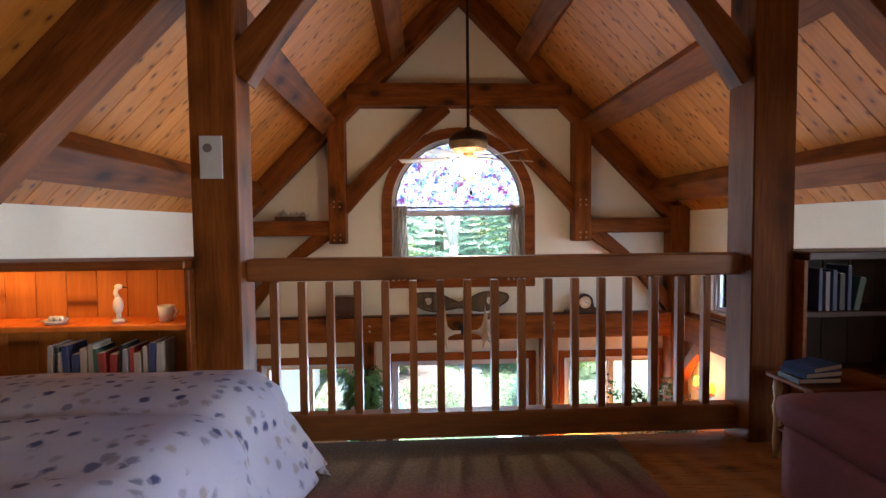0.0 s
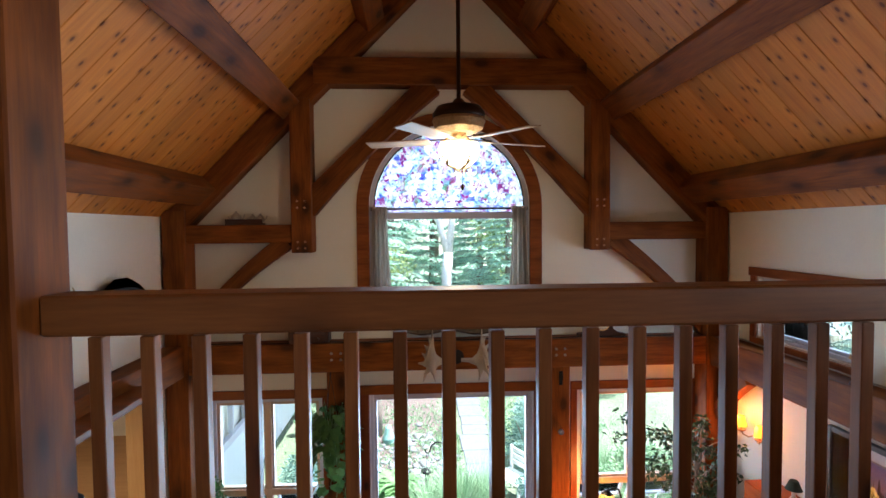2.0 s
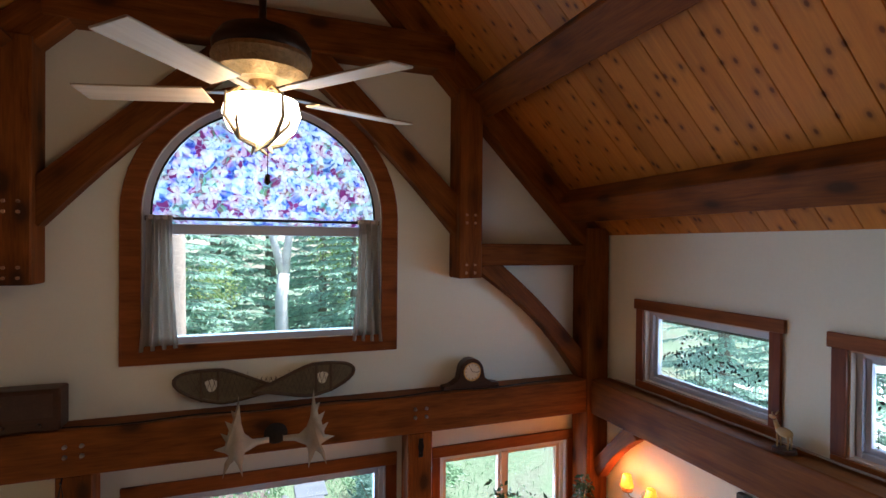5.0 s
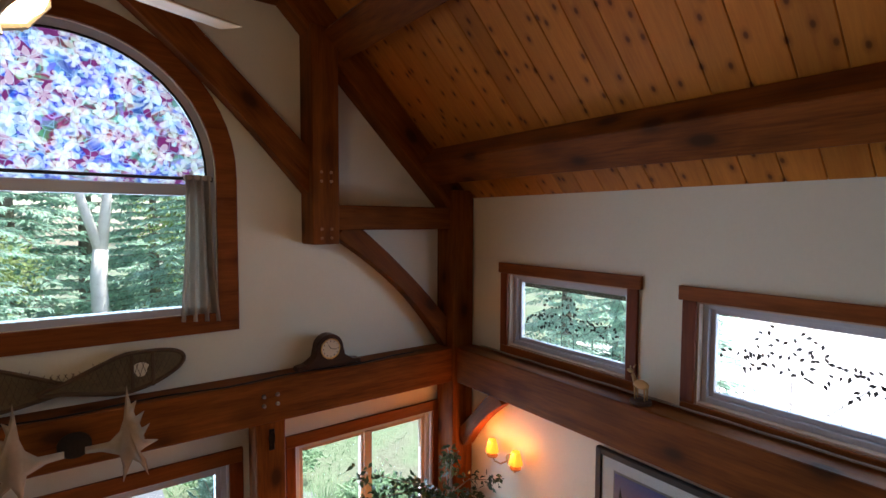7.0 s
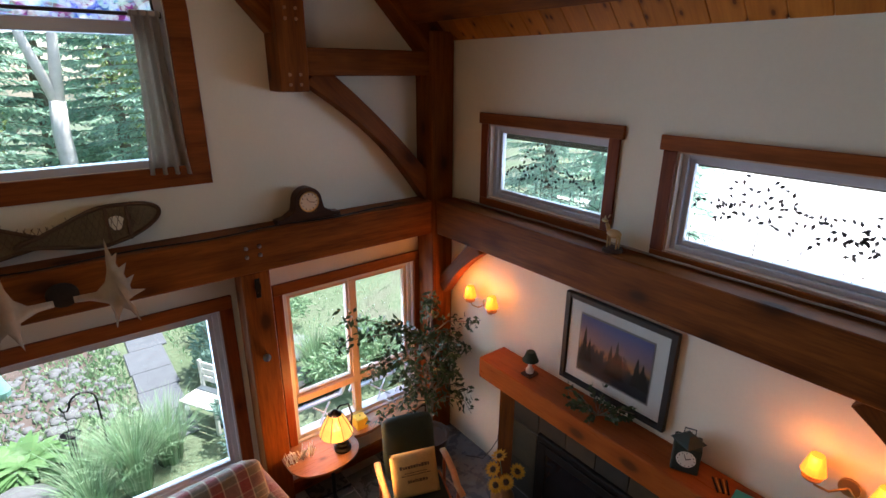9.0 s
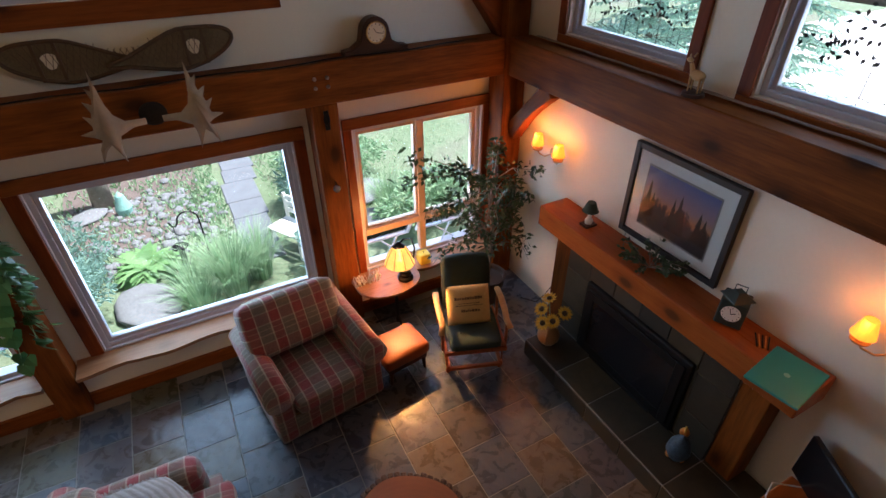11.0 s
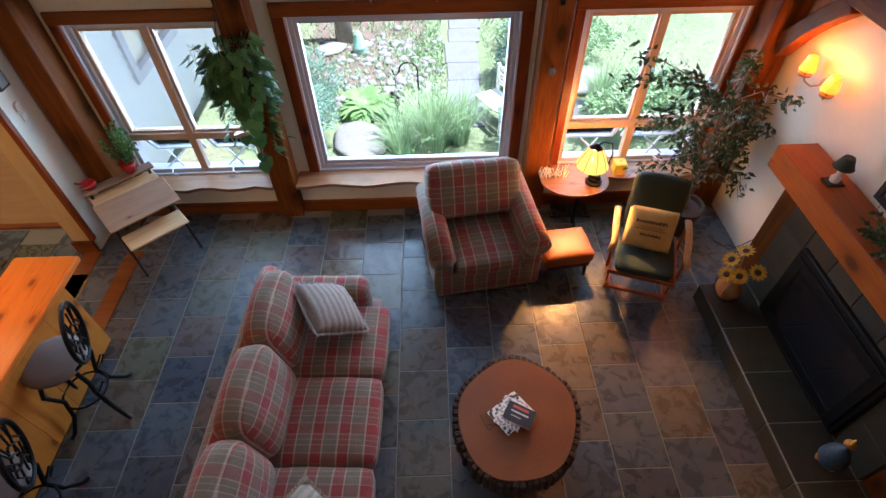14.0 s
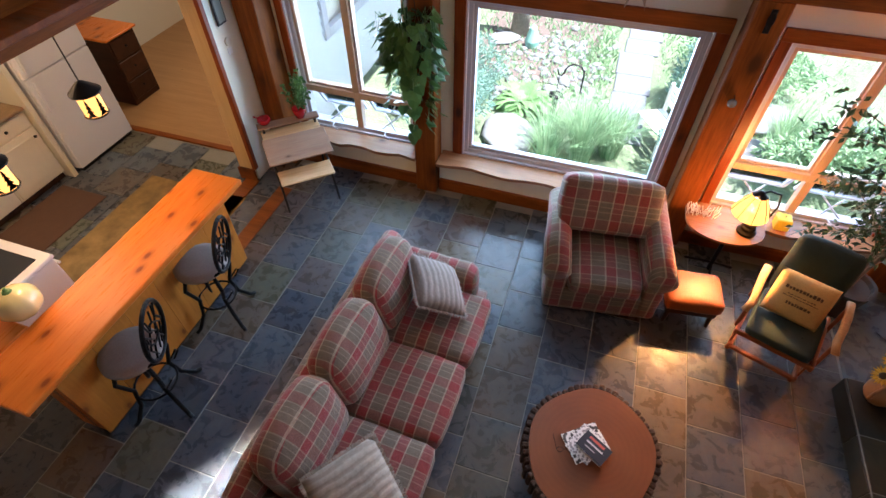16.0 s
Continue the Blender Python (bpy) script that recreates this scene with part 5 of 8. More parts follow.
low = [bm.verts.new((0.385 * q * math.cos(a), 0.425 * q * math.sin(a), 0.3)) for a, q in ring]
bm.faces.new(top)
bm.faces.new(low[::-1])
for k in range(n):
    bm.faces.new((top[k], low[k], low[(k + 1) % n], top[(k + 1) % n]))
bmesh.ops.bevel(bm, geom=[e for e in bm.edges if all(v.co.z > 0.449 for v in e.verts)], offset=0.012, segments=2, affect="EDGES")
part("tabletop", bm, SLABTOP, t)
r = random.Random(2)
bm = bmesh.new()
for k in range(58):
    a = 2 * math.pi * k / 58
    q = 1 + 0.035 * math.sin(2 * a + 0.5) + 0.02 * math.sin(5 * a)
    R = Matrix.Translation((0.395 * q * math.cos(a), 0.435 * q * math.sin(a), 0.37)) @ Matrix.Rotation(a, 4, "Z")
    add_box(bm, (-0.012, -0.019, -0.085 + r.uniform(-0.015, 0.01)), (0.02 + r.uniform(0, 0.014), 0.019, 0.07 + r.uniform(-0.01, 0.012)), 0.008, 1, R)
part("bark", bm, BARKDARK, t, "dark rugged bark edge", kind="stuff")
for k in range(3):
    a = 2.1 * k
    part("leg", cyl((0.2 * math.cos(a), 0.22 * math.sin(a), 0), (0.18 * math.cos(a), 0.2 * math.sin(a), 0.3), 0.05, 0.06, 12), BARKDARK, t)


def print_paper(name, base, ink, scale):
    m, nt, b = material(name)
    v = coords(nt)
    n = node(nt, "ShaderNodeTexVoronoi", Vector=v, Scale=scale)
    setcol(nt, b, ramp(nt, n.outputs["Distance"], [(0.0, ink), (0.42, ink), (0.5, base)]), 0.5)
    return m


PAPER = plain("paper", (0.8, 0.78, 0.72), 0.7)
for name, label, loc, rz, size, mat in (("magazine", "black and white patterned magazine on the log table", (0.66, -2.68, 0.452), 38, (0.25, 0.2, 0.012), print_paper("magazine_print", (0.78, 0.78, 0.76), (0.06, 0.06, 0.06), 40)),
                                        ("magazine", "pale magazine turned aslant on the log table", (0.66, -2.69, 0.465), 62, (0.21, 0.17, 0.008), print_paper("magazine_print_pale", (0.75, 0.75, 0.77), (0.3, 0.3, 0.32), 55)),
                                        ("book", "dark paperback book with pale lettering on the magazines", (0.71, -2.71, 0.474), 60 - 90, (0.19, 0.13, 0.022), plain("dark_cover", (0.035, 0.04, 0.055), 0.35))):
    t = thing(name, label, name, loc, rz)
    w, d, h = size
    part("page_block", box((-w / 2 + 0.003, -d / 2 + 0.003, 0.001), (w / 2 - 0.003, d / 2 - 0.003, h - 0.0015)), PAPER, t)
    cv = part("cover", box((-w / 2, -d / 2, h - 0.0015), (w / 2, d / 2, h)), mat, t)
    if name == "book":
        for k, (a, b_, hh, mt) in enumerate(((-0.06, 0.05, 0.018, (0.6, 0.12, 0.1)), (-0.06, 0.06, 0.012, (0.6, 0.6, 0.62)), (-0.05, 0.02, 0.008, (0.45, 0.45, 0.5)))):
            part("lettering", box((a, 0.03 - k * 0.03, h + 0.0002), (b_, 0.03 - k * 0.03 + hh, h + 0.0006)), plain("ink", mt, 0.6), cv)
t = thing("eyeglasses", "thin wire eyeglasses beside the magazines", "eyeglasses", (0.54, -2.76, 0.455), 20)
for s in (-1, 1):
    part("lens_rim", tube([(s * 0.03 + 0.02 * math.cos(a), 0.015 * math.sin(a), 0.003) for a in [k * math.pi / 6 for k in range(13)]], 0.0015, 5), IRON, t)
    part("temple", tube([(s * 0.05, 0, 0.003), (s * 0.055, 0.1, 0.003)], 0.0015, 5), IRON, t)
part("bridge", tube([(-0.01, 0, 0.003), (0.01, 0, 0.003)], 0.0015, 5), IRON, t)

# lamp table between the chairs
t = thing("side_table", "half round wooden side table on a dark iron stand", "side table", (1.56, -0.44, 0))
outline = [(-0.36, 0.12), (0.28, 0.12)] + [(-0.04 + 0.32 * math.cos(a), -0.27 * abs(math.sin(a)) ** 0.8) for a in [-k * math.pi / 18 for k in range(1, 18)]] + [(-0.36, 0.0)]
bm = bmesh.new()
tv = [bm.verts.new((x, y, 0.6)) for x, y in outline]
bm.faces.new(tv)
bmesh.ops.recalc_face_normals(bm, faces=bm.faces)
bmesh.ops.solidify(bm, geom=bm.faces[:], thickness=0.022)
REDWOOD = wood("red_brown_tabletop", (0.24, 0.1, 0.05), (0.4, 0.2, 0.1), knots=0.3, rough=0.3)
part("tabletop", bm, REDWOOD, t)
part("pole", cyl((0.03, -0.03, 0.03), (0.03, -0.03, 0.575), 0.02), IRON, t)
part("brace", box((-0.28, -0.05, 0.56), (0.22, -0.01, 0.578)), IRON, t)
for k in range(3):
    a = 2.09 * k + 0.5
    part("foot", tube([(0.03, -0.03, 0.12), (0.03 + 0.12 * math.cos(a), -0.03 + 0.12 * math.sin(a), 0.06), (0.03 + 0.24 * math.cos(a), -0.03 + 0.2 * math.sin(a), 0.012)], 0.012, 6), IRON, t)


def shade_material(name, colour, power):
    m, nt, b = material(name)
    v = coords(nt)
    n = node(nt, "ShaderNodeTexNoise", Vector=v, Scale=14.0, Detail=4.0)
    col = ramp(nt, n.outputs[0], [(0.3, tuple(c * 0.8 for c in colour)), (0.7, colour)])
    setcol(nt, b, col, 0.7)
    nt.links.new(col, b.inputs["Emission Color"])
    b.inputs["Emission Strength"].default_value = power
    return m


DARKGROUT = plain("dark_hearth_grout", (0.12, 0.11, 0.09), 0.9)
WARM = (1.0, 0.62, 0.28)
SHADE = shade_material("amber_glass_shade", (1.0, 0.45, 0.09), 0.62)
ORANGE = shade_material("orange_cloth_shade", (1.0, 0.25, 0.02), 0.75)
BULB = plain("glowing_bulb", (1, 0.9, 0.7), 0.4, emit=(1.0, 0.85, 0.55), power=14)
t = thing("table_lamp", "glowing amber shaded lamp on the side table", "table lamp", (1.68, -0.52, 0.602))
part("base", lathe([(0.0, 0), (0.075, 0), (0.078, 0.02), (0.055, 0.035), (0.06, 0.06), (0.045, 0.075), (0.05, 0.1), (0.0, 0.11)]), IRON, t)
part("body", lathe([(0.03, 0.1), (0.045, 0.13), (0.05, 0.17), (0.03, 0.2), (0.0, 0.2)]), SHADE, t, "lit amber glass body")
part("arm", tube([(0.04, 0, 0.08), (0.10, 0.02, 0.16), (0.12, 0.02, 0.3), (0.09, 0.02, 0.42), (0.0, 0.0, 0.45), (-0.05, 0, 0.41)], 0.009, 7), IRON, t)
sh = part("shade", lathe([(0.145, 0.2), (0.135, 0.22), (0.11, 0.29), (0.07, 0.36), (0.055, 0.39)], 20), SHADE, t)
for v in sh.data.vertices:
    v.co.x -= 0.05
sh.data.flip_normals()
ribs = bmesh.new()
for k in range(8):
    a = k * math.pi / 4
    add_tube(ribs, [(-0.05 + q * math.cos(a), q * math.sin(a), z) for q, z in ((0.148, 0.2), (0.138, 0.22), (0.113, 0.29), (0.073, 0.36), (0.058, 0.39))], 0.003, 5)
part("ribs", ribs, IRON, sh)
part("finial", lathe([(0.0, 0.44), (0.02, 0.43), (0.035, 0.41), (0.06, 0.39), (0.0, 0.39)], c=(-0.05, 0, 0)), IRON, t)
sh.visible_shadow = False
lamp("lamp_table", "POINT", 19, (1.0, 0.4, 0.1), pose(1.63, -0.52, 0.85), radius=0.05)
bulb = lamp("lamp_table_down", "SPOT", 130, (1.0, 0.45, 0.12), look((1.6, -0.56, 1.02), (1.42, -1.75, 0.0)), radius=0.03)
bulb.data.spot_size, bulb.data.spot_blend = radians(78), 0.5
# small things on the ledge
t = thing("jar", "yellow square candle on the window ledge", "candle", (2.06, -0.14, 0.416))
part("wax", box((-0.06, -0.06, 0), (0.06, 0.06, 0.12), 0.008), plain("yellow_wax", (0.75, 0.6, 0.05), 0.4), t)
part("wick", cyl((0, 0, 0.12), (0, 0, 0.135), 0.003), IRON, t)
t = thing("reed_bundle", "bunch of pale dried sticks on the side table", "ornament", (1.32, -0.42, 0.602))
r = random.Random(8)
bm = bmesh.new()
for k in range(34):
    x = r.uniform(-0.12, 0.12)
    add_tube(bm, [(x, r.uniform(-0.03, 0.03), 0.0), (x + r.uniform(-0.05, 0.05), r.uniform(-0.05, 0.05), r.uniform(0.07, 0.12))], 0.004, 4)
part("sticks", bm, PAPER, t, kind="stuff")

# glider rocker
GREEN = plain("dark_green_upholstery", (0.022, 0.045, 0.042), 0.85, noise_scale=110, amount=0.25, bump_strength=0.4)
ARMWOOD = wood("honey_maple", (0.5, 0.24, 0.09), (0.68, 0.38, 0.17), knots=0.2, rough=0.35)
REDFRAME = wood("cherry_frame", (0.28, 0.07, 0.025), (0.4, 0.12, 0.04), knots=0.2, rough=0.35)
t = thing("glider_chair", "wooden glider chair with dark green button cushions", "rocking chair", (2.02, -1.2, 0), -22)
t.matrix_world = pose(2.05, -1.14, 0, 0, 0, -20) @ Matrix.Scale(0.9, 4)
seat = part("seat_cushion", soft_box((-0.26, -0.38, 0.36), (0.26, 0.2, 0.46), 0.04, 0.02), GREEN, t, smooth=True)
for i in range(3):
    for j in range(2):
        part("button", ball((-0.13 + 0.13 * i, -0.22 + 0.18 * j, 0.478), 0.012, (1, 1, 0.5), 8, 5), GREEN, seat)
bk = part("back_cushion", soft_box((-0.25, -0.07, 0), (0.25, 0.06, 0.6), 0.06, 0.02), GREEN, t, smooth=True)
bk.matrix_local = pose(0, 0.22, 0.42, -16, 0, 0)
for i in range(3):
    for j in range(3):
        part("button", ball((-0.14 + 0.14 * i, -0.062, 0.15 + 0.18 * j), 0.012, (1, 0.5, 1), 8, 5), GREEN, bk)
for s in (-1, 1):
    bm = bmesh.new()
    pts = [(s * 0.33, 0.24, 0.63), (s * 0.335, 0.08, 0.65), (s * 0.33, -0.1, 0.65), (s * 0.32, -0.24, 0.62), (s * 0.345, -0.33, 0.57)]
    add_tube(bm, pts, 0.034, 10, 0.03)
    for v in bm.verts:
        zc = 0.63 + (0.0 if v.co.y > -0.2 else (v.co.y + 0.2) * 0.4)
        v.co.z = zc + (v.co.z - zc) * 0.5
    part("armrest", bm, ARMWOOD, t, "honey coloured curved armrest", smooth=True)
    part("arm_post", cyl((s * 0.32, -0.26, 0.3), (s * 0.325, -0.25, 0.6), 0.017), REDFRAME, t)
    part("arm_post", cyl((s * 0.32, 0.15, 0.3), (s * 0.325, 0.17, 0.62), 0.017), REDFRAME, t)
    part("side_rail", box((s * 0.3 - 0.015, -0.36, 0.29), (s * 0.3 + 0.015, 0.28, 0.35), 0.006), REDFRAME, t)
    part("base_rail", box((s * 0.27 - 0.02, -0.34, 0.06), (s * 0.27 + 0.02, 0.3, 0.12), 0.01), REDFRAME, t)
    for y in (-0.28, 0.24):
        part("swing_link", box((s * 0.285 - 0.008, y - 0.015, 0.08), (s * 0.285 + 0.008, y + 0.015, 0.33), 0.003), REDFRAME, t)
        part("foot", cyl((s * 0.27, y, 0.0), (s * 0.27, y, 0.07), 0.022, 0.018), REDFRAME, t)
for y in (-0.33, 0.27):
    part("stretcher", box((-0.27, y - 0.02, 0.075), (0.27, y + 0.02, 0.11), 0.006), REDFRAME, t)
part("front_rail", box((-0.3, -0.36, 0.3), (0.3, -0.33, 0.35), 0.006), REDFRAME, t)
BURLAP = plain("yellow_burlap", (0.62, 0.42, 0.15), 0.9, noise_scale=120, amount=0.2, bump_strength=0.5)
p = thing("cushion", "yellow burlap cushion with dark lettering on the green glider", "cushion")
p.matrix_world = pose(2.02, -1.15, 0.6, 60, 0, -20) @ Matrix.Scale(0.94, 4)
cov = part("cover", pillow_bm(0.42, 0.38, 0.13, corner=1.2), BURLAP, p, smooth=True)
INK = plain("faded_ink", (0.12, 0.07, 0.03), 0.8)
for k, (a, b, z, h) in enumerate(((-0.14, 0.13, 0.06, 0.03), (-0.1, 0.1, 0.02, 0.008), (-0.13, 0.12, 0.0, 0.008), (-0.08, 0.09, -0.06, 0.03))):
    r = random.Random(k)
    bm = bmesh.new()
    x = a
    while x < b:
        w = r.uniform(0.01, 0.024)
        add_box(bm, (x, z, 0.064), (x + w, z + h * r.uniform(0.6, 1), 0.0685))
        x += w + 0.006
    part("lettering", bm, INK, cov, "bars of dark writing", kind="stuff")

# ---- fireplace ----

def slate_material(name, stops, rough, jitter=23.0, tinted=0.2):
    m, nt, b = material(name)
    v = coords(nt, (1, 1, 1), jitter)
    rnd = nt.nodes.new("ShaderNodeObjectInfo").outputs["Random"]
    base = ramp(nt, rnd, stops)
    n = node(nt, "ShaderNodeTexNoise", Vector=v, Scale=3.2, Detail=5.0, Roughness=0.6, Distortion=1.2)
    n2 = node(nt, "ShaderNodeTexNoise", Vector=v, Scale=9.0, Detail=6.0, Roughness=0.6, Distortion=0.8)
    tint = ramp(nt, n.outputs[0], [(0.3, (0.055, 0.07, 0.085)), (0.45, (0.13, 0.13, 0.12)), (0.6, (0.2, 0.14, 0.08)), (0.72, (0.08, 0.085, 0.10))])
    col = mix(nt, tinted, base, tint)
    col = mix(nt, 1.0, col, ramp(nt, n2.outputs[0], [(0.3, (0.66, 0.66, 0.66)), (0.7, (1.15, 1.15, 1.15))]), "MULTIPLY")
    wv = nt.nodes.new("ShaderNodeTexWave")
    wv.inputs["Scale"].default_value, wv.inputs["Distortion"].default_value, wv.inputs["Detail"].default_value = 2.2, 9.0, 3.0
    nt.links.new(v, wv.inputs["Vector"])
    setcol(nt, b, col, ramp(nt, n2.outputs[0], [(0.2, (rough - 0.08,) * 3), (0.8, (rough + 0.14,) * 3)]))
    hh = mix(nt, 0.5, n2.outputs[0], wv.outputs["Color"])
    bump(nt, b, hh, 0.3, 0.008)
    return m


FLOORSLATE = slate_material("floor_slate", [(0.0, (0.03, 0.042, 0.07)), (0.2, (0.085, 0.115, 0.155)), (0.36, (0.038, 0.044, 0.058)), (0.5, (0.15, 0.105, 0.06)), (0.62, (0.05, 0.066, 0.1)), (0.75, (0.1, 0.115, 0.085)), (0.88, (0.11, 0.06, 0.04)), (1.0, (0.085, 0.115, 0.16))], 0.26)
HEARTHSLATE = slate_material("hearth_slate", [(0.0, (0.022, 0.022, 0.018)), (0.35, (0.05, 0.036, 0.018)), (0.6, (0.028, 0.028, 0.024)), (0.85, (0.07, 0.05, 0.022)), (1.0, (0.035, 0.035, 0.03))], 0.42, tinted=0.06)

hearth = tagged(thing("hearth", "raised dark slate hearth with pale grout lines", ""), kind="structure")
part("base", box((2.5, -3.52, -0.01), (3.12, -1.44, 0.186)), GROUT, hearth)
for ya, yb in ((-1.44, -1.9), (-1.9, -2.3), (-2.3, -2.7), (-2.7, -3.1), (-3.1, -3.5)):
    for xa, xb in ((2.503, 2.9), (2.906, 3.12)):
        part("tile", box((xa, yb + 0.004, 0.178), (xb, ya - 0.004, 0.19), 0.003), HEARTHSLATE, hearth)
    part("tile", box((2.489, yb + 0.004, 0.008), (2.5, ya - 0.004, 0.176), 0.002), HEARTHSLATE, hearth)
fp = thing("fireplace", "dark slate fireplace with a black metal firebox and heavy timber surround", "fireplace", (0, 0, 0))
part("backing", box((2.93, -3.1, 0.1), (3.13, -1.4, 1.16)), DARKGROUT, fp)
sur = part("surround", box((2.925, -3.1, 0.1), (2.932, -1.4, 0.12)), DARKGROUT, fp)
for (ya, yb, za, zb) in [(-1.4 - 0.283 * k, -1.4 - 0.283 * (k + 1), 0.88, 1.16) for k in range(6)] + [(-1.4, -1.68, 0.1, 0.49), (-1.4, -1.68, 0.49, 0.88), (-2.82, -3.1, 0.1, 0.49), (-2.82, -3.1, 0.49, 0.88)]:
    part("tile", box((2.915, yb + 0.003, za + 0.003), (2.93, ya - 0.003, zb - 0.003), 0.003), HEARTHSLATE, sur)
STOVE = plain("matt_black_metal", (0.012, 0.012, 0.013), 0.5, 0.6, noise_scale=50, amount=0.1)
fb = part("firebox", box((2.88, -2.8, 0.19), (2.93, -1.7, 0.93), 0.01), STOVE, fp)
FBROT = Matrix.Translation((2.88, 0, 0)) @ Matrix.Rotation(radians(-90), 4, "Z")
bm = bmesh.new()
add_box(bm, (2.862, -2.76, 0.235), (2.88, -2.68, 0.88), 0.004)
add_box(bm, (2.862, -1.82, 0.235), (2.88, -1.74, 0.88), 0.004)
add_box(bm, (2.862, -2.68, 0.8), (2.88, -1.82, 0.88), 0.004)
add_box(bm, (2.862, -2.68, 0.235), (2.88, -1.82, 0.315), 0.004)
part("door_frame", bm, STOVE, fb)
part("door_glass", box((2.87, -2.68, 0.315), (2.876, -1.82, 0.8)), plain("dark_firebox_glass", (0.01, 0.01, 0.012), 0.08), fb)
part("vent", box((2.865, -2.6, 0.195), (2.88, -1.9, 0.225), 0.003), STOVE, fb)
for y in (-1.3, -3.2):
    timber("leg", (3.03, y, 0.0 if y > -2 else 0.0), (3.03, y, 1.16), 0.2, 0.2, TIMBER, fp)
mt = timber("mantel", (2.975, -1.03, 1.26), (2.975, -3.46, 1.26), 0.31, 0.2, wood("mantel_timber", (0.34, 0.075, 0.013), (0.52, 0.14, 0.026), knots=0.8, rough=0.33), fp, "thick orange red timber mantel shelf")

# sunflowers in a jug
YEL = leaf_mat("sunflower_petals", (0.75, 0.38, 0.02), (0.85, 0.5, 0.05), 0.6, 0.2)
TERRA = plain("glazed_earthenware", (0.5, 0.24, 0.1), 0.3, noise_scale=8, amount=0.2, coat=0.4)
t = thing("flower_jug", "glazed earthenware jug of sunflowers on the hearth", "vase", (2.66, -1.56, 0.192))
part("jug", lathe([(0.0, 0), (0.07, 0.0), (0.1, 0.05), (0.105, 0.1), (0.08, 0.16), (0.05, 0.19), (0.06, 0.23), (0.05, 0.225), (0.04, 0.19), (0.0, 0.18)]), TERRA, t, smooth=True)
part("handle", tube([(-0.06, -0.05, 0.2), (-0.11, -0.09, 0.17), (-0.11, -0.09, 0.1), (-0.07, -0.06, 0.07)], 0.012, 7), TERRA, t)
for k, (x, y, z) in enumerate(((-0.1, 0.03, 0.42), (-0.06, -0.09, 0.35), (0.06, -0.1, 0.4), (0.02, 0.08, 0.46), (-0.13, -0.04, 0.32))):
    fl = part("flower", tube([(0, 0, 0.18), (x * 0.4, y * 0.4, z * 0.7), (x, y, z)], 0.004, 5), GRASS, t)
    c = Vector((x, y, z))
    d = Vector((x * 2 - 0.2, y * 2 - 0.1, 0.5)).normalized()
    a = d.orthogonal().normalized()
    b = d.cross(a)
    pl = []
    for q in range(20):
        ang = q * 2 * math.pi / 20
        o = (a * math.cos(ang) + b * math.sin(ang) + d * (0.25 if q % 2 else 0.05)).normalized()
        pl.append((c + o * 0.022, o, d.cross(o).normalized(), 0.052, 0.011))
    ob = new("petals", cards("petals", pl, YEL))
    ob.parent = fl
    bmh = bmesh.new()
    add_ball(bmh, (0, 0, 0), 0.026, (1, 1, 0.5), 10, 6)
    hd = part("head", bmh, plain("seed_brown", (0.06, 0.03, 0.01), 0.9), fl)
    hd.matrix_local = Matrix.Translation(c) @ d.to_track_quat("Z", "Y").to_matrix().to_4x4()
# rooster figure: a plain shape
t = thing("figurine", "dark blue hen figurine with an orange comb on the hearth", "ornament", (2.72, -3.0, 0.192), 30)
bm = lathe([(0.0, 0.05), (0.06, 0.07), (0.085, 0.13), (0.075, 0.2), (0.045, 0.26), (0.0, 0.3)])
part("body", bm, plain("blue_speckle", (0.05, 0.09, 0.13), 0.5, noise_scale=60, amount=0.8), t, smooth=True)
part("head", ball((0.06, 0, 0.27), 0.035), plain("orange_glaze", (0.7, 0.25, 0.04), 0.4), t, smooth=True)
part("comb", ball((0.05, 0, 0.315), 0.025, (1.2, 0.4, 0.8)), plain("yellow_glaze", (0.75, 0.42, 0.06), 0.4), t, smooth=True)
for s in (-1, 1):
    part("foot", ball((0.03, s * 0.045, 0.025), 0.03, (1.3, 0.8, 0.8)), bpy.data.materials["orange_glaze"], t, smooth=True)

# things on the mantel
MT = 1.362
t = thing("small_lamp", "small unlit lamp with a dark shade on the mantel", "table lamp", (2.97, -1.5, MT))
part("base", box((-0.06, -0.05, 0), (0.06, 0.05, 0.02), 0.006), DARKWOOD, t)
part("body", lathe([(0.03, 0.02), (0.035, 0.05), (0.015, 0.08), (0.02, 0.12), (0.0, 0.14)]), PAPER, t, smooth=True)
part("shade", lathe([(0.07, 0.14), (0.065, 0.145), (0.035, 0.22), (0.03, 0.22)]), plain("dark_green_shade", (0.03, 0.05, 0.035), 0.8), t)
t = thing("greenery", "low sprig arrangement of green leaves on the mantel", "plant", (2.95, -2.2, MT))
r = random.Random(5)
pl = []
stems = bmesh.new()
for k in range(16):
    a = r.uniform(0, 6.28)
    e = Vector((0.13 * math.cos(a), 0.3 * math.sin(a), r.uniform(0.0, 0.14)))
    add_tube(stems, [(0, 0, 0.02), e * 0.6 + Vector((0, 0, 0.05)), e], 0.003, 4)
    for q in range(16):
        f = r.uniform(0.3, 1.05)
        d = (rvec(r) + e.normalized()).normalized()
        pl.append((e * f + Vector((0, 0, 0.04)), d, d.orthogonal().normalized(), 0.045, 0.014))
part("stems", stems, BARK, t)
ob = new("leaves", cards("leaves", pl, FICUS))
ob.parent = t
t = thing("mantel_clock", "dark green lantern shaped clock with a white dial on the mantel", "clock", (2.99, -2.84, MT), 25)
t.matrix_world = pose(2.99, -2.84, MT, 0, 0, 25) @ Matrix.Scale(0.82, 4)
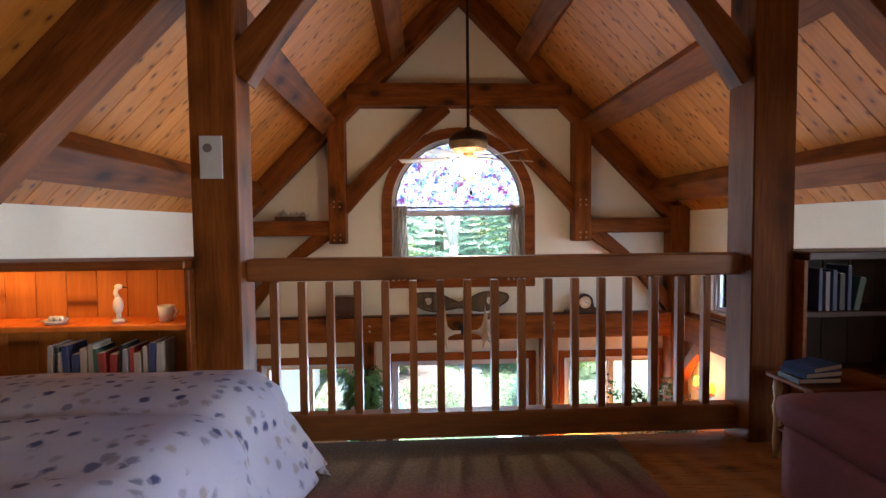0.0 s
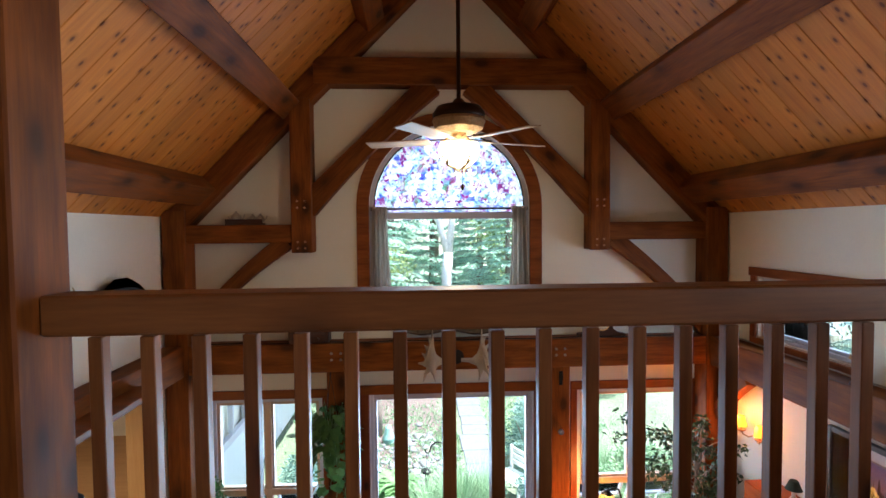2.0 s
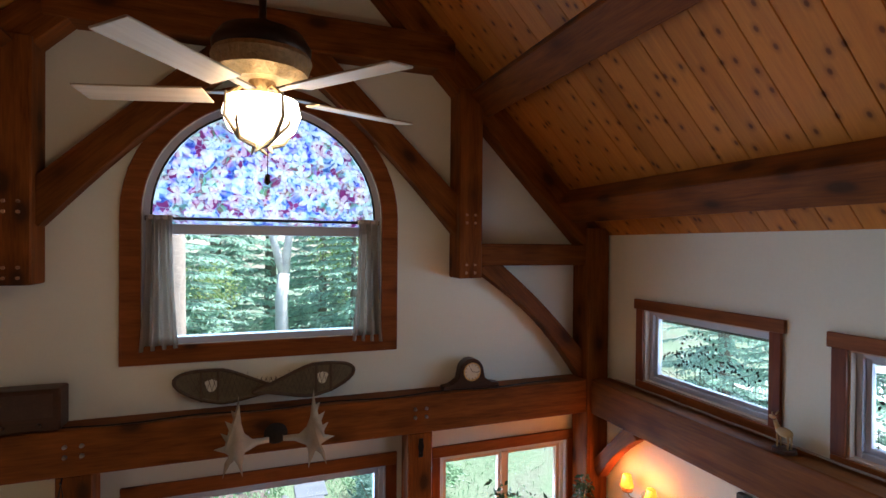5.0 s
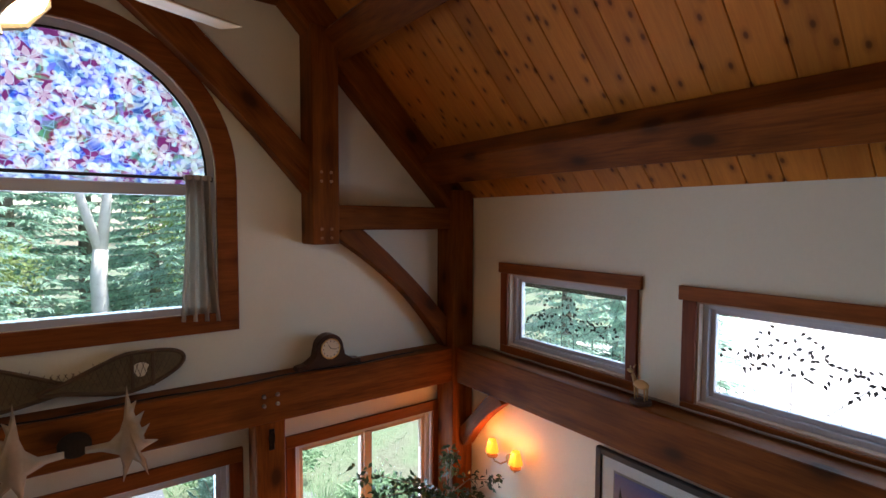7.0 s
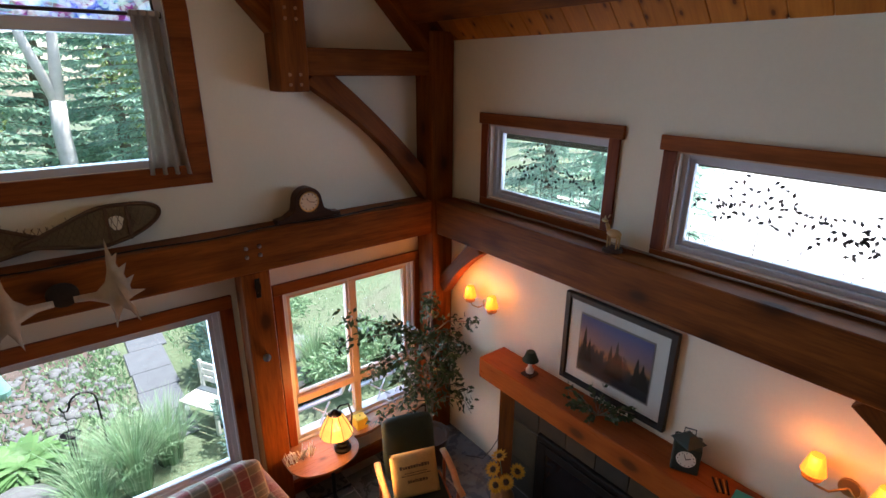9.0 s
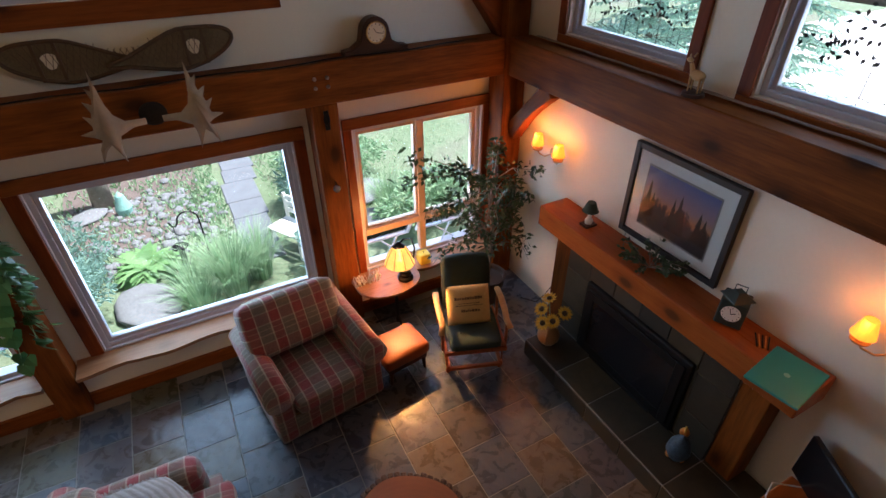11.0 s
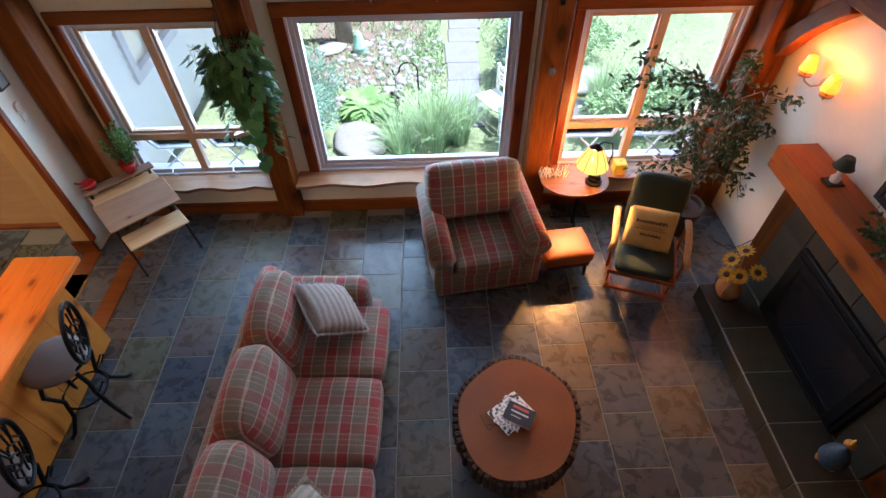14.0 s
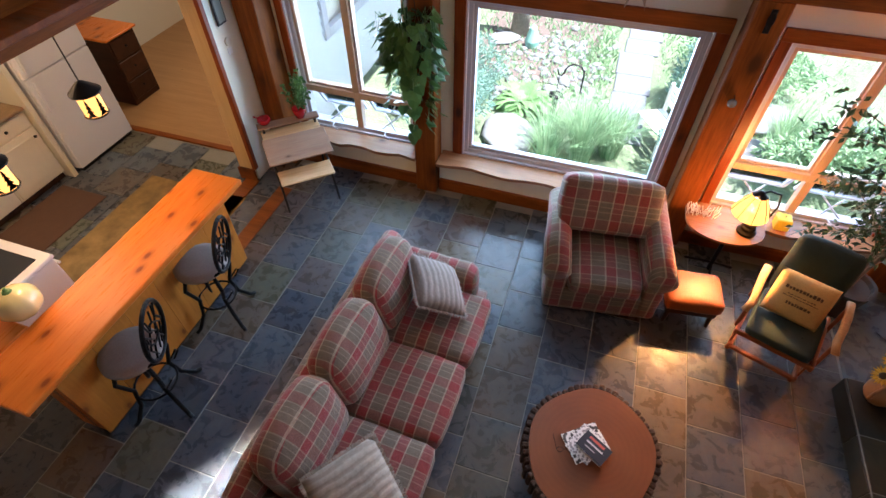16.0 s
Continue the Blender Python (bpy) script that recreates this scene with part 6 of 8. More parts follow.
CG = plain("dark_green_metal", (0.03, 0.045, 0.04), 0.5, 0.4)
part("case", box((-0.09, -0.1, 0), (0.09, 0.1, 0.24), 0.01), CG, t)
part("roof", lathe([(0.13, 0.24), (0.12, 0.25), (0.04, 0.3), (0.0, 0.3)], 4), CG, t)
part("handle", tube([(0, -0.04, 0.29), (0, -0.04, 0.35), (0, 0.04, 0.35), (0, 0.04, 0.29)], 0.005, 6), CG, t)
dial = part("dial", cyl((-0.089, 0, 0.13), (-0.096, 0, 0.13), 0.07, n=28), plain("white_dial", (0.8, 0.8, 0.76), 0.4), t)
for a, l in ((20, 0.05), (-60, 0.035)):
    part("pointer", tube([(-0.098, 0, 0.13), (-0.098, l * math.sin(radians(a)), 0.13 + l * math.cos(radians(a)))], 0.003, 4), IRON, dial)
for k in range(12):
    a = k * math.pi / 6
    part("mark", cyl((-0.096, 0.058 * math.sin(a), 0.13 + 0.058 * math.cos(a)), (-0.0975, 0.058 * math.sin(a), 0.13 + 0.058 * math.cos(a)), 0.004, n=6), IRON, dial)
t = thing("laptop", "closed turquoise laptop lid on the end of the mantel", "laptop", (2.86, -3.32, MT), 8)
part("body", box((-0.2, -0.15, 0), (0.2, 0.15, 0.018), 0.008, 2), plain("turquoise_shell", (0.02, 0.27, 0.27), 0.35), t)
part("emblem", cyl((0, 0, 0.018), (0, 0, 0.0185), 0.018, n=12), plain("pale_turquoise", (0.25, 0.5, 0.5), 0.4), t)
t = thing("pens", "small bundle of red and dark pens on the mantel", "pens", (3.0, -3.08, MT), 30)
for k in range(5):
    part("pen", tube([(-0.06, -0.03 + 0.015 * k, 0.006), (0.06, -0.03 + 0.02 * k, 0.008)], 0.005, 6), (IRON, bpy.data.materials["orange_glaze"])[k % 2], t)

# framed print
def print_material():
    m, nt, b = material("sunset_print")
    v = coords(nt)
    sep = nt.nodes.new("ShaderNodeSeparateXYZ")
    nt.links.new(v, sep.inputs[0])
    mr = nt.nodes.new("ShaderNodeMapRange")
    mr.inputs[1].default_value, mr.inputs[2].default_value = -0.25, 0.25
    nt.links.new(sep.outputs[2], mr.inputs[0])
    sky_col = ramp(nt, mr.outputs[0], [(0.0, (0.04, 0.045, 0.1)), (0.2, (0.3, 0.16, 0.1)), (0.32, (0.1, 0.09, 0.14)), (0.42, (0.55, 0.25, 0.08)), (0.6, (0.34, 0.24, 0.26)), (1.0, (0.09, 0.12, 0.34))])
    n = node(nt, "ShaderNodeTexNoise", Vector=coords(nt, (9, 9, 3)), Scale=1.0, Detail=8.0, Roughness=0.7)
    dark = nt.nodes.new("ShaderNodeMath")
    dark.operation = "SUBTRACT"
    nt.links.new(n.outputs[0], dark.inputs[0])
    nt.links.new(mr.outputs[0], dark.inputs[1])
    mask = ramp(nt, dark.outputs[0], [(0.0, (0, 0, 0)), (0.06, (1, 1, 1))])
    setcol(nt, b, mix(nt, mask, sky_col, (0.03, 0.025, 0.03)), 0.3)
    return m


t = thing("framed_picture", "large framed sunset landscape print with a white mat", "picture", (3.1, -2.165, 1.8))
W2, H2 = 0.455, 0.38
bm = bmesh.new()
for lo, hi in (((-0.01, -W2, -H2), (0.035, -W2 + 0.045, H2)), ((-0.01, W2 - 0.045, -H2), (0.035, W2, H2)), ((-0.01, -W2 + 0.045, H2 - 0.045), (0.035, W2 - 0.045, H2)), ((-0.01, -W2 + 0.045, -H2), (0.035, W2 - 0.045, -H2 + 0.045))):
    add_box(bm, lo, hi, 0.004)
part("frame", bm, plain("black_frame", (0.01, 0.01, 0.011), 0.55), t)
part("mat", box((0.012, -W2 + 0.045, -H2 + 0.045), (0.02, W2 - 0.045, H2 - 0.045)), plain("white_mat", (0.78, 0.78, 0.75), 0.5), t)
part("inner_line", box((0.009, -0.31, -0.25), (0.0118, 0.31, 0.25)), plain("grey_line", (0.3, 0.28, 0.27), 0.6), t)
part("print", box((0.006, -0.3, -0.235), (0.0088, 0.3, 0.235)), print_material(), t)
r = random.Random(12)
for y0, h, w in ((0.25, 0.3, 0.05), (0.205, 0.2, 0.04), (0.02, 0.26, 0.05), (-0.03, 0.31, 0.055), (-0.07, 0.2, 0.045), (-0.2, 0.24, 0.05), (-0.245, 0.18, 0.045), (-0.27, 0.14, 0.04)):
    bm = bmesh.new()
    z0 = -0.14 + r.uniform(-0.03, 0.02)
    for k in range(7):
        za, zb, ww = z0 + h * k / 8, z0 + h * (k + 2) / 8, w * (1 - k / 8) * r.uniform(0.8, 1.1)
        bm.faces.new([bm.verts.new((0.0055 - 0.0001 * k, y, z)) for y, z in ((y0 - ww, za), (y0, zb), (y0 + ww, za))])
    part("painted_tree", bm, GAP, t, kind="stuff")
part("glass", box((0.001, -W2 + 0.045, -H2 + 0.045), (0.003, W2 - 0.045, H2 - 0.045)), GLASS, t)


def sconce(loc, label="gold wall sconce with two glowing orange shades"):
    t = thing("wall_sconce", label, "wall lamp", loc, group="wall sconces")
    GOLD = bpy.data.materials.get("old_gold") or plain("old_gold", (0.5, 0.32, 0.14), 0.4, 0.8)
    part("backplate", cyl((0.0, 0, 0), (-0.02, 0, 0), 0.05, n=20), GOLD, t)
    for s in (-1, 1):
        part("arm", tube([(-0.02, 0, 0), (-0.06, s * 0.07, -0.05), (-0.08, s * 0.13, -0.04), (-0.09, s * 0.15, 0.0)], 0.007, 7), GOLD, t)
        part("drip_pan", lathe([(0.0, -0.005), (0.045, 0.0), (0.05, 0.012), (0.0, 0.006)], c=(-0.09, s * 0.15, 0)), GOLD, t)
        part("candle", cyl((-0.09, s * 0.15, 0.005), (-0.09, s * 0.15, 0.06), 0.012), plain("amber_stub", (0.35, 0.12, 0.04), 0.5), t)
        part("shade", lathe([(0.062, 0.045), (0.06, 0.05), (0.036, 0.15), (0.034, 0.152)], 20, (-0.09, s * 0.15, 0)), ORANGE, t)
        part("bulb", ball((-0.09, s * 0.15, 0.11), 0.02, (1, 1, 1.4)), BULB, t)
    return t


sconce((3.14, -0.78, 1.70))
lamp("lamp_sconce", "POINT", 3.9, (1.0, 0.3, 0.06), pose(3.0, -0.63, 1.84), radius=0.04)
lamp("lamp_sconce", "POINT", 3.9, (1.0, 0.3, 0.06), pose(3.0, -0.93, 1.84), radius=0.04)
sconce((3.14, -3.62, 1.70))
lamp("lamp_sconce", "POINT", 2.6, (1.0, 0.3, 0.06), pose(3.0, -3.47, 1.84), radius=0.04)
lamp("lamp_sconce", "POINT", 2.2, (1.0, 0.3, 0.06), pose(3.0, -3.77, 1.84), radius=0.04)

# knee braces under the side beam
for y0, y1 in ((-0.26, -0.78), (-4.15, -3.6)):
    b = thing("knee_brace", "reddish stained knee brace between post and side beam", "timber brace", (0, 0, 0))
    brace("strut", (3.03, y0, 1.75), (3.03, y1, 2.3), 0.16, 0.12, 0.04, b)

# fig tree in the corner
t = thing("fig_tree", "leafy indoor fig tree in the corner behind the glider", "indoor plant", (2.62, -0.55, 0))
part("pot", lathe([(0.0, 0), (0.14, 0), (0.19, 0.3), (0.2, 0.32), (0.17, 0.32), (0.16, 0.28), (0.0, 0.27)]), plain("dark_pot", (0.05, 0.035, 0.03), 0.5), t)
r = random.Random(21)
stems = bmesh.new()
pl = []
add_tube(stems, [(0, 0, 0.27), (0.04, 0, 0.8), (-0.02, 0.02, 1.3)], 0.022, 6, 0.012)
add_tube(stems, [(0.03, 0.02, 0.27), (-0.03, 0.05, 0.9), (0.06, 0.0, 1.5)], 0.018, 6, 0.01)
limbs = []
for k in range(30):
    z0 = r.uniform(0.6, 1.5)
    a = r.uniform(0, 6.283)
    L = r.uniform(0.3, 0.6)
    e = Vector((L * math.cos(a) * 1.0, L * math.sin(a) * 0.6 + 0.0, z0 + r.uniform(-0.05, 0.4)))
    limbs.append((Vector((0, 0, z0)), e))
limbs += [(Vector((0, 0, 1.3)), Vector((-0.68, 0.12, 1.78))), (Vector((0, 0, 1.3)), Vector((-0.55, 0.15, 1.6))), (Vector((-0.1, 0, 1.4)), Vector((-0.8, 0.1, 1.6)))]
for p0, e in limbs:
    e.x = min(e.x, 0.44)
    e.y = min(e.y, 0.26)
    mid = (p0 + e) / 2 + Vector((0, 0, 0.08))
    add_tube(stems, [p0, mid, e, e + (e - mid) * 0.35 + Vector((0, 0, -0.12))], 0.007, 4, 0.002)
    for q in range(44):
        f = r.uniform(0.35, 1.2)
        p = p0.lerp(e, f) + Vector((0, 0, 0.08 * math.sin(min(f, 1) * 3.14) - 0.1 * max(0, f - 0.8))) + rvec(r) * 0.06
        d = (rvec(r) + Vector((0, 0, -0.7)) + (e - p0).normalized() * 0.3).normalized()
        if p.x > 0.48 or p.y > 0.3:
            continue
        pl.append((p, d, d.cross(Vector((r.uniform(-1, 1), r.uniform(-1, 1), 0.3))).normalized(), r.uniform(0.05, 0.085), 0.017))
part("trunk", stems, BARK, t)
ob = new("leaves", cards("leaves", pl, FICUS))
ob.parent = t

# hanging pothos
t = thing("hanging_plant", "trailing pothos in a hanging basket by the timber post", "indoor plant", (-1.36, -0.38, 1.72))
part("pot", lathe([(0.0, -0.1), (0.08, -0.1), (0.12, 0.0), (0.12, 0.02), (0.0, 0.0)]), plain("dark_basket", (0.06, 0.04, 0.025), 0.8), t)
cords = bmesh.new()
for k in range(3):
    add_tube(cords, [(0.11 * math.cos(2.09 * k), 0.11 * math.sin(2.09 * k), 0.02), (0, 0.1, 0.57)], 0.003, 4)
part("cord", cords, IRON, t)
part("hook", tube([(0, 0.12, 0.6), (0, 0.1, 0.56), (0, 0.08, 0.58)], 0.006, 5), IRON, t)
r = random.Random(14)
verts, faces = [], []
vines = bmesh.new()


def heart_leaf(p, d, s, size):
    i = len(verts)
    n = d.cross(s)
    for u, w in ((0.0, 0.0), (-0.12, 0.3), (0.2, 0.5), (0.6, 0.3), (1.0, 0.0), (0.6, -0.3), (0.2, -0.5), (-0.12, -0.3)):
        verts.append(tuple(p + d * size * u + s * size * w + n * size * 0.18 * abs(w)))
    faces.append(tuple(range(i, i + 8)))


for k in range(46):
    a = r.uniform(0, 6.283)
    L = r.uniform(0.1, 0.5) if k > 9 else r.uniform(0.55, 0.85)
    rad = r.uniform(0.14, 0.26)
    pts = [Vector((0.05 * math.cos(a), 0.05 * math.sin(a), 0.03)), Vector((rad * math.cos(a), 0.7 * rad * math.sin(a), r.uniform(0.05, 0.3)))]
    for j in range(1, 5):
        pts.append(pts[1] + Vector((0.04 * math.sin(j + k), 0.03 * math.cos(j * 2 + k), -L * j / 4 - 0.1)))
    for p in pts:
        p.y = min(p.y, 0.13)
    add_tube(vines, pts, 0.003, 4)
    for q in range(int(4 + L * 15)):
        f = r.uniform(0.15, 1) * (len(pts) - 1.001)
        j = int(f)
        p = pts[j].lerp(pts[j + 1], f - j) + rvec(r) * 0.035
        d = (Vector((math.cos(a), math.sin(a) - 0.3, -0.9)) + rvec(r) * 0.6).normalized()
        heart_leaf(p, d, d.cross(Vector((math.cos(a), math.sin(a), 0.4))).normalized(), r.uniform(0.07, 0.125))
part("vines", vines, GRASS, t)
ob = new("leaves", raw_mesh("leaves", verts, faces, IVY))
ob.parent = t

# old school desk by the left window
t = thing("school_desk", "old wooden school desk with iron legs and a folding seat", "desk", (-2.72, -0.62, 0), 60)
t.matrix_world = pose(-2.72, -0.4, 0, 0, 0, 42)
part("desktop", box((-0.32, -0.36, 0.62), (0.32, 0.0, 0.64), 0.005, m=Matrix.Translation((0, 0.02, 0.0)) @ Matrix.Rotation(radians(12), 4, "X")), ROSEOAK, t, "worn brown sloping lid")
part("shelf", box((-0.32, 0.05, 0.63), (0.32, 0.16, 0.65), 0.004), ROSEOAK, t)
part("seat", box((-0.27, -0.64, 0.4), (0.27, -0.4, 0.42), 0.01), OAK, t, "pale folding seat board")
part("box", box((-0.3, -0.1, 0.5), (0.3, 0.12, 0.58), 0.005), OAK, t)
for s in (-1, 1):
    part("leg", tube([(s * 0.27, 0.1, 0.0), (s * 0.27, 0.02, 0.3), (s * 0.27, 0.08, 0.62)], 0.014, 6), IRON, t)
    part("leg", tube([(s * 0.27, 0.02, 0.3), (s * 0.27, -0.3, 0.36), (s * 0.25, -0.5, 0.4)], 0.012, 6), IRON, t)
    part("leg", tube([(s * 0.27, -0.3, 0.36), (s * 0.27, -0.42, 0.15), (s * 0.27, -0.58, 0.01)], 0.012, 6), IRON, t)
REDGLASS = plain("red_glaze", (0.35, 0.01, 0.015), 0.12, coat=0.5)
t = thing("bowl", "small red glazed bowl on the school desk", "bowl", (-2.98, -0.46, 0.651))
part("body", lathe([(0.0, 0), (0.04, 0), (0.07, 0.04), (0.06, 0.07), (0.055, 0.065), (0.06, 0.04), (0.0, 0.012)]), REDGLASS, t, smooth=True)
part("handle", tube([(-0.06, 0, 0.05), (-0.12, 0, 0.06)], 0.009, 6), REDGLASS, t)
t = thing("potted_plant", "small leafy plant in a red pot on the school desk", "indoor plant", (-2.7, -0.22, 0.651))
part("pot", lathe([(0.0, 0), (0.05, 0), (0.07, 0.1), (0.065, 0.1), (0.0, 0.08)]), REDGLASS, t, smooth=True)
r = random.Random(31)
pl, stems = [], bmesh.new()
for k in range(14):
    a, h = r.uniform(0, 6.28), r.uniform(0.2, 0.42)
    e = Vector((0.12 * math.cos(a), 0.1 * math.sin(a), 0.08 + h))
    add_tube(stems, [(0, 0, 0.08), e * 0.5 + Vector((0, 0, 0.06)), e], 0.003, 4)
    for q in range(22):
        d = (rvec(r) + Vector((0, 0, 0.3))).normalized()
        pl.append((e * r.uniform(0.4, 1.05) + rvec(r) * 0.03, d, d.orthogonal().normalized(), 0.045, 0.014))
part("stems", stems, GRASS, t)
ob = new("leaves", cards("leaves", pl, IVY))
ob.parent = t

# ---- kitchen ----
KY0, KY1 = -5.2, 3.2
structure("floor", box((-6.6, -5.3, -0.4), (X0 - 0.16, -0.22, -0.012)), GROUT, "grout bed under the kitchen slate")
structure("floor", box((-6.6, -0.22, -0.4), (X0 - 0.36, 4.0, 0.0)), wood("hall_boards", (0.38, 0.2, 0.08), (0.5, 0.29, 0.13), knots=0.1, rough=0.35, along="X"), "pale wooden floor of the hall beyond the kitchen")
structure("threshold", box((-6.6, -0.29, -0.012), (X0 - 0.16, -0.219, 0.012), 0.004), TRIM, "reddish wooden threshold between slate and boards")
structure("wall_kitchen_west", box((-6.7, -5.3, -0.4), (-6.6, 4.0, 2.6)), PLASTER, "cream plastered far wall of the kitchen")
structure("wall_kitchen_south", box((-6.6, -5.4, -0.4), (X0 - 0.16, -5.3, 2.6)), PLASTER, "cream plastered kitchen wall")
structure("wall_hall_north", box((-6.6, 4.0, -0.4), (-3.5, 4.1, 2.6)), PLASTER, "cream plastered hall wall")
structure("wall_hall_east", box((X0 - 0.36, 0.2, -0.4), (X0 - 0.28, 4.0, 2.6)), PLASTER, "cream plastered hall side wall")
structure("ceiling_kitchen", box((-6.7, -5.4, 2.5), (X0 - 0.16, 4.1, 2.6)), PLASTER, "plain kitchen ceiling")
structure("floor", box((X0 - 0.36, -0.62, -0.4), (X0 - 0.16, 0.2, -0.012)), GROUT, "grout bed at the wall end")
structure("door_casing", box((X0 - 0.2, -0.64, 0), (X0 - 0.03, -0.622, 2.38), 0.003), CREAMPINE, "pale pine casing on the end of the wall")
structure("baseboard", box((X0 - 0.21, -0.67, 0.0), (X0 - 0.0, -0.641, 0.15), 0.004), TRIM, "reddish base block under the pale casing")
structure("trim", box((X0 - 0.029, -0.65, 0.151), (X0 + 0.02, -0.6, 2.38), 0.004), wood_z, "reddish upright trim board")
structure("beam_kitchen", box((X0 - 0.18, -4.3, 2.26), (X0 + 0.05, -0.62, 2.4), 0.006), TRIM, "reddish header board over the kitchen opening")
# sill below the wall end and opening
structure("threshold", box((X0 - 0.14, -1.62, 0.0), (X0 + 0.02, -0.66, 0.01)), TRIM, "reddish threshold strip at the kitchen")

bar = thing("bar_counter", "long orange pine breakfast bar with a thick knotty top", "counter", (-2.6, 0, 0))
bm = box((-0.24, -3.74, 0.95), (0.22, -1.63, 1.0), 0.012, 2)
part("countertop", bm, BAR, bar)
part("countertop", box((-1.1, -3.74, 0.951), (-0.243, -3.28, 0.999), 0.01), BAR, bar, "short return of the pine top")
body = part("body", box((-0.2, -3.5, 0.08), (0.02, -1.72, 0.95)), BAR, bar)
for k in range(6):
    y = -1.73 - k * 0.296
    part("plank", box((0.021, y - 0.2945, 0.06), (0.036, y, 0.945), 0.002), BARPANEL, body)
part("toe_board", box((-0.18, -3.48, 0.0), (0.0, -1.74, 0.08)), DARKWOOD, bar)
structure("trim", box((-2.86, -1.62, 0.0), (-2.7, -0.67, 0.014), 0.004), TRIM, "reddish floor strip between wall end and bar")


def stool(loc, rz):
    t = thing("bar_stool", "black wrought iron bar stool with a round padded seat", "bar stool", loc, rz, "stools at the bar")
    part("seat", lathe([(0.0, 0.64), (0.19, 0.64), (0.205, 0.66), (0.2, 0.69), (0.15, 0.705), (0.0, 0.71)], 28), plain("mauve_grey_seat", (0.28, 0.23, 0.22), 0.8, noise_scale=80, amount=0.15), t, smooth=True)
    ringp = [(0.17 * math.cos(a), 0.17 * math.sin(a), 0.63) for a in [k * math.pi / 10 for k in range(21)]]
    part("seat_ring", tube(ringp, 0.011, 6), IRON, t)
    for k in range(4):
        a = math.pi / 4 + k * math.pi / 2
        c, s = math.cos(a), math.sin(a)
        part("leg", tube([(0.15 * c, 0.15 * s, 0.63), (0.2 * c, 0.2 * s, 0.5), (0.14 * c, 0.14 * s, 0.33), (0.17 * c, 0.17 * s, 0.16), (0.25 * c, 0.25 * s, 0.03), (0.29 * c, 0.29 * s, 0.014)], 0.016, 8), IRON, t)
    part("foot_ring", tube([(0.15 * math.cos(a), 0.15 * math.sin(a), 0.26) for a in [k * math.pi / 10 for k in range(21)]], 0.009, 6), IRON, t)
    bk = part("backrest", tube([(0.185 * math.cos(a), 0.2 + 0.06 * (0.5 + 0.5 * math.sin(a)), 0.87 + 0.23 * math.sin(a)) for a in [k * math.pi / 14 for k in range(29)]], 0.016, 8), IRON, t)
    part("scroll", tube([((0.02 + 0.0055 * k) * math.cos(k * 0.42), 0.225, 0.88 + (0.02 + 0.0055 * k) * math.sin(k * 0.42)) for k in range(17)], 0.008, 6), IRON, bk)
    for q in (-1, 1):
        part("scroll", tube([(q * 0.165, 0.215, 0.8), (q * 0.11, 0.22, 0.9), (q * 0.12, 0.235, 1.0), (q * 0.06, 0.245, 1.07)], 0.008, 6), IRON, bk)
    for x0, x1, x2 in ((-0.05, -0.12, -0.03), (0.05, 0.12, 0.03), (0.0, -0.05, 0.05), (-0.1, -0.02, -0.1), (0.1, 0.03, 0.1)):
        part("scroll", tube([(x0, 0.2, 0.68), (x1, 0.22, 0.82), (x2, 0.235, 0.93), (x2 * 1.5, 0.245, 1.02)], 0.007, 6), IRON, bk)
    for s in (-1, 1):
        part("back_stay", tube([(s * 0.14, 0.1, 0.64), (s * 0.13, 0.19, 0.7), (s * 0.14, 0.21, 0.74)], 0.011, 6), IRON, t)
        part("scroll_foot", tube([(s * 0.1, 0.1, 0.33), (s * 0.16, 0.16, 0.4), (s * 0.12, 0.2, 0.44), (s * 0.08, 0.17, 0.4)], 0.007, 6), IRON, t)
    return t


stool((-2.42, -2.3, 0), -68)
stool((-2.38, -3.12, 0), -62)

MELON = plain("pale_yellow_glaze", (0.72, 0.62, 0.3), 0.25, noise_scale=4, amount=0.12, coat=0.5)
t = thing("ceramic_melon", "pale yellow ribbed ceramic melon jar on the bar", "jar", (-2.93, -3.2, 1.0))
bm = bmesh.new()
bmesh.ops.create_uvsphere(bm, u_segments=32, v_segments=16, radius=0.13)
for v in bm.verts:
    a = math.atan2(v.co.y, v.co.x)
    v.co.x *= 1 + 0.03 * math.cos(8 * a)
    v.co.y *= 1 + 0.03 * math.cos(8 * a)
    v.co.z = v.co.z * 0.85 + 0.108
part("body", bm, MELON, t, smooth=True)
part("stalk", lathe([(0.03, 0.21), (0.025, 0.225), (0.012, 0.23), (0.01, 0.25), (0.0, 0.25)]), HOSTA, t)


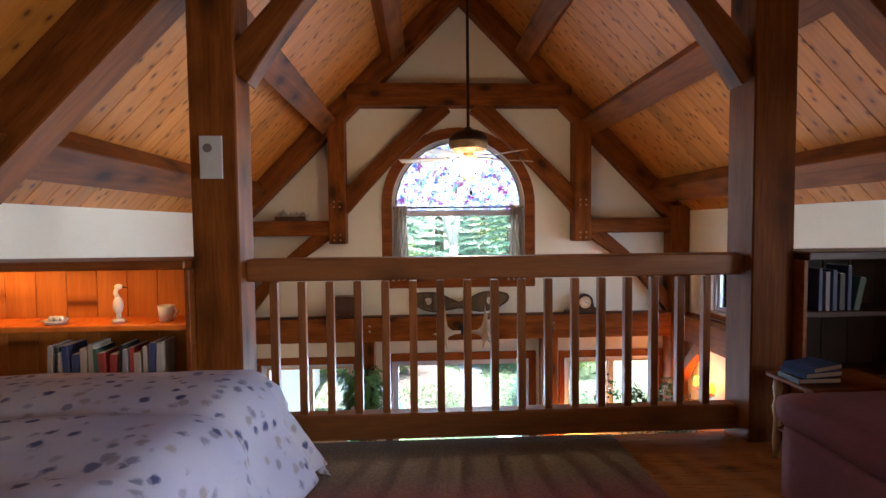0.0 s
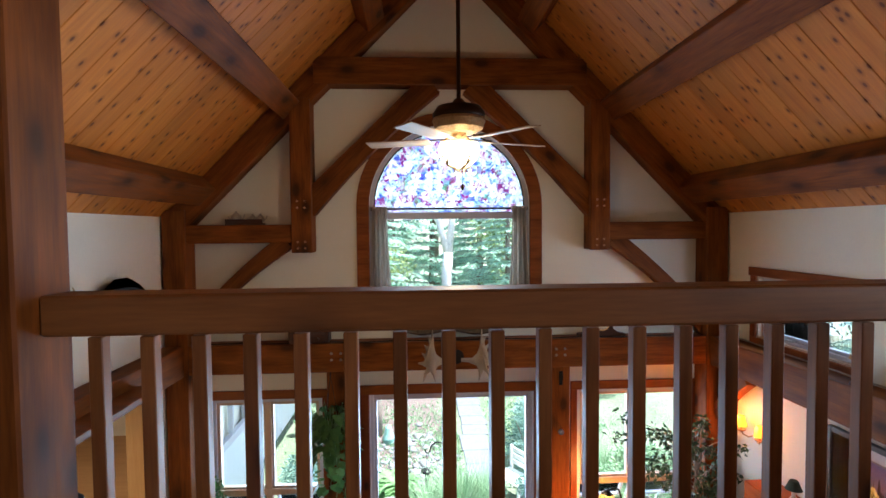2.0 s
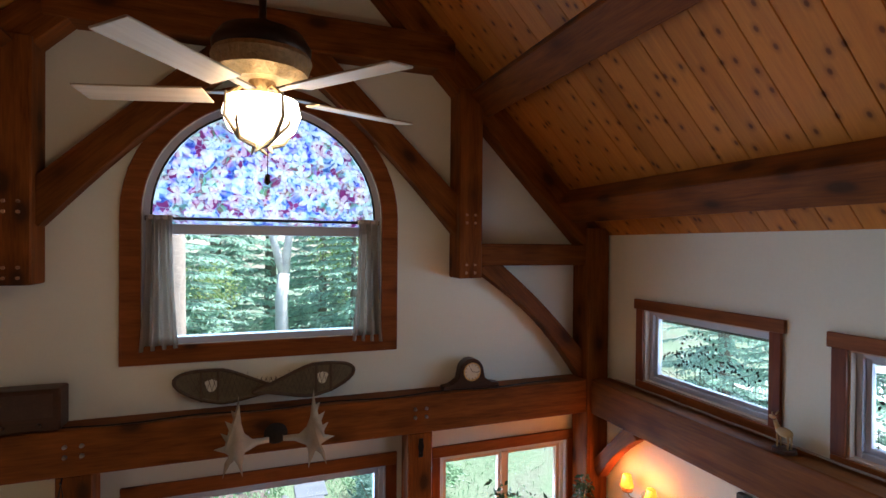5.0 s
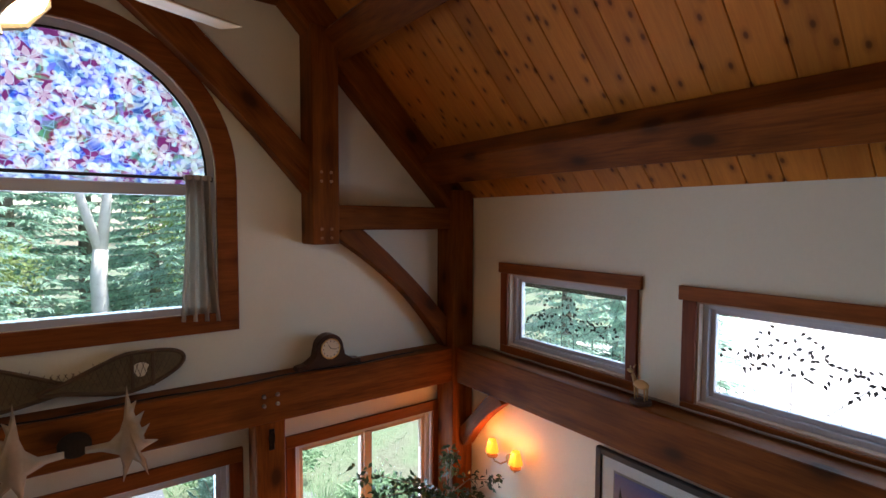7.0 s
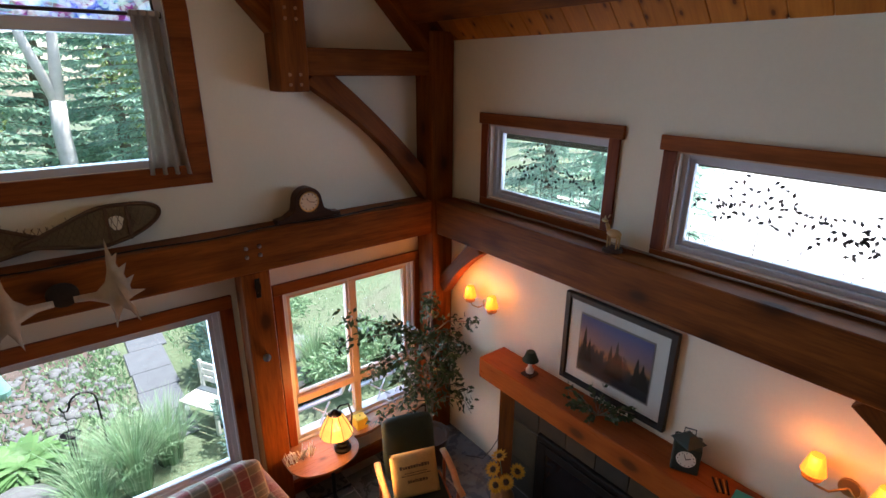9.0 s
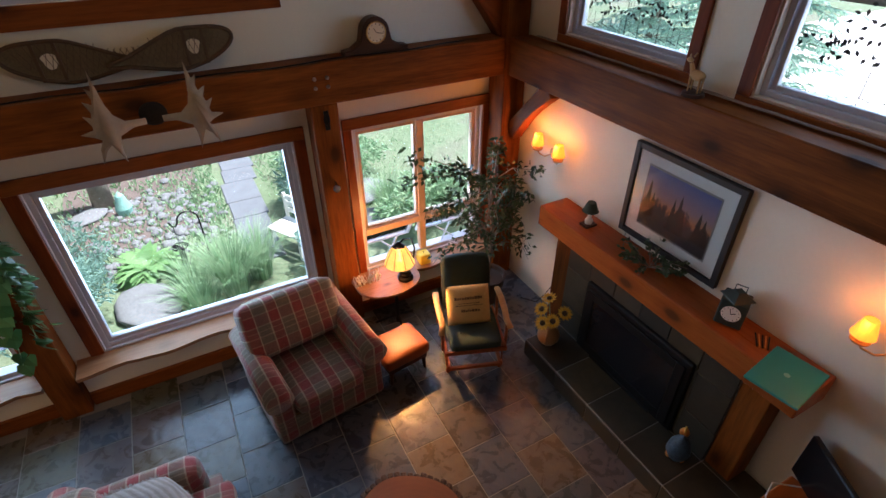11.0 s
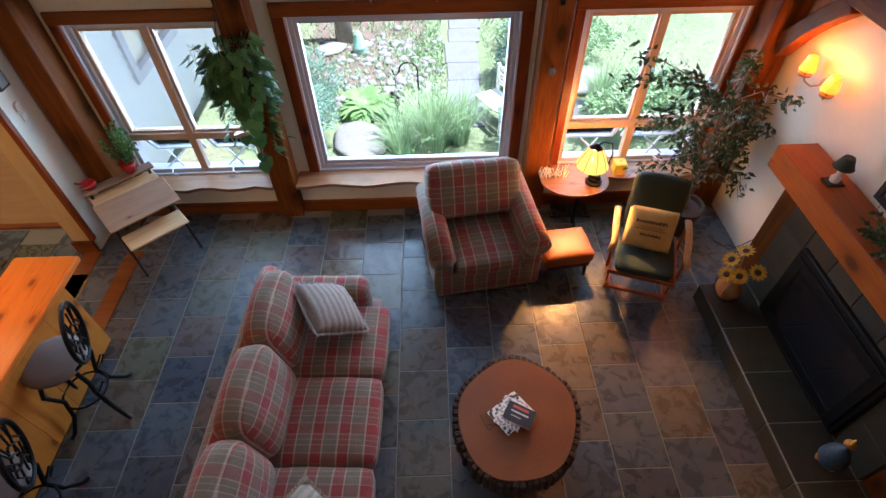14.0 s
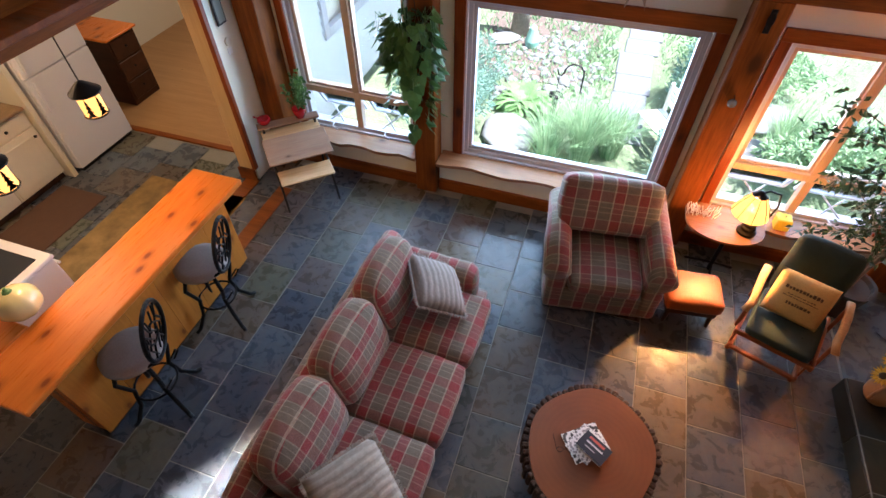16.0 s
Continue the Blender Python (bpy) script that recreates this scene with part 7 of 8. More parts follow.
def lantern(loc, top):
    t = thing("pendant_lantern", "black pendant lantern with glowing tree cut out sides", "pendant lamp", loc, group="kitchen lanterns")
    part("cord", cyl((0, 0, 0.13), (0, 0, top - loc[2]), 0.005, n=6), IRON, t)
    part("cap", lathe([(0.0, 0.14), (0.025, 0.13), (0.1, 0.065), (0.1, 0.055), (0.0, 0.06)], 24), IRON, t)
    part("shade", lathe([(0.07, -0.1), (0.07, 0.058)], 24), shade_material("parchment_shade", (1.0, 0.42, 0.1), 0.55), t)
    for k in range(6):
        a = k * math.pi / 3
        c, s = math.cos(a), math.sin(a)
        q = Vector((-s, c, 0))
        bm = bmesh.new()
        for j in range(4):
            z0, w = -0.09 + 0.03 * j, 0.03 - 0.006 * j
            p = Vector((0.073 * c, 0.073 * s, 0))
            v = [bm.verts.new(p + q * w + Vector((0, 0, z0))), bm.verts.new(p - q * w + Vector((0, 0, z0))), bm.verts.new(p + Vector((0, 0, z0 + 0.045)))]
            bm.faces.new(v)
        bmesh.ops.solidify(bm, geom=bm.faces[:], thickness=0.002)
        part("tree_cutout", bm, IRON, t)
    for z in (-0.1, 0.055):
        part("band", tube([(0.074 * math.cos(a), 0.074 * math.sin(a), z) for a in [k * math.pi / 12 for k in range(25)]], 0.006, 6), IRON, t)
    return t


lantern((-2.97, -2.05, 1.86), 2.5)
lantern((-2.9, -2.83, 1.86), 2.5)
lamp("lamp_lantern", "POINT", 7, WARM, pose(-2.97, -2.05, 1.74), radius=0.05)
lamp("lamp_lantern", "POINT", 7, WARM, pose(-2.9, -2.83, 1.74), radius=0.05)
structure("trim", box((-3.1, -4.2, 2.46), (-2.7, -1.2, 2.5), 0.004), TRIM, "reddish board that carries the lanterns")
# added overhead fill for kitchen and hall; no fitting hangs there
lamp("lamp_kitchen", "AREA", 13, (1.0, 0.66, 0.34), look((-4.4, -2.2, 2.48), (-4.4, -2.2, 0)), size=0.8)
lamp("lamp_hall", "AREA", 11, (1.0, 0.82, 0.62), look((-4.6, 1.4, 2.48), (-4.6, 1.4, 0)), size=0.8)

FR = plain("white_enamel", (0.72, 0.72, 0.76), 0.3)
t = thing("fridge", "tall white refrigerator with a split door", "refrigerator", (-5.45, -0.74, 0))
part("body", box((-0.36, -0.4, 0.03), (0.3, 0.4, 1.84), 0.01), FR, t)
part("door", box((0.302, -0.4, 0.05), (0.36, 0.4, 1.12), 0.012, 2), FR, t)
part("door", box((0.302, -0.4, 1.13), (0.36, 0.4, 1.84), 0.012, 2), FR, t)
for z0, z1 in ((0.75, 1.08), (1.17, 1.45)):
    part("handle", box((0.36, -0.36, z0), (0.39, -0.33, z1), 0.008), FR, t)
part("foot_grille", box((0.28, -0.38, 0.0), (0.33, 0.38, 0.05)), STOVE, t)
CAB = plain("cream_cabinet_paint", (0.72, 0.66, 0.54), 0.5, noise_scale=8, amount=0.05)
t = thing("tall_panel", "tall cream painted panel beside the refrigerator", "cabinet panel", (-5.45, -1.22, 0))
part("panel", box((-0.36, -0.03, 0), (0.32, 0.03, 2.1), 0.004), CAB, t)
for k in range(3):
    y = -1.54 - 0.56 * k
    t = thing("base_cabinet", "cream kitchen base cabinet with a drawer over a panelled door", "cabinet", (-5.45, y, 0), group="base cabinets")
    part("body", box((-0.36, -0.277, 0.09), (0.25, 0.277, 0.87), 0.003), CAB, t)
    dr = part("drawer", box((0.25, -0.26, 0.7), (0.27, 0.26, 0.855), 0.005), CAB, t)
    part("knob", ball((0.285, 0, 0.78), 0.016), IRON, dr)
    do = part("door", box((0.25, -0.26, 0.11), (0.27, 0.26, 0.685), 0.005), CAB, t)
    part("door_panel", box((0.27, -0.19, 0.18), (0.278, 0.19, 0.615), 0.004), CAB, do)
    part("knob", ball((0.29, 0.21, 0.6), 0.016), IRON, do)
    part("toe_board", box((-0.3, -0.277, 0), (0.2, 0.277, 0.09)), DARKWOOD, t)
t = thing("worktop", "speckled brown kitchen worktop", "worktop", (-5.45, -2.1, 0.871))
part("top", box((-0.36, -0.84, 0), (0.29, 0.84, 0.035), 0.008), plain("brown_laminate", (0.3, 0.2, 0.12), 0.4, noise_scale=70, amount=0.4), t)
t = thing("stove", "white kitchen range with a dark glass cooktop behind the bar", "stove", (-3.64, -3.0, 0))
part("body", box((-0.33, -0.26, 0.02), (0.36, 0.27, 0.9), 0.01), FR, t)
part("rim", box((-0.34, -0.27, 0.9), (0.37, 0.28, 0.93), 0.008), FR, t)
part("cooktop", box((-0.28, -0.2, 0.93), (0.3, 0.2, 0.934)), plain("dark_cooktop_glass", (0.03, 0.035, 0.045), 0.15), t)
part("door", box((-0.28, 0.27, 0.2), (0.3, 0.295, 0.72), 0.008), FR, t)
part("handle", tube([(-0.25, 0.32, 0.76), (0.27, 0.32, 0.76)], 0.012), FR, t)
t = thing("mat", "dark brown kitchen mat on the slate", "mat", (-4.85, -1.9, -0.002))
part("weave", box((-0.3, -0.5, 0.002), (0.3, 0.5, 0.012), 0.004), plain("brown_mat", (0.10, 0.05, 0.03), 0.95, noise_scale=80, amount=0.2), t)
t = thing("rug", "mottled gold and tan kitchen rug behind the bar", "rug", (-3.72, -2.3, -0.002))
part("weave", box((-0.6, -0.35, 0.002), (0.62, 1.35, 0.012), 0.004), plain("mottled_gold_rug", (0.3, 0.19, 0.065), 0.95, noise_scale=5, amount=0.7), t)
t = thing("dresser", "dark wooden dresser with an orange pine top in the hall", "dresser", (-5.8, 0.4, 0))
part("body", box((-0.33, -0.23, 0), (0.32, 0.22, 0.86), 0.006), DARKWOOD, t)
part("top", box((-0.36, -0.26, 0.861), (0.36, 0.25, 0.89), 0.006), BAR, t)
for k in range(3):
    d = part("drawer", box((0.32, -0.2, 0.08 + 0.26 * k), (0.335, 0.19, 0.31 + 0.26 * k), 0.004), DARKWOOD, t)
    part("knob", ball((0.345, 0.0, 0.2 + 0.26 * k), 0.015), IRON, d)
# on the wall end by the desk
t = thing("wall_panel", "small dark framed panel on the narrow wall", "picture", (-3.138, -0.44, 1.78))
part("frame", box((0.0, -0.06, -0.12), (0.02, 0.06, 0.12), 0.004), plain("black_frame_b", (0.02, 0.02, 0.02), 0.4), t)
part("print", box((0.02, -0.045, -0.1), (0.022, 0.045, 0.1)), plain("grey_green_print", (0.25, 0.3, 0.27), 0.4), t)
t = thing("thermostat", "small round cream thermostat on the narrow wall", "thermostat", (-3.138, -0.44, 1.5))
part("cover", cyl((0, 0, 0), (0.02, 0, 0), 0.04, n=20), CAB, t)
part("plate", box((0, -0.03, -0.12), (0.008, 0.03, -0.06), 0.002), WHITE, t)

# low table and television corner by the fireplace end
t = thing("corner_table", "low reddish wooden table beside the fireplace", "side table", (2.72, -3.85, 0))
part("tabletop", box((-0.32, -0.3, 0.5), (0.36, 0.3, 0.53), 0.01), mt.data.materials[0], t)
for sx in (-0.28, 0.3):
    for sy in (-0.26, 0.26):
        part("leg", box((sx - 0.025, sy - 0.025, 0), (sx + 0.025, sy + 0.025, 0.5), 0.004), TRIM, t)
t = thing("white_box", "small white power adapter box on the low table", "adapter", (2.62, -3.68, 0.53), 20)
part("case", box((-0.05, -0.05, 0), (0.05, 0.05, 0.09), 0.008), WHITE, t)
part("cable", tube([(0.05, 0, 0.03), (0.15, 0.06, 0.06), (0.3, 0.05, 0.03), (0.4, -0.1, 0.02)], 0.005, 6), WHITE, t)
t = thing("television", "flat black television turned on the low table", "television", (2.92, -3.8, 0.53), 60)
part("screen", box((-0.32, -0.02, 0.06), (0.3, 0.02, 0.42), 0.008), plain("black_screen", (0.008, 0.008, 0.01), 0.2), t)
part("stand", box((-0.1, -0.07, 0), (0.1, 0.07, 0.06), 0.01), STOVE, t)
# socket in the wall by the fig tree
t = thing("wall_socket", "cream wall socket with a dark plug and cable", "socket", (3.139, -1.05, 0.35))
part("plate", box((-0.008, -0.04, -0.06), (0, 0.04, 0.06), 0.002), WHITE, t)
part("plug", box((-0.04, -0.02, -0.02), (-0.008, 0.02, 0.02), 0.005), STOVE, t)
part("cable", tube([(-0.03, 0, 0), (-0.08, 0.05, -0.15), (-0.1, 0.15, -0.33), (-0.2, 0.3, -0.342)], 0.004, 6), STOVE, t)

# ---- loft and upper things ----
FANMETAL = plain("dark_bronze", (0.04, 0.022, 0.014), 0.4, 0.7)
FANGOLD = plain("carved_gold_band", (0.45, 0.28, 0.12), 0.5, 0.4, noise_scale=60, amount=0.5, bump_strength=1.0, distance=0.01)
t = thing("ceiling_fan", "ceiling fan with pale wooden blades and an antler light", "ceiling fan", (-0.11, -2.33, 4.44))
part("down_rod", cyl((0, 0, 0.3), (0, 0, 2.55), 0.014), FANMETAL, t)
part("canopy", lathe([(0.0, 2.55), (0.03, 2.5), (0.07, 2.6), (0.07, 2.68), (0.0, 2.68)]), FANMETAL, t)
part("motor", lathe([(0.0, 0.32), (0.03, 0.32), (0.05, 0.29), (0.15, 0.265), (0.18, 0.22), (0.175, 0.18), (0.0, 0.16)], 28), FANMETAL, t, smooth=True)
part("band", lathe([(0.175, 0.19), (0.183, 0.17), (0.165, 0.12), (0.11, 0.09), (0.0, 0.09)], 28), FANGOLD, t, "carved gold lower band")
BLADE = wood("pale_fan_blade", (0.45, 0.33, 0.22), (0.62, 0.48, 0.34), knots=0.2, rough=0.35)
for k in range(5):
    a = radians(20 + 72 * k)
    R = Matrix.Rotation(a, 4, "Z")
    bl = part("blade", box((0.2, -0.062, 0.035), (0.66, 0.062, 0.043), 0.003, m=Matrix.Rotation(radians(9), 4, "X")), BLADE, t, m=R)
    part("blade_iron", box((0.06, -0.02, 0.046), (0.25, 0.02, 0.054), 0.003), FANMETAL, bl)
part("light_fitter", lathe([(0.0, 0.09), (0.05, 0.09), (0.045, 0.05), (0.03, 0.01), (0.0, 0.0)]), FANGOLD, t)
for k in range(4):
    a = k * math.pi / 2 + 0.5
    part("socket_arm", tube([(0.03 * math.cos(a), 0.03 * math.sin(a), 0.05), (0.08 * math.cos(a), 0.08 * math.sin(a), 0.06), (0.13 * math.cos(a), 0.13 * math.sin(a), 0.02)], 0.008, 6), FANGOLD, t)
part("shade", lathe([(0.13, 0.02), (0.142, -0.03), (0.12, -0.09), (0.07, -0.13), (0.0, -0.145)], 28), plain("lit_glass_bowl", (1, 0.93, 0.8), 0.4, emit=(1.0, 0.84, 0.56), power=3.4), t, "glowing white glass bowl", smooth=True).visible_shadow = False
ANTLER = plain("antler_horn", (0.42, 0.32, 0.2), 0.6, noise_scale=14, amount=0.3)
for k in range(4):
    a = k * math.pi / 2 + 0.5
    c, s = math.cos(a), math.sin(a)
    cr = part("antler", tube([(0.03 * c, 0.03 * s, -0.15), (0.09 * c, 0.09 * s, -0.13), (0.145 * c, 0.145 * s, -0.06), (0.14 * c, 0.14 * s, 0.03)], 0.012, 6, 0.004), ANTLER, t, "pale curved antler")
    part("tine", tube([(0.09 * c, 0.09 * s, -0.13), (0.12 * c - 0.04 * s, 0.12 * s + 0.04 * c, -0.08), (0.12 * c - 0.05 * s, 0.12 * s + 0.05 * c, -0.01)], 0.009, 6, 0.003), ANTLER, cr)
    part("tine", tube([(0.03 * c, 0.03 * s, -0.15), (0.02 * c + 0.04 * s, 0.02 * s - 0.04 * c, -0.18)], 0.009, 6, 0.003), ANTLER, cr)
part("pull_chain", tube([(0.02, -0.03, -0.12), (0.02, -0.03, -0.26)], 0.002, 4), FANMETAL, t)
part("pull_knob", lathe([(0.0, -0.3), (0.012, -0.29), (0.008, -0.26), (0.0, -0.26)], 8, (0.02, -0.03, 0)), FANMETAL, t)
lamp("lamp_fan", "POINT", 10, (1.0, 0.66, 0.32), pose(-0.11, -2.33, 4.415), radius=0.06)

GT = 2.632
t = thing("radio", "dark wooden vintage radio on the timber girt", "radio", (-1.6, -0.13, GT))
part("case", box((-0.22, -0.1, 0), (0.22, 0.09, 0.29), 0.02, 3), DARKWOOD, t)
part("grille", box((-0.18, -0.104, 0.1), (0.18, -0.1, 0.26)), plain("brown_grille_cloth", (0.08, 0.04, 0.025), 0.9, noise_scale=100, amount=0.3), t)
for s in (-1, 1):
    part("knob", cyl((s * 0.1, -0.1, 0.05), (s * 0.1, -0.125, 0.05), 0.016), DARKWOOD, t)
t = thing("clock", "tambour mantel clock with a pale dial on the timber girt", "clock", (1.7, -0.13, GT))
prof = [(-0.27, 0), (0.27, 0), (0.27, 0.035), (0.2, 0.045), (0.13, 0.09)] + [(0.115 * math.cos(a), 0.155 + 0.115 * math.sin(a)) for a in [k * math.pi / 12 for k in range(13)]] + [(-0.13, 0.09), (-0.2, 0.045), (-0.27, 0.035)]
part("case", prism(prof, -0.05, 0.05, 0.004), DARKWOOD, t)
dl = part("dial", cyl((0, -0.051, 0.155), (0, -0.058, 0.155), 0.075, n=28), plain("silver_dial", (0.62, 0.58, 0.45), 0.35, 0.3), t)
part("bezel", tube([(0.078 * math.cos(a), -0.058, 0.155 + 0.078 * math.sin(a)) for a in [k * math.pi / 14 for k in range(29)]], 0.006, 6), plain("brass", (0.6, 0.42, 0.16), 0.3, 0.9), t)
for a, l in ((100, 0.055), (-30, 0.04)):
    part("pointer", tube([(0, -0.06, 0.155), (l * math.sin(radians(a)), -0.06, 0.155 + l * math.cos(radians(a)))], 0.003, 4), IRON, dl)
for k in range(12):
    a = k * math.pi / 6
    part("mark", box((0.062 * math.sin(a) - 0.003, -0.0595, 0.155 + 0.062 * math.cos(a) - 0.005), (0.062 * math.sin(a) + 0.003, -0.058, 0.155 + 0.062 * math.cos(a) + 0.005)), IRON, dl)
for sx in (-0.24, 0.24):
    part("foot", box((sx - 0.03, -0.055, -0.0), (sx + 0.03, 0.055, 0.012)), DARKWOOD, t)
t = thing("cable", "black cable lying along the top of the girt", "cable", (0, 0, GT))
r = random.Random(6)
part("lead", tube([(-2.7 + 0.2 * k, -0.2 + 0.03 * math.sin(k * 1.3), 0.006) for k in range(27)], 0.006, 5), STOVE, t)

# snowshoes
SHOEW = plain("snowshoe_frame", (0.09, 0.05, 0.025), 0.6, noise_scale=20, amount=0.3)
WEB = plain("rawhide_webbing", (0.15, 0.115, 0.065), 0.8, noise_scale=80, amount=0.4)
t = thing("snowshoes", "pair of old wooden snowshoes leaning on the gable wall", "snowshoes", (-0.03, -0.075, 2.8))
for s in (-1, 1):
    pts = []
    for k in range(41):
        a = 2 * math.pi * k / 40
        u = math.cos(a)
        w = 0.13 * math.sin(a) * (1 if u > 0.1 else max(0.32, 1 - (0.1 - u) * 0.85))
        pts.append((s * (0.28 + 0.4 * u), -0.01 * (s + 1), 0.0 + w + 0.05 * u + (0.03 * (u - 0.5) if u > 0.5 else 0)))
    fr = part("frame", tube(pts, 0.014, 7), SHOEW, t)
    part("webbing", prism([(x, z) for x, y, z in pts[:-1]], 0.001 - 0.01 * (s + 1), 0.006 - 0.01 * (s + 1)), WEB, fr)
    hole = [(s * (0.42 + 0.045 * math.cos(q) * (1.25 if math.sin(q) > 0 else 0.8)), 0.02 + 0.05 * math.sin(q)) for q in (2 * math.pi * n / 12 for n in range(12))]
    part("opening", prism(hole, -0.004 - 0.01 * (s + 1), -0.001 - 0.01 * (s + 1)), PLASTER, fr, "open toe hole that shows the wall")
    lace = bmesh.new()
    for q in range(16):
        x = 0.0 + 0.036 * q
        for d in (-1, 1):
            h = 0.11 if 0.2 < x < 0.5 else 0.07
            add_tube(lace, [(s * x, -0.007 - 0.01 * (s + 1), 0.03 - h + 0.08 * (x - 0.28)), (s * (x + d * 0.06), -0.007 - 0.01 * (s + 1), 0.02 + h * 0.8 + 0.08 * (x - 0.28))], 0.0022, 4)
    part("lacing", lace, SHOEW, fr, kind="stuff")
    for k in (0.25, 0.37):
        part("crossbar", box((s * (k + 0.12) - 0.01, -0.012 - 0.01 * (s + 1), -0.1), (s * (k + 0.12) + 0.01, 0.006 - 0.01 * (s + 1), 0.13), 0.003), SHOEW, fr)

# moose antlers on the girt
t = thing("antlers", "mounted pale moose antlers on a dark plaque", "antlers", (0.02, -0.26, 2.44))
part("plaque", ball((0, 0.0, 0.02), 0.09, (1, 0.35, 0.9)), plain("dark_hide", (0.02, 0.015, 0.012), 0.95, noise_scale=60, amount=0.4), t)
PALEANT = plain("weathered_antler", (0.42, 0.34, 0.24), 0.65, noise_scale=12, amount=0.25)
for s in (-1, 1):
    palm = [(0.05, 0.02), (0.17, 0.03), (0.225, 0.075), (0.245, 0.16), (0.255, 0.27), (0.262, 0.39), (0.278, 0.29), (0.288, 0.25), (0.315, 0.275), (0.3, 0.2),
            (0.31, 0.165), (0.355, 0.19), (0.33, 0.12), (0.34, 0.085), (0.385, 0.1), (0.35, 0.04), (0.355, 0.01), (0.43, -0.01), (0.36, -0.04), (0.33, -0.07),
            (0.36, -0.13), (0.37, -0.22), (0.325, -0.14), (0.29, -0.11), (0.265, -0.15), (0.235, -0.235), (0.235, -0.13), (0.22, -0.06), (0.13, -0.02), (0.05, -0.02)]
    pts = [(s * x, z) for x, z in palm]
    bm = prism(pts if s > 0 else pts[::-1], -0.012, 0.012)
    bmesh.ops.bevel(bm, geom=[e for e in bm.edges if abs(e.verts[0].co.y - e.verts[1].co.y) < 0.001], offset=0.009, segments=2, affect="EDGES")
    for v in bm.verts:
        x, z = abs(v.co.x), v.co.z
        v.co.y += -0.08 - 0.22 * x * x - 0.35 * max(0, z) ** 2 * 2 - 0.5 * max(0, -z) ** 2
        v.co.y += 0.015 * math.sin(x * 30 + z * 20)
    part("antler", bm, PALEANT, t, "pale palmate antler with points", smooth=True)
bolts = plain("dull_steel_bolt", (0.35, 0.32, 0.3), 0.4, 0.8)
for x in (-1.3, 1.2):
    t = thing("bolt_plate", "four dull bolts through the timber joint", "bolts", (x, -0.24, 2.47))
    for a, b in ((-0.05, 0.05), (0.05, 0.05), (-0.05, -0.02), (0.05, -0.02)):
        part("bolt", cyl((a, 0.0, b), (a, -0.02, b), 0.016, 0.012, 8), bolts, t)
for x, yy, zz in ((-1.65, -0.245, 3.72), (-1.65, -0.245, 4.16), (1.65, -0.245, 3.72), (1.65, -0.245, 4.16)):
    t = thing("wooden_peg", "pale wooden pegs in the timber joint", "pegs", (x, yy, zz), group="joint pegs")
    for a, b in ((-0.04, 0.03), (0.04, 0.03), (-0.04, -0.04), (0.04, -0.04)):
        part("peg", cyl((a, 0, b), (a, -0.012, b), 0.012, n=8), LEDGE, t)
t = thing("door_knocker", "small dark iron ornament hanging on the post", "ornament", (1.2, -0.245, 2.2))
part("ring", tube([(0.02 * math.cos(a), -0.01, 0.05 * math.sin(a)) for a in [k * math.pi / 6 for k in range(13)]], 0.006, 5), IRON, t)
part("plate", box((-0.02, -0.012, -0.09), (0.02, 0.0, 0.07), 0.004), IRON, t)
t = thing("glass_ornament", "small silver glass ornament on the timber post", "ornament", (1.2, -0.26, 1.58))
part("bauble", ball((0, 0, 0), 0.035), plain("smoky_glass", (0.35, 0.33, 0.32), 0.1, 0.6), t, smooth=True)
part("hook", tube([(0, 0.02, 0.06), (0, 0, 0.05), (0, 0, 0.035)], 0.003, 4), IRON, t)

# teapots on the left hammer beam
t = thing("tray", "small dark tray on the timber beam", "tray", (-2.28, -0.12, 3.941))
part("base", box((-0.2, -0.06, 0), (0.2, 0.06, 0.02), 0.004), DARKWOOD, t)
part("rim", box((-0.2, -0.066, 0), (0.2, -0.06, 0.06), 0.002), DARKWOOD, t)
for x, s in ((-2.38, 1.15), (-2.2, 0.85), (-2.12, 0.9)):
    t = thing("teapot", "small silver teapot on the tray", "teapot", (x, -0.12, 3.962), group="teapots")
    SV = bpy.data.materials.get("tarnished_silver") or plain("tarnished_silver", (0.5, 0.47, 0.42), 0.35, 0.8)
    part("body", lathe([(0.0, 0), (0.03 * s, 0), (0.05 * s, 0.03 * s), (0.045 * s, 0.07 * s), (0.02 * s, 0.09 * s), (0.0, 0.12 * s)]), SV, t, smooth=True)
    part("spout", tube([(0.04 * s, 0, 0.03 * s), (0.07 * s, 0, 0.05 * s), (0.08 * s, 0, 0.085 * s)], 0.007, 5), SV, t)
    part("handle", tube([(-0.04 * s, 0, 0.07 * s), (-0.075 * s, 0, 0.06 * s), (-0.045 * s, 0, 0.02 * s)], 0.005, 5), SV, t)

# deer figure on the east beam
t = thing("deer_figure", "small golden deer figure on a dark oval base", "ornament", (3.0, -2.12, 2.641))
part("base", lathe([(0.0, 0), (0.07, 0), (0.065, 0.02), (0.0, 0.025)]), DARKWOOD, t)
bm = bmesh.new()
add_ball(bm, (0, 0, 0.12), 0.035, (0.8, 1.6, 0.9))
add_tube(bm, [(0, 0.04, 0.13), (0, 0.065, 0.18)], 0.018, 7, 0.012)
add_ball(bm, (0, 0.08, 0.195), 0.018, (0.8, 1.4, 0.8))
for sx in (-0.015, 0.015):
    for sy in (-0.035, 0.035):
        add_tube(bm, [(sx, sy, 0.11), (sx, sy, 0.02)], 0.008, 6, 0.005)
    add_tube(bm, [(sx, 0.07, 0.21), (sx * 2, 0.06, 0.235)], 0.005, 5)
part("body", bm, plain("golden_deer", (0.5, 0.3, 0.12), 0.45), t, smooth=True)
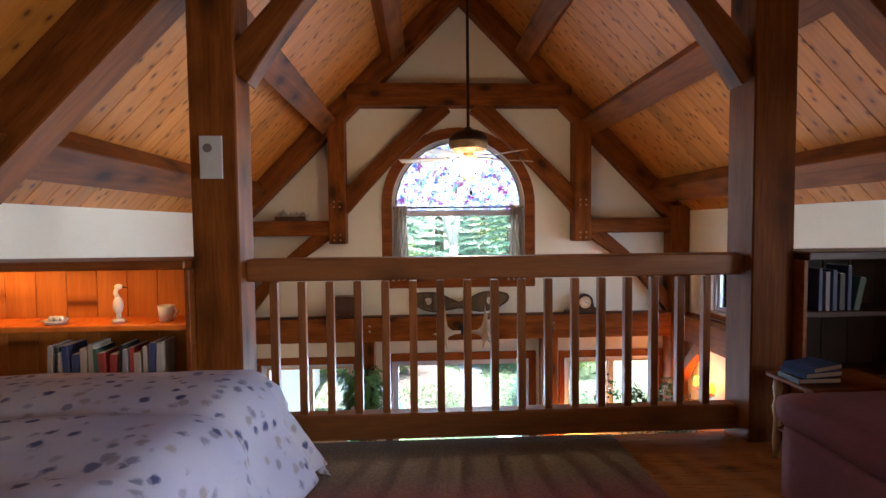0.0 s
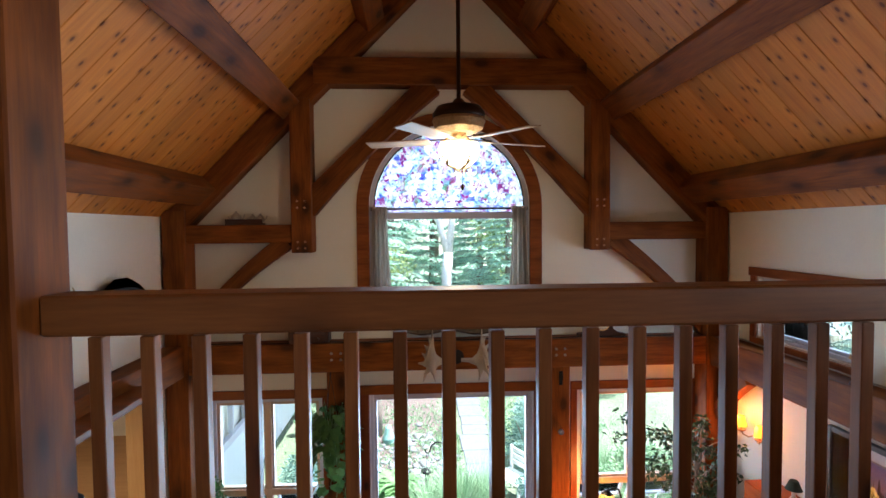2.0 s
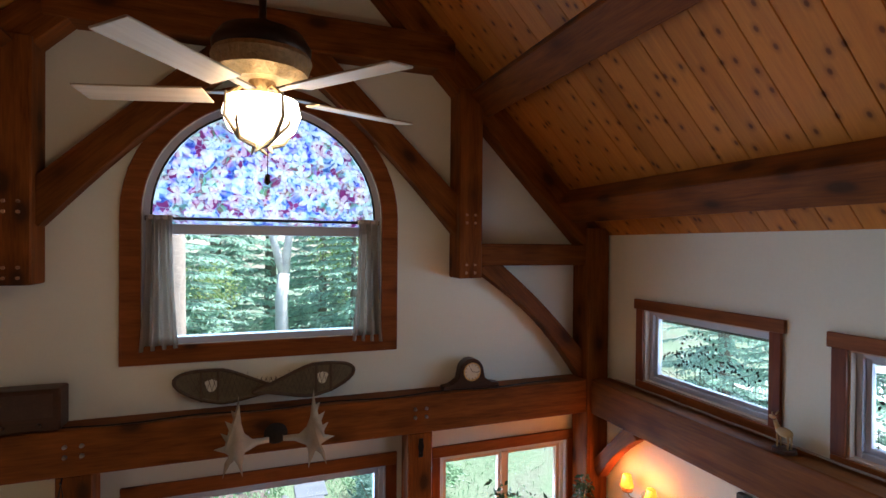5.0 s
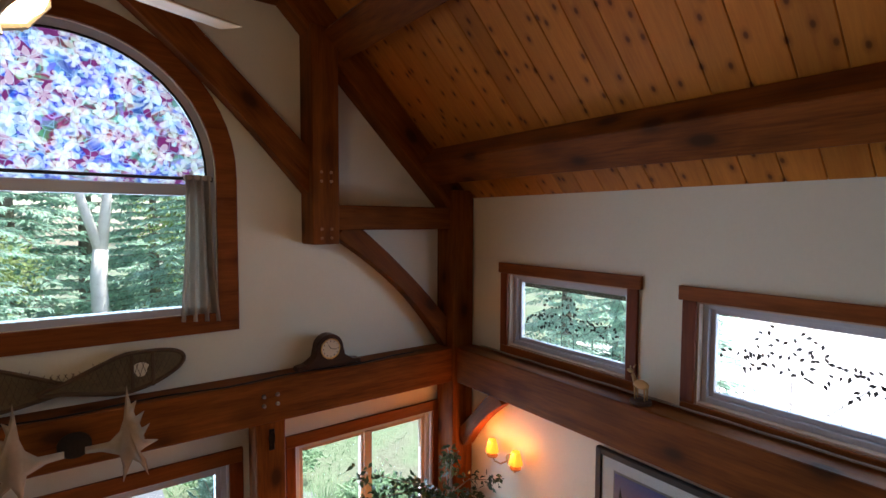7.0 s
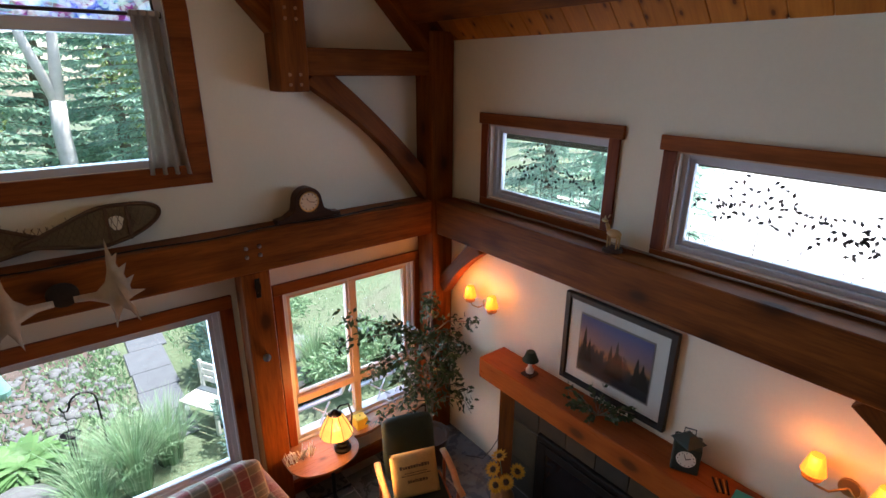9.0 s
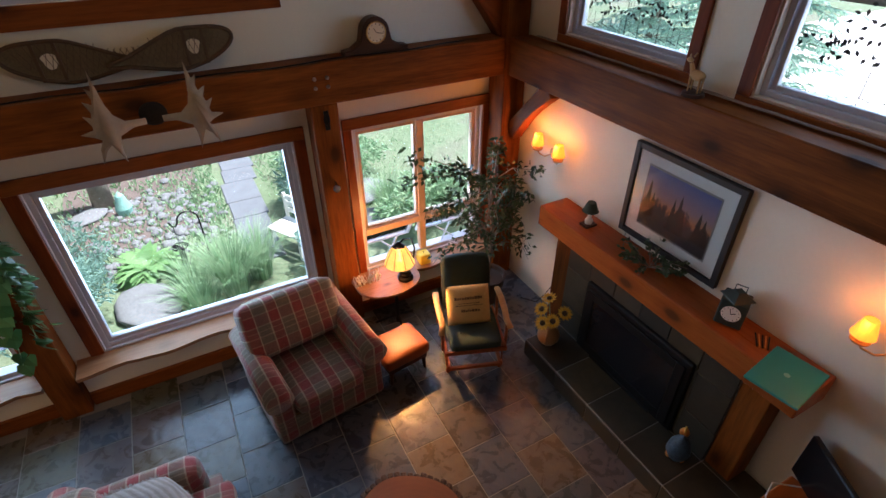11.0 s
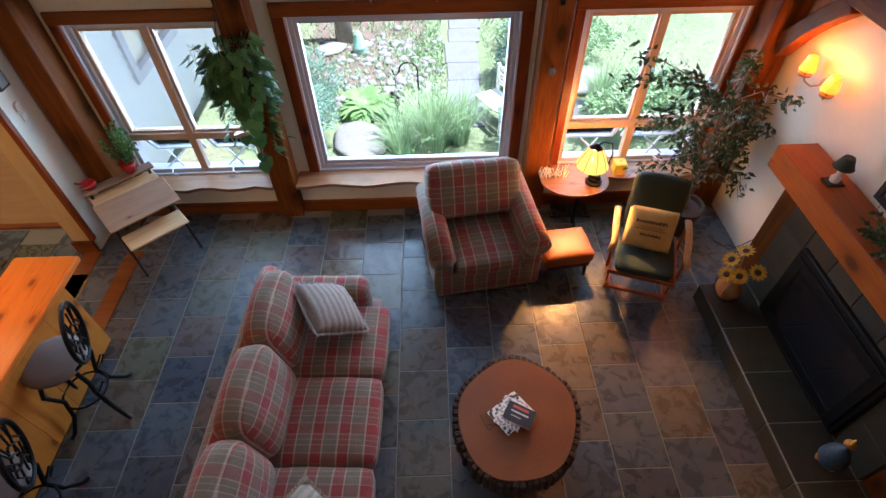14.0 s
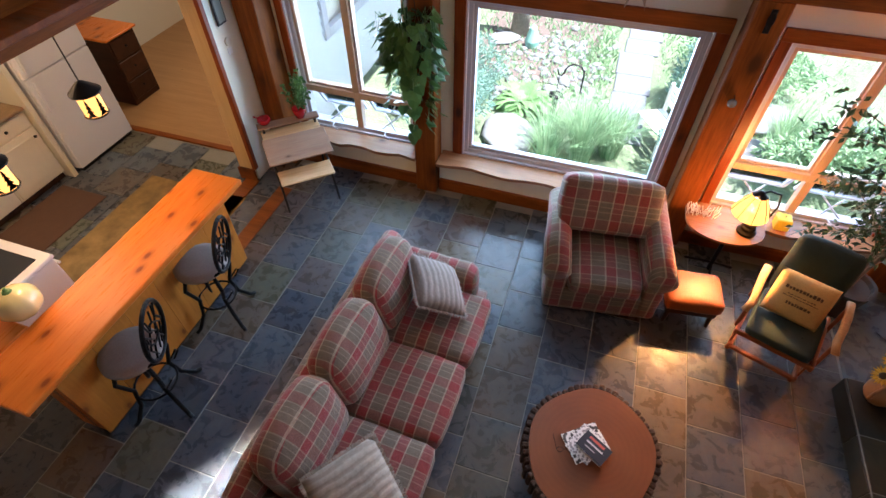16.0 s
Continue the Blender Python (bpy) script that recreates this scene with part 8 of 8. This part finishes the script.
# garland cable along the east beam
t = thing("garland", "thin beaded string along the beam under the side windows", "garland", (3.1, 0, 2.645))
part("string", tube([(0.0, -0.4 - 0.2 * k, 0.008 + 0.004 * (k % 2)) for k in range(19)], 0.008, 5), plain("pale_string", (0.35, 0.3, 0.25), 0.8), t)

# mounted fish on the west wall
FISHM = plain("grey_blue_fish", (0.10, 0.14, 0.15), 0.3, noise_scale=40, amount=0.6, coat=0.4)
t = thing("mounted_fish", "mounted grey salmon trophy with orange fins on the side wall", "fish trophy", (-3.06, -1.13, 3.25))
t.matrix_world = pose(-3.06, -1.13, 3.25, -5, 0, 0)
bm = bmesh.new()
rows = []
for y, top, low, wide in ((-0.5, 0.035, -0.035, 0.015), (-0.42, 0.03, -0.03, 0.02), (-0.28, 0.07, -0.06, 0.035), (-0.1, 0.115, -0.1, 0.05), (0.1, 0.13, -0.12, 0.055), (0.28, 0.115, -0.1, 0.055), (0.4, 0.085, -0.075, 0.045), (0.5, 0.055, -0.05, 0.035), (0.57, 0.035, -0.01, 0.022), (0.63, 0.02, 0.008, 0.01)):
    rows.append([bm.verts.new((wide * math.sin(q), y, (top + low) / 2 + (top - low) / 2 * math.cos(q))) for q in (2 * math.pi * n / 14 for n in range(14))])
for p, q in zip(rows, rows[1:]):
    for n in range(14):
        bm.faces.new((p[n], p[(n + 1) % 14], q[(n + 1) % 14], q[n]))
bm.faces.new(rows[0][::-1])
bm.faces.new(rows[-1])
bmesh.ops.recalc_face_normals(bm, faces=bm.faces)
part("body", bm, FISHM, t, smooth=True)
part("belly", ball((0.016, 0.05, -0.055), 0.1, (0.4, 3.2, 0.55)), plain("silver_fish_belly", (0.42, 0.45, 0.45), 0.3, coat=0.3), t, smooth=True)
part("jaw", tube([(0.0, 0.46, -0.045), (0.0, 0.56, -0.04), (0.0, 0.65, -0.012)], 0.017, 7, 0.006), FISHM, t)
part("eye", ball((0.032, 0.52, 0.022), 0.011), STOVE, t)
FIN = plain("orange_fin", (0.42, 0.22, 0.05), 0.5, noise_scale=30, amount=0.3)
for outline in ([(-0.48, 0.0), (-0.66, 0.15), (-0.62, 0.0), (-0.66, -0.13)], [(0.42, 0.08), (0.3, 0.15), (0.1, 0.215), (-0.12, 0.2), (-0.3, 0.09), (-0.28, 0.05), (0.1, 0.1)],
                [(0.3, -0.1), (0.14, -0.185), (-0.1, -0.17), (-0.3, -0.1), (-0.28, -0.03), (0.1, -0.08)], [(0.36, -0.06), (0.33, -0.17), (0.25, -0.11)]):
    bm = bmesh.new()
    bm.faces.new([bm.verts.new((0.0 if len(outline) > 3 else 0.045, y, z)) for y, z in outline])
    bmesh.ops.solidify(bm, geom=bm.faces[:], thickness=0.007)
    part("fin", bm, FIN, t)

# ---- loft furniture ----
# thermometer card on the post
t = thing("post_plaque", "pale rectangular plaque with a small oval picture on the post", "plaque", (-1.595, -4.44, 4.215))
part("board", box((-0.055, -0.012, -0.105), (0.055, 0.0, 0.105), 0.002), plain("grey_white_board", (0.5, 0.5, 0.47), 0.6, noise_scale=20, amount=0.1), t)
part("oval", cyl((-0.015, -0.012, 0.045), (-0.015, -0.016, 0.045), 0.022, n=16), plain("dim_portrait", (0.15, 0.13, 0.11), 0.6), t)

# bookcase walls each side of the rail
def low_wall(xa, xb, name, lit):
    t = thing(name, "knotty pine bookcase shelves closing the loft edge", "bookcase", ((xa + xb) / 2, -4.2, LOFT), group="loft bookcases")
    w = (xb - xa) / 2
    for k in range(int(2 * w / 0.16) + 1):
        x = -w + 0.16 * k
        # the unlit copy has its shade put into darker board and shelf colours
        part("back_board", box((x, 0.0, 0), (min(x + 0.157, w), 0.02, 1.0), 0.003), PINE if lit else wood("shaded_pine_board", (0.03, 0.011, 0.005), (0.05, 0.02, 0.008), along="Z"), t)
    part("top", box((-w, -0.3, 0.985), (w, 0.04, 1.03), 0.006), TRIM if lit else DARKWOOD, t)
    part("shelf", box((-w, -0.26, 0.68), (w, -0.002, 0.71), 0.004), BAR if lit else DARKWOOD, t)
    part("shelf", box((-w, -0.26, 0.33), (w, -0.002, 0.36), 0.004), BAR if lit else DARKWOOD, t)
    for s in (-1, 1):
        part("side", box((s * w - 0.012, -0.28, 0), (s * w + 0.012, 0, 0.985), 0.003), TRIM, t)
    return t


low_wall(-3.12, -1.72, "bookcase", True)
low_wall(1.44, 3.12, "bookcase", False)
lamp("lamp_bookcase", "AREA", 0.9, (1.0, 0.45, 0.14), look((-2.45, -4.4, LOFT + 0.97), (-2.4, -4.22, LOFT + 0.5)), size=1.2, size_y=0.06)
r = random.Random(17)
BOOKC = [plain("book_cover_" + c, v, 0.5) for c, v in (("black", (0.03, 0.03, 0.035)), ("navy", (0.04, 0.06, 0.16)), ("cream", (0.38, 0.35, 0.3)), ("grey", (0.25, 0.26, 0.28)), ("red", (0.3, 0.04, 0.04)), ("green", (0.05, 0.12, 0.09)))]


def book(x, y, z, w, d, h, tilt, mat, lab):
    b = thing("book", lab, "book", (x, y, z), group="loft books")
    b.matrix_world = pose(x, y, z, 0, tilt, 0)
    part("cover", box((-w / 2, -d / 2, 0), (w / 2, d / 2, h), 0.002), mat, b)
    part("page_block", box((-w / 2 + 0.003, -d / 2 + 0.004, h - 0.001), (w / 2 - 0.003, d / 2 - 0.003, h + 0.001)), PAPER, b)
    return b


x = -2.42
for k in range(17):
    w = r.uniform(0.018, 0.035)
    h = r.uniform(0.2, 0.26)
    book(x, -4.37, LOFT + 0.361, w, 0.15, h, r.choice((0, 0, 3, -3)), BOOKC[r.randrange(6)], "upright book on the lower pine shelf")
    x += w + 0.004
for k in range(6):
    w = r.uniform(0.02, 0.035)
    book(1.55 + 0.04 * k, -4.37, LOFT + 0.711, w, 0.15, r.uniform(0.18, 0.24), 0 if k < 5 else 12, BOOKC[(1, 3, 1, 0, 1, 5, 3, 0, 0)[k]], "upright book on the shaded loft shelf")
CER = plain("pale_blue_ceramic", (0.6, 0.63, 0.62), 0.3)
t = thing("figurine", "pale standing ceramic figurine on the pine shelf", "ornament", (-2.12, -4.36, LOFT + 0.711))
bm = bmesh.new()
add_lathe(bm, [(0.0, 0), (0.032, 0.0), (0.03, 0.012), (0.0, 0.016)], 14)
add_ball(bm, (0.0, 0, 0.085), 0.028, (0.9, 0.8, 1.7))
add_tube(bm, [(-0.006, 0, 0.01), (-0.004, 0, 0.05)], 0.006, 6)
add_tube(bm, [(0.01, 0, 0.012), (0.006, 0, 0.05)], 0.006, 6)
add_tube(bm, [(0.0, 0, 0.12), (-0.012, 0, 0.15), (0.0, 0, 0.175)], 0.012, 7, 0.01)
add_ball(bm, (0.006, 0, 0.18), 0.016, (1.3, 0.9, 0.9))
part("body", bm, CER, t, smooth=True)
part("beak", tube([(0.02, 0, 0.18), (0.055, 0, 0.172)], 0.006, 6, 0.001), IRON, t)
t = thing("mug", "pale ceramic mug on the pine shelf", "mug", (-1.88, -4.36, LOFT + 0.711))
part("body", lathe([(0.0, 0), (0.035, 0), (0.04, 0.08), (0.036, 0.08), (0.03, 0.01), (0.0, 0.01)]), CER, t, smooth=True)
part("handle", tube([(0.038, 0, 0.065), (0.06, 0, 0.05), (0.036, 0, 0.02)], 0.006, 6), CER, t)
t = thing("shell_dish", "small pale dish of shells on the pine shelf", "ornament", (-2.42, -4.38, LOFT + 0.711))
part("dish", lathe([(0.0, 0), (0.04, 0), (0.06, 0.02), (0.0, 0.01)]), CER, t, smooth=True)
for k in range(4):
    part("shell", ball((-0.02 + 0.014 * k, 0.01 * (k % 2), 0.025), 0.014), CER, t, smooth=True)

# bed
def quilt_material():
    m, nt, b = material("floral_comforter")
    v = coords(nt)
    warp = node(nt, "ShaderNodeTexNoise", Vector=v, Scale=3.0, Detail=2.0)
    base = ramp(nt, warp.outputs[0], [(0.3, (0.62, 0.66, 0.88)), (0.7, (0.8, 0.83, 0.95))])
    vo = node(nt, "ShaderNodeTexVoronoi", Vector=v, Scale=17.0)
    no = node(nt, "ShaderNodeTexNoise", Vector=v, Scale=22.0, Detail=4.0, Roughness=0.7)
    s = nt.nodes.new("ShaderNodeMath")
    s.operation = "MULTIPLY_ADD"
    s.inputs[1].default_value, s.inputs[2].default_value = 0.9, 0.0
    nt.links.new(no.outputs[0], s.inputs[0])
    s2 = nt.nodes.new("ShaderNodeMath")
    s2.operation = "ADD"
    nt.links.new(vo.outputs["Distance"], s2.inputs[0])
    nt.links.new(s.outputs[0], s2.inputs[1])
    spot = ramp(nt, s2.outputs[0], [(0.64, (1, 1, 1)), (0.82, (0, 0, 0))])
    hue = ramp(nt, vo.outputs["Color"], [(0.2, (0.10, 0.13, 0.36)), (0.5, (0.34, 0.38, 0.6)), (0.8, (0.5, 0.48, 0.58))])
    setcol(nt, b, mix(nt, spot, base, hue), 0.85)
    fine = node(nt, "ShaderNodeTexNoise", Vector=v, Scale=12.0, Detail=3.0)
    bump(nt, b, fine.outputs[0], 0.35, 0.01)
    return m


bed = thing("bed", "bed with a puffy white and blue floral comforter", "bed", (-2.04, -6.0, LOFT + 0.02))
part("frame", box((-0.72, -1.1, 0.0), (0.72, 1.05, 0.22), 0.02), DARKWOOD, bed)
part("mattress", soft_box((-0.74, -1.1, 0.22), (0.74, 1.08, 0.46), 0.06), WHITE, bed, smooth=True)
bm = bmesh.new()
nx, ny = 72, 90
gridv = []
for j in range(ny + 1):
    row = []
    for i in range(nx + 1):
        u, v = 2 * i / nx - 1, 2 * j / ny - 1
        W, L, R = 0.9, 1.24, 0.2
        x, y = u * (W + 0.38), v * (L + 0.34)
        ox, oy = max(0, abs(x) - (W - R)), max(0, abs(y) - (L - R))
        o = math.hypot(ox, oy)
        z = 0.585
        if o > 0:
            ang = min(o / R, math.pi / 2 * 0.94)
            drop = R * (1 - math.cos(ang)) + max(0, o - R * math.pi / 2 * 0.94) * 0.9
            k = R * math.sin(ang) / o + (max(0, o - R * math.pi / 2) * 0.5) / o
            x = math.copysign(min(abs(x), W - R) + ox * k, x)
            y = math.copysign(min(abs(y), L - R) + oy * k, y)
            z -= drop
            fold = 0.022 * math.sin(math.atan2(oy * v, ox * u + 1e-6) * 9 + (x * 13 if oy > ox else y * 15)) * min(1, o / 0.2)
            x += fold * u
            y += fold * v
        quilt = 0.045 * (abs(math.sin(math.pi * (y + 0.2) / 0.42)) ** 0.5 - 0.6) + 0.012 * noise.noise(Vector((x * 3.5, y * 3.5, 0)))
        row.append(bm.verts.new((x, y, z + quilt)))
    gridv.append(row)
for a, b in zip(gridv, gridv[1:]):
    for i in range(nx):
        bm.faces.new((a[i], a[i + 1], b[i + 1], b[i]))
bmesh.ops.solidify(bm, geom=bm.faces[:], thickness=0.012)
part("comforter", bm, quilt_material(), bed, "puffy white comforter with blue flowers", smooth=True)

def striped(name, cols, axis, period):
    m, nt, b = material(name)
    v = coords(nt)
    sep = nt.nodes.new("ShaderNodeSeparateXYZ")
    nt.links.new(v, sep.inputs[0])
    mr = nt.nodes.new("ShaderNodeMapRange")
    mr.inputs[1].default_value, mr.inputs[2].default_value = period
    nt.links.new(sep.outputs[axis], mr.inputs[0])
    n = node(nt, "ShaderNodeTexNoise", Vector=v, Scale=70.0, Detail=3.0)
    col = ramp(nt, mr.outputs[0], cols)
    col = mix(nt, 1.0, col, ramp(nt, n.outputs[0], [(0.3, (0.7, 0.7, 0.7)), (0.7, (1.15, 1.15, 1.15))]), "MULTIPLY")
    setcol(nt, b, col, 0.95)
    bump(nt, b, n.outputs[0], 0.5, 0.004)
    return m


t = thing("rug", "woven rug with grey and faded red bands on the loft floor", "rug", (-0.37, -5.1, LOFT))
part("weave", box((-0.86, -0.9, 0.0), (0.86, 0.82, 0.012), 0.004), striped("banded_rug", [(0.0, (0.22, 0.07, 0.07)), (0.62, (0.26, 0.08, 0.08)), (0.74, (0.2, 0.15, 0.13)), (0.84, (0.25, 0.24, 0.21)), (0.93, (0.17, 0.18, 0.17)), (1.0, (0.2, 0.19, 0.17))], 1, (-0.9, 0.82)), t)

ROSE = plain("mauve_upholstery", (0.17, 0.05, 0.06), 0.85, noise_scale=30, amount=0.2, bump_strength=0.3)
t = thing("loft_armchair", "dusky mauve skirted armchair at the loft edge", "armchair", (1.32, -5.4, LOFT), -90)
part("base", soft_box((-0.4, -0.4, 0.02), (0.42, 0.36, 0.36), 0.04), ROSE, t, smooth=True)
part("seat_cushion", soft_box((-0.42, -0.42, 0.34), (0.34, 0.3, 0.48), 0.05, 0.03), ROSE, t, smooth=True)
part("back", soft_box((-0.36, 0.26, 0.3), (0.38, 0.46, 0.92), 0.08, 0.02), ROSE, t, smooth=True)
t = thing("cushion", "pale pink cushion on the mauve armchair", "cushion", (1.46, -5.32, LOFT + 0.66))
t.matrix_world = pose(1.42, -5.3, LOFT + 0.66, 70, 10, -80)
part("cover", pillow_bm(0.4, 0.38, 0.16, corner=1), plain("pale_pink_cloth", (0.6, 0.45, 0.42), 0.85, noise_scale=50, amount=0.1), t, smooth=True)
t = thing("end_table", "small wooden table with turned legs at the loft edge", "side table", (1.44, -4.72, LOFT))
part("tabletop", box((-0.27, -0.16, 0.41), (0.2, 0.16, 0.435), 0.01, 2), TRIM, t)
for sx in (-0.23, -0.07, 0.15):
    for sy in (-0.12, 0.12):
        part("leg", lathe([(0.014, 0.0), (0.02, 0.1), (0.014, 0.2), (0.024, 0.26), (0.014, 0.3), (0.022, 0.36), (0.016, 0.41)], 12, (sx, sy, 0)), OAK, t, smooth=True)
part("shelf", box((-0.24, -0.13, 0.15), (0.17, 0.13, 0.165), 0.003), TRIM, t)
BLUEBOOK = plain("bright_blue_cover", (0.04, 0.12, 0.4), 0.4)
for k in range(3):
    b = thing("book", "blue book lying flat on the end table", "book", (1.27 + 0.01 * k, -4.72, LOFT + 0.436 + 0.028 * k), 10 * k, "end table books")
    part("cover", box((-0.1, -0.07, 0), (0.1, 0.07, 0.026), 0.002), (BOOKC[0], BLUEBOOK, BLUEBOOK)[k], b)
    part("page_block", box((-0.097, -0.0705, 0.004), (0.101, 0.067, 0.022)), PAPER, b)

# ---- slate floor tiles ----
rnd = random.Random(77)
floor_slate = tagged(thing("floor", "multicoloured slate floor tiles with pale grout lines", ""), kind="structure")
tile_meshes = []
for k in range(5):
    bm = bmesh.new()
    add_box(bm, (-0.191, -0.202, -0.012), (0.191, 0.202, 0.0), 0.003)
    for v in bm.verts:
        if v.co.z > -0.004:
            v.co.z += rnd.uniform(-0.0012, 0.0)
    tile_meshes.append(mesh_of(bm, "tile", FLOORSLATE))
spots = []
for i in range(-9, 7):
    x = 0.45 + 0.388 * i
    for j in range(-1, 14):
        y = -0.45 - 0.41 * j + (0.205 if i % 2 else 0)
        if -3.35 < x < 2.55 and y < -0.1 and y > -5.4:
            spots.append((x, y))
for i in range(-17, -9):
    x = 0.45 + 0.388 * i
    for j in range(0, 12):
        y = -0.52 - 0.41 * j - (0.205 if i % 2 else 0)
        spots.append((x, y))
spots.sort(key=lambda p: (p[0] < -3.4, -p[1]))
for k, (x, y) in enumerate(spots):
    ob = new("tile", tile_meshes[k % 5])
    ob.parent = floor_slate
    ob.location = (x, y, 0.0)
    ob.rotation_euler = (0, 0, math.pi * rnd.choice((0, 1)))
strip = box((2.62, -5.4, -0.012), (3.13, -3.42, 0.0))
part("tile", strip, FLOORSLATE, floor_slate)
part("tile", box((2.6, -1.44, -0.012), (3.13, -0.05, -0.001)), FLOORSLATE, floor_slate)
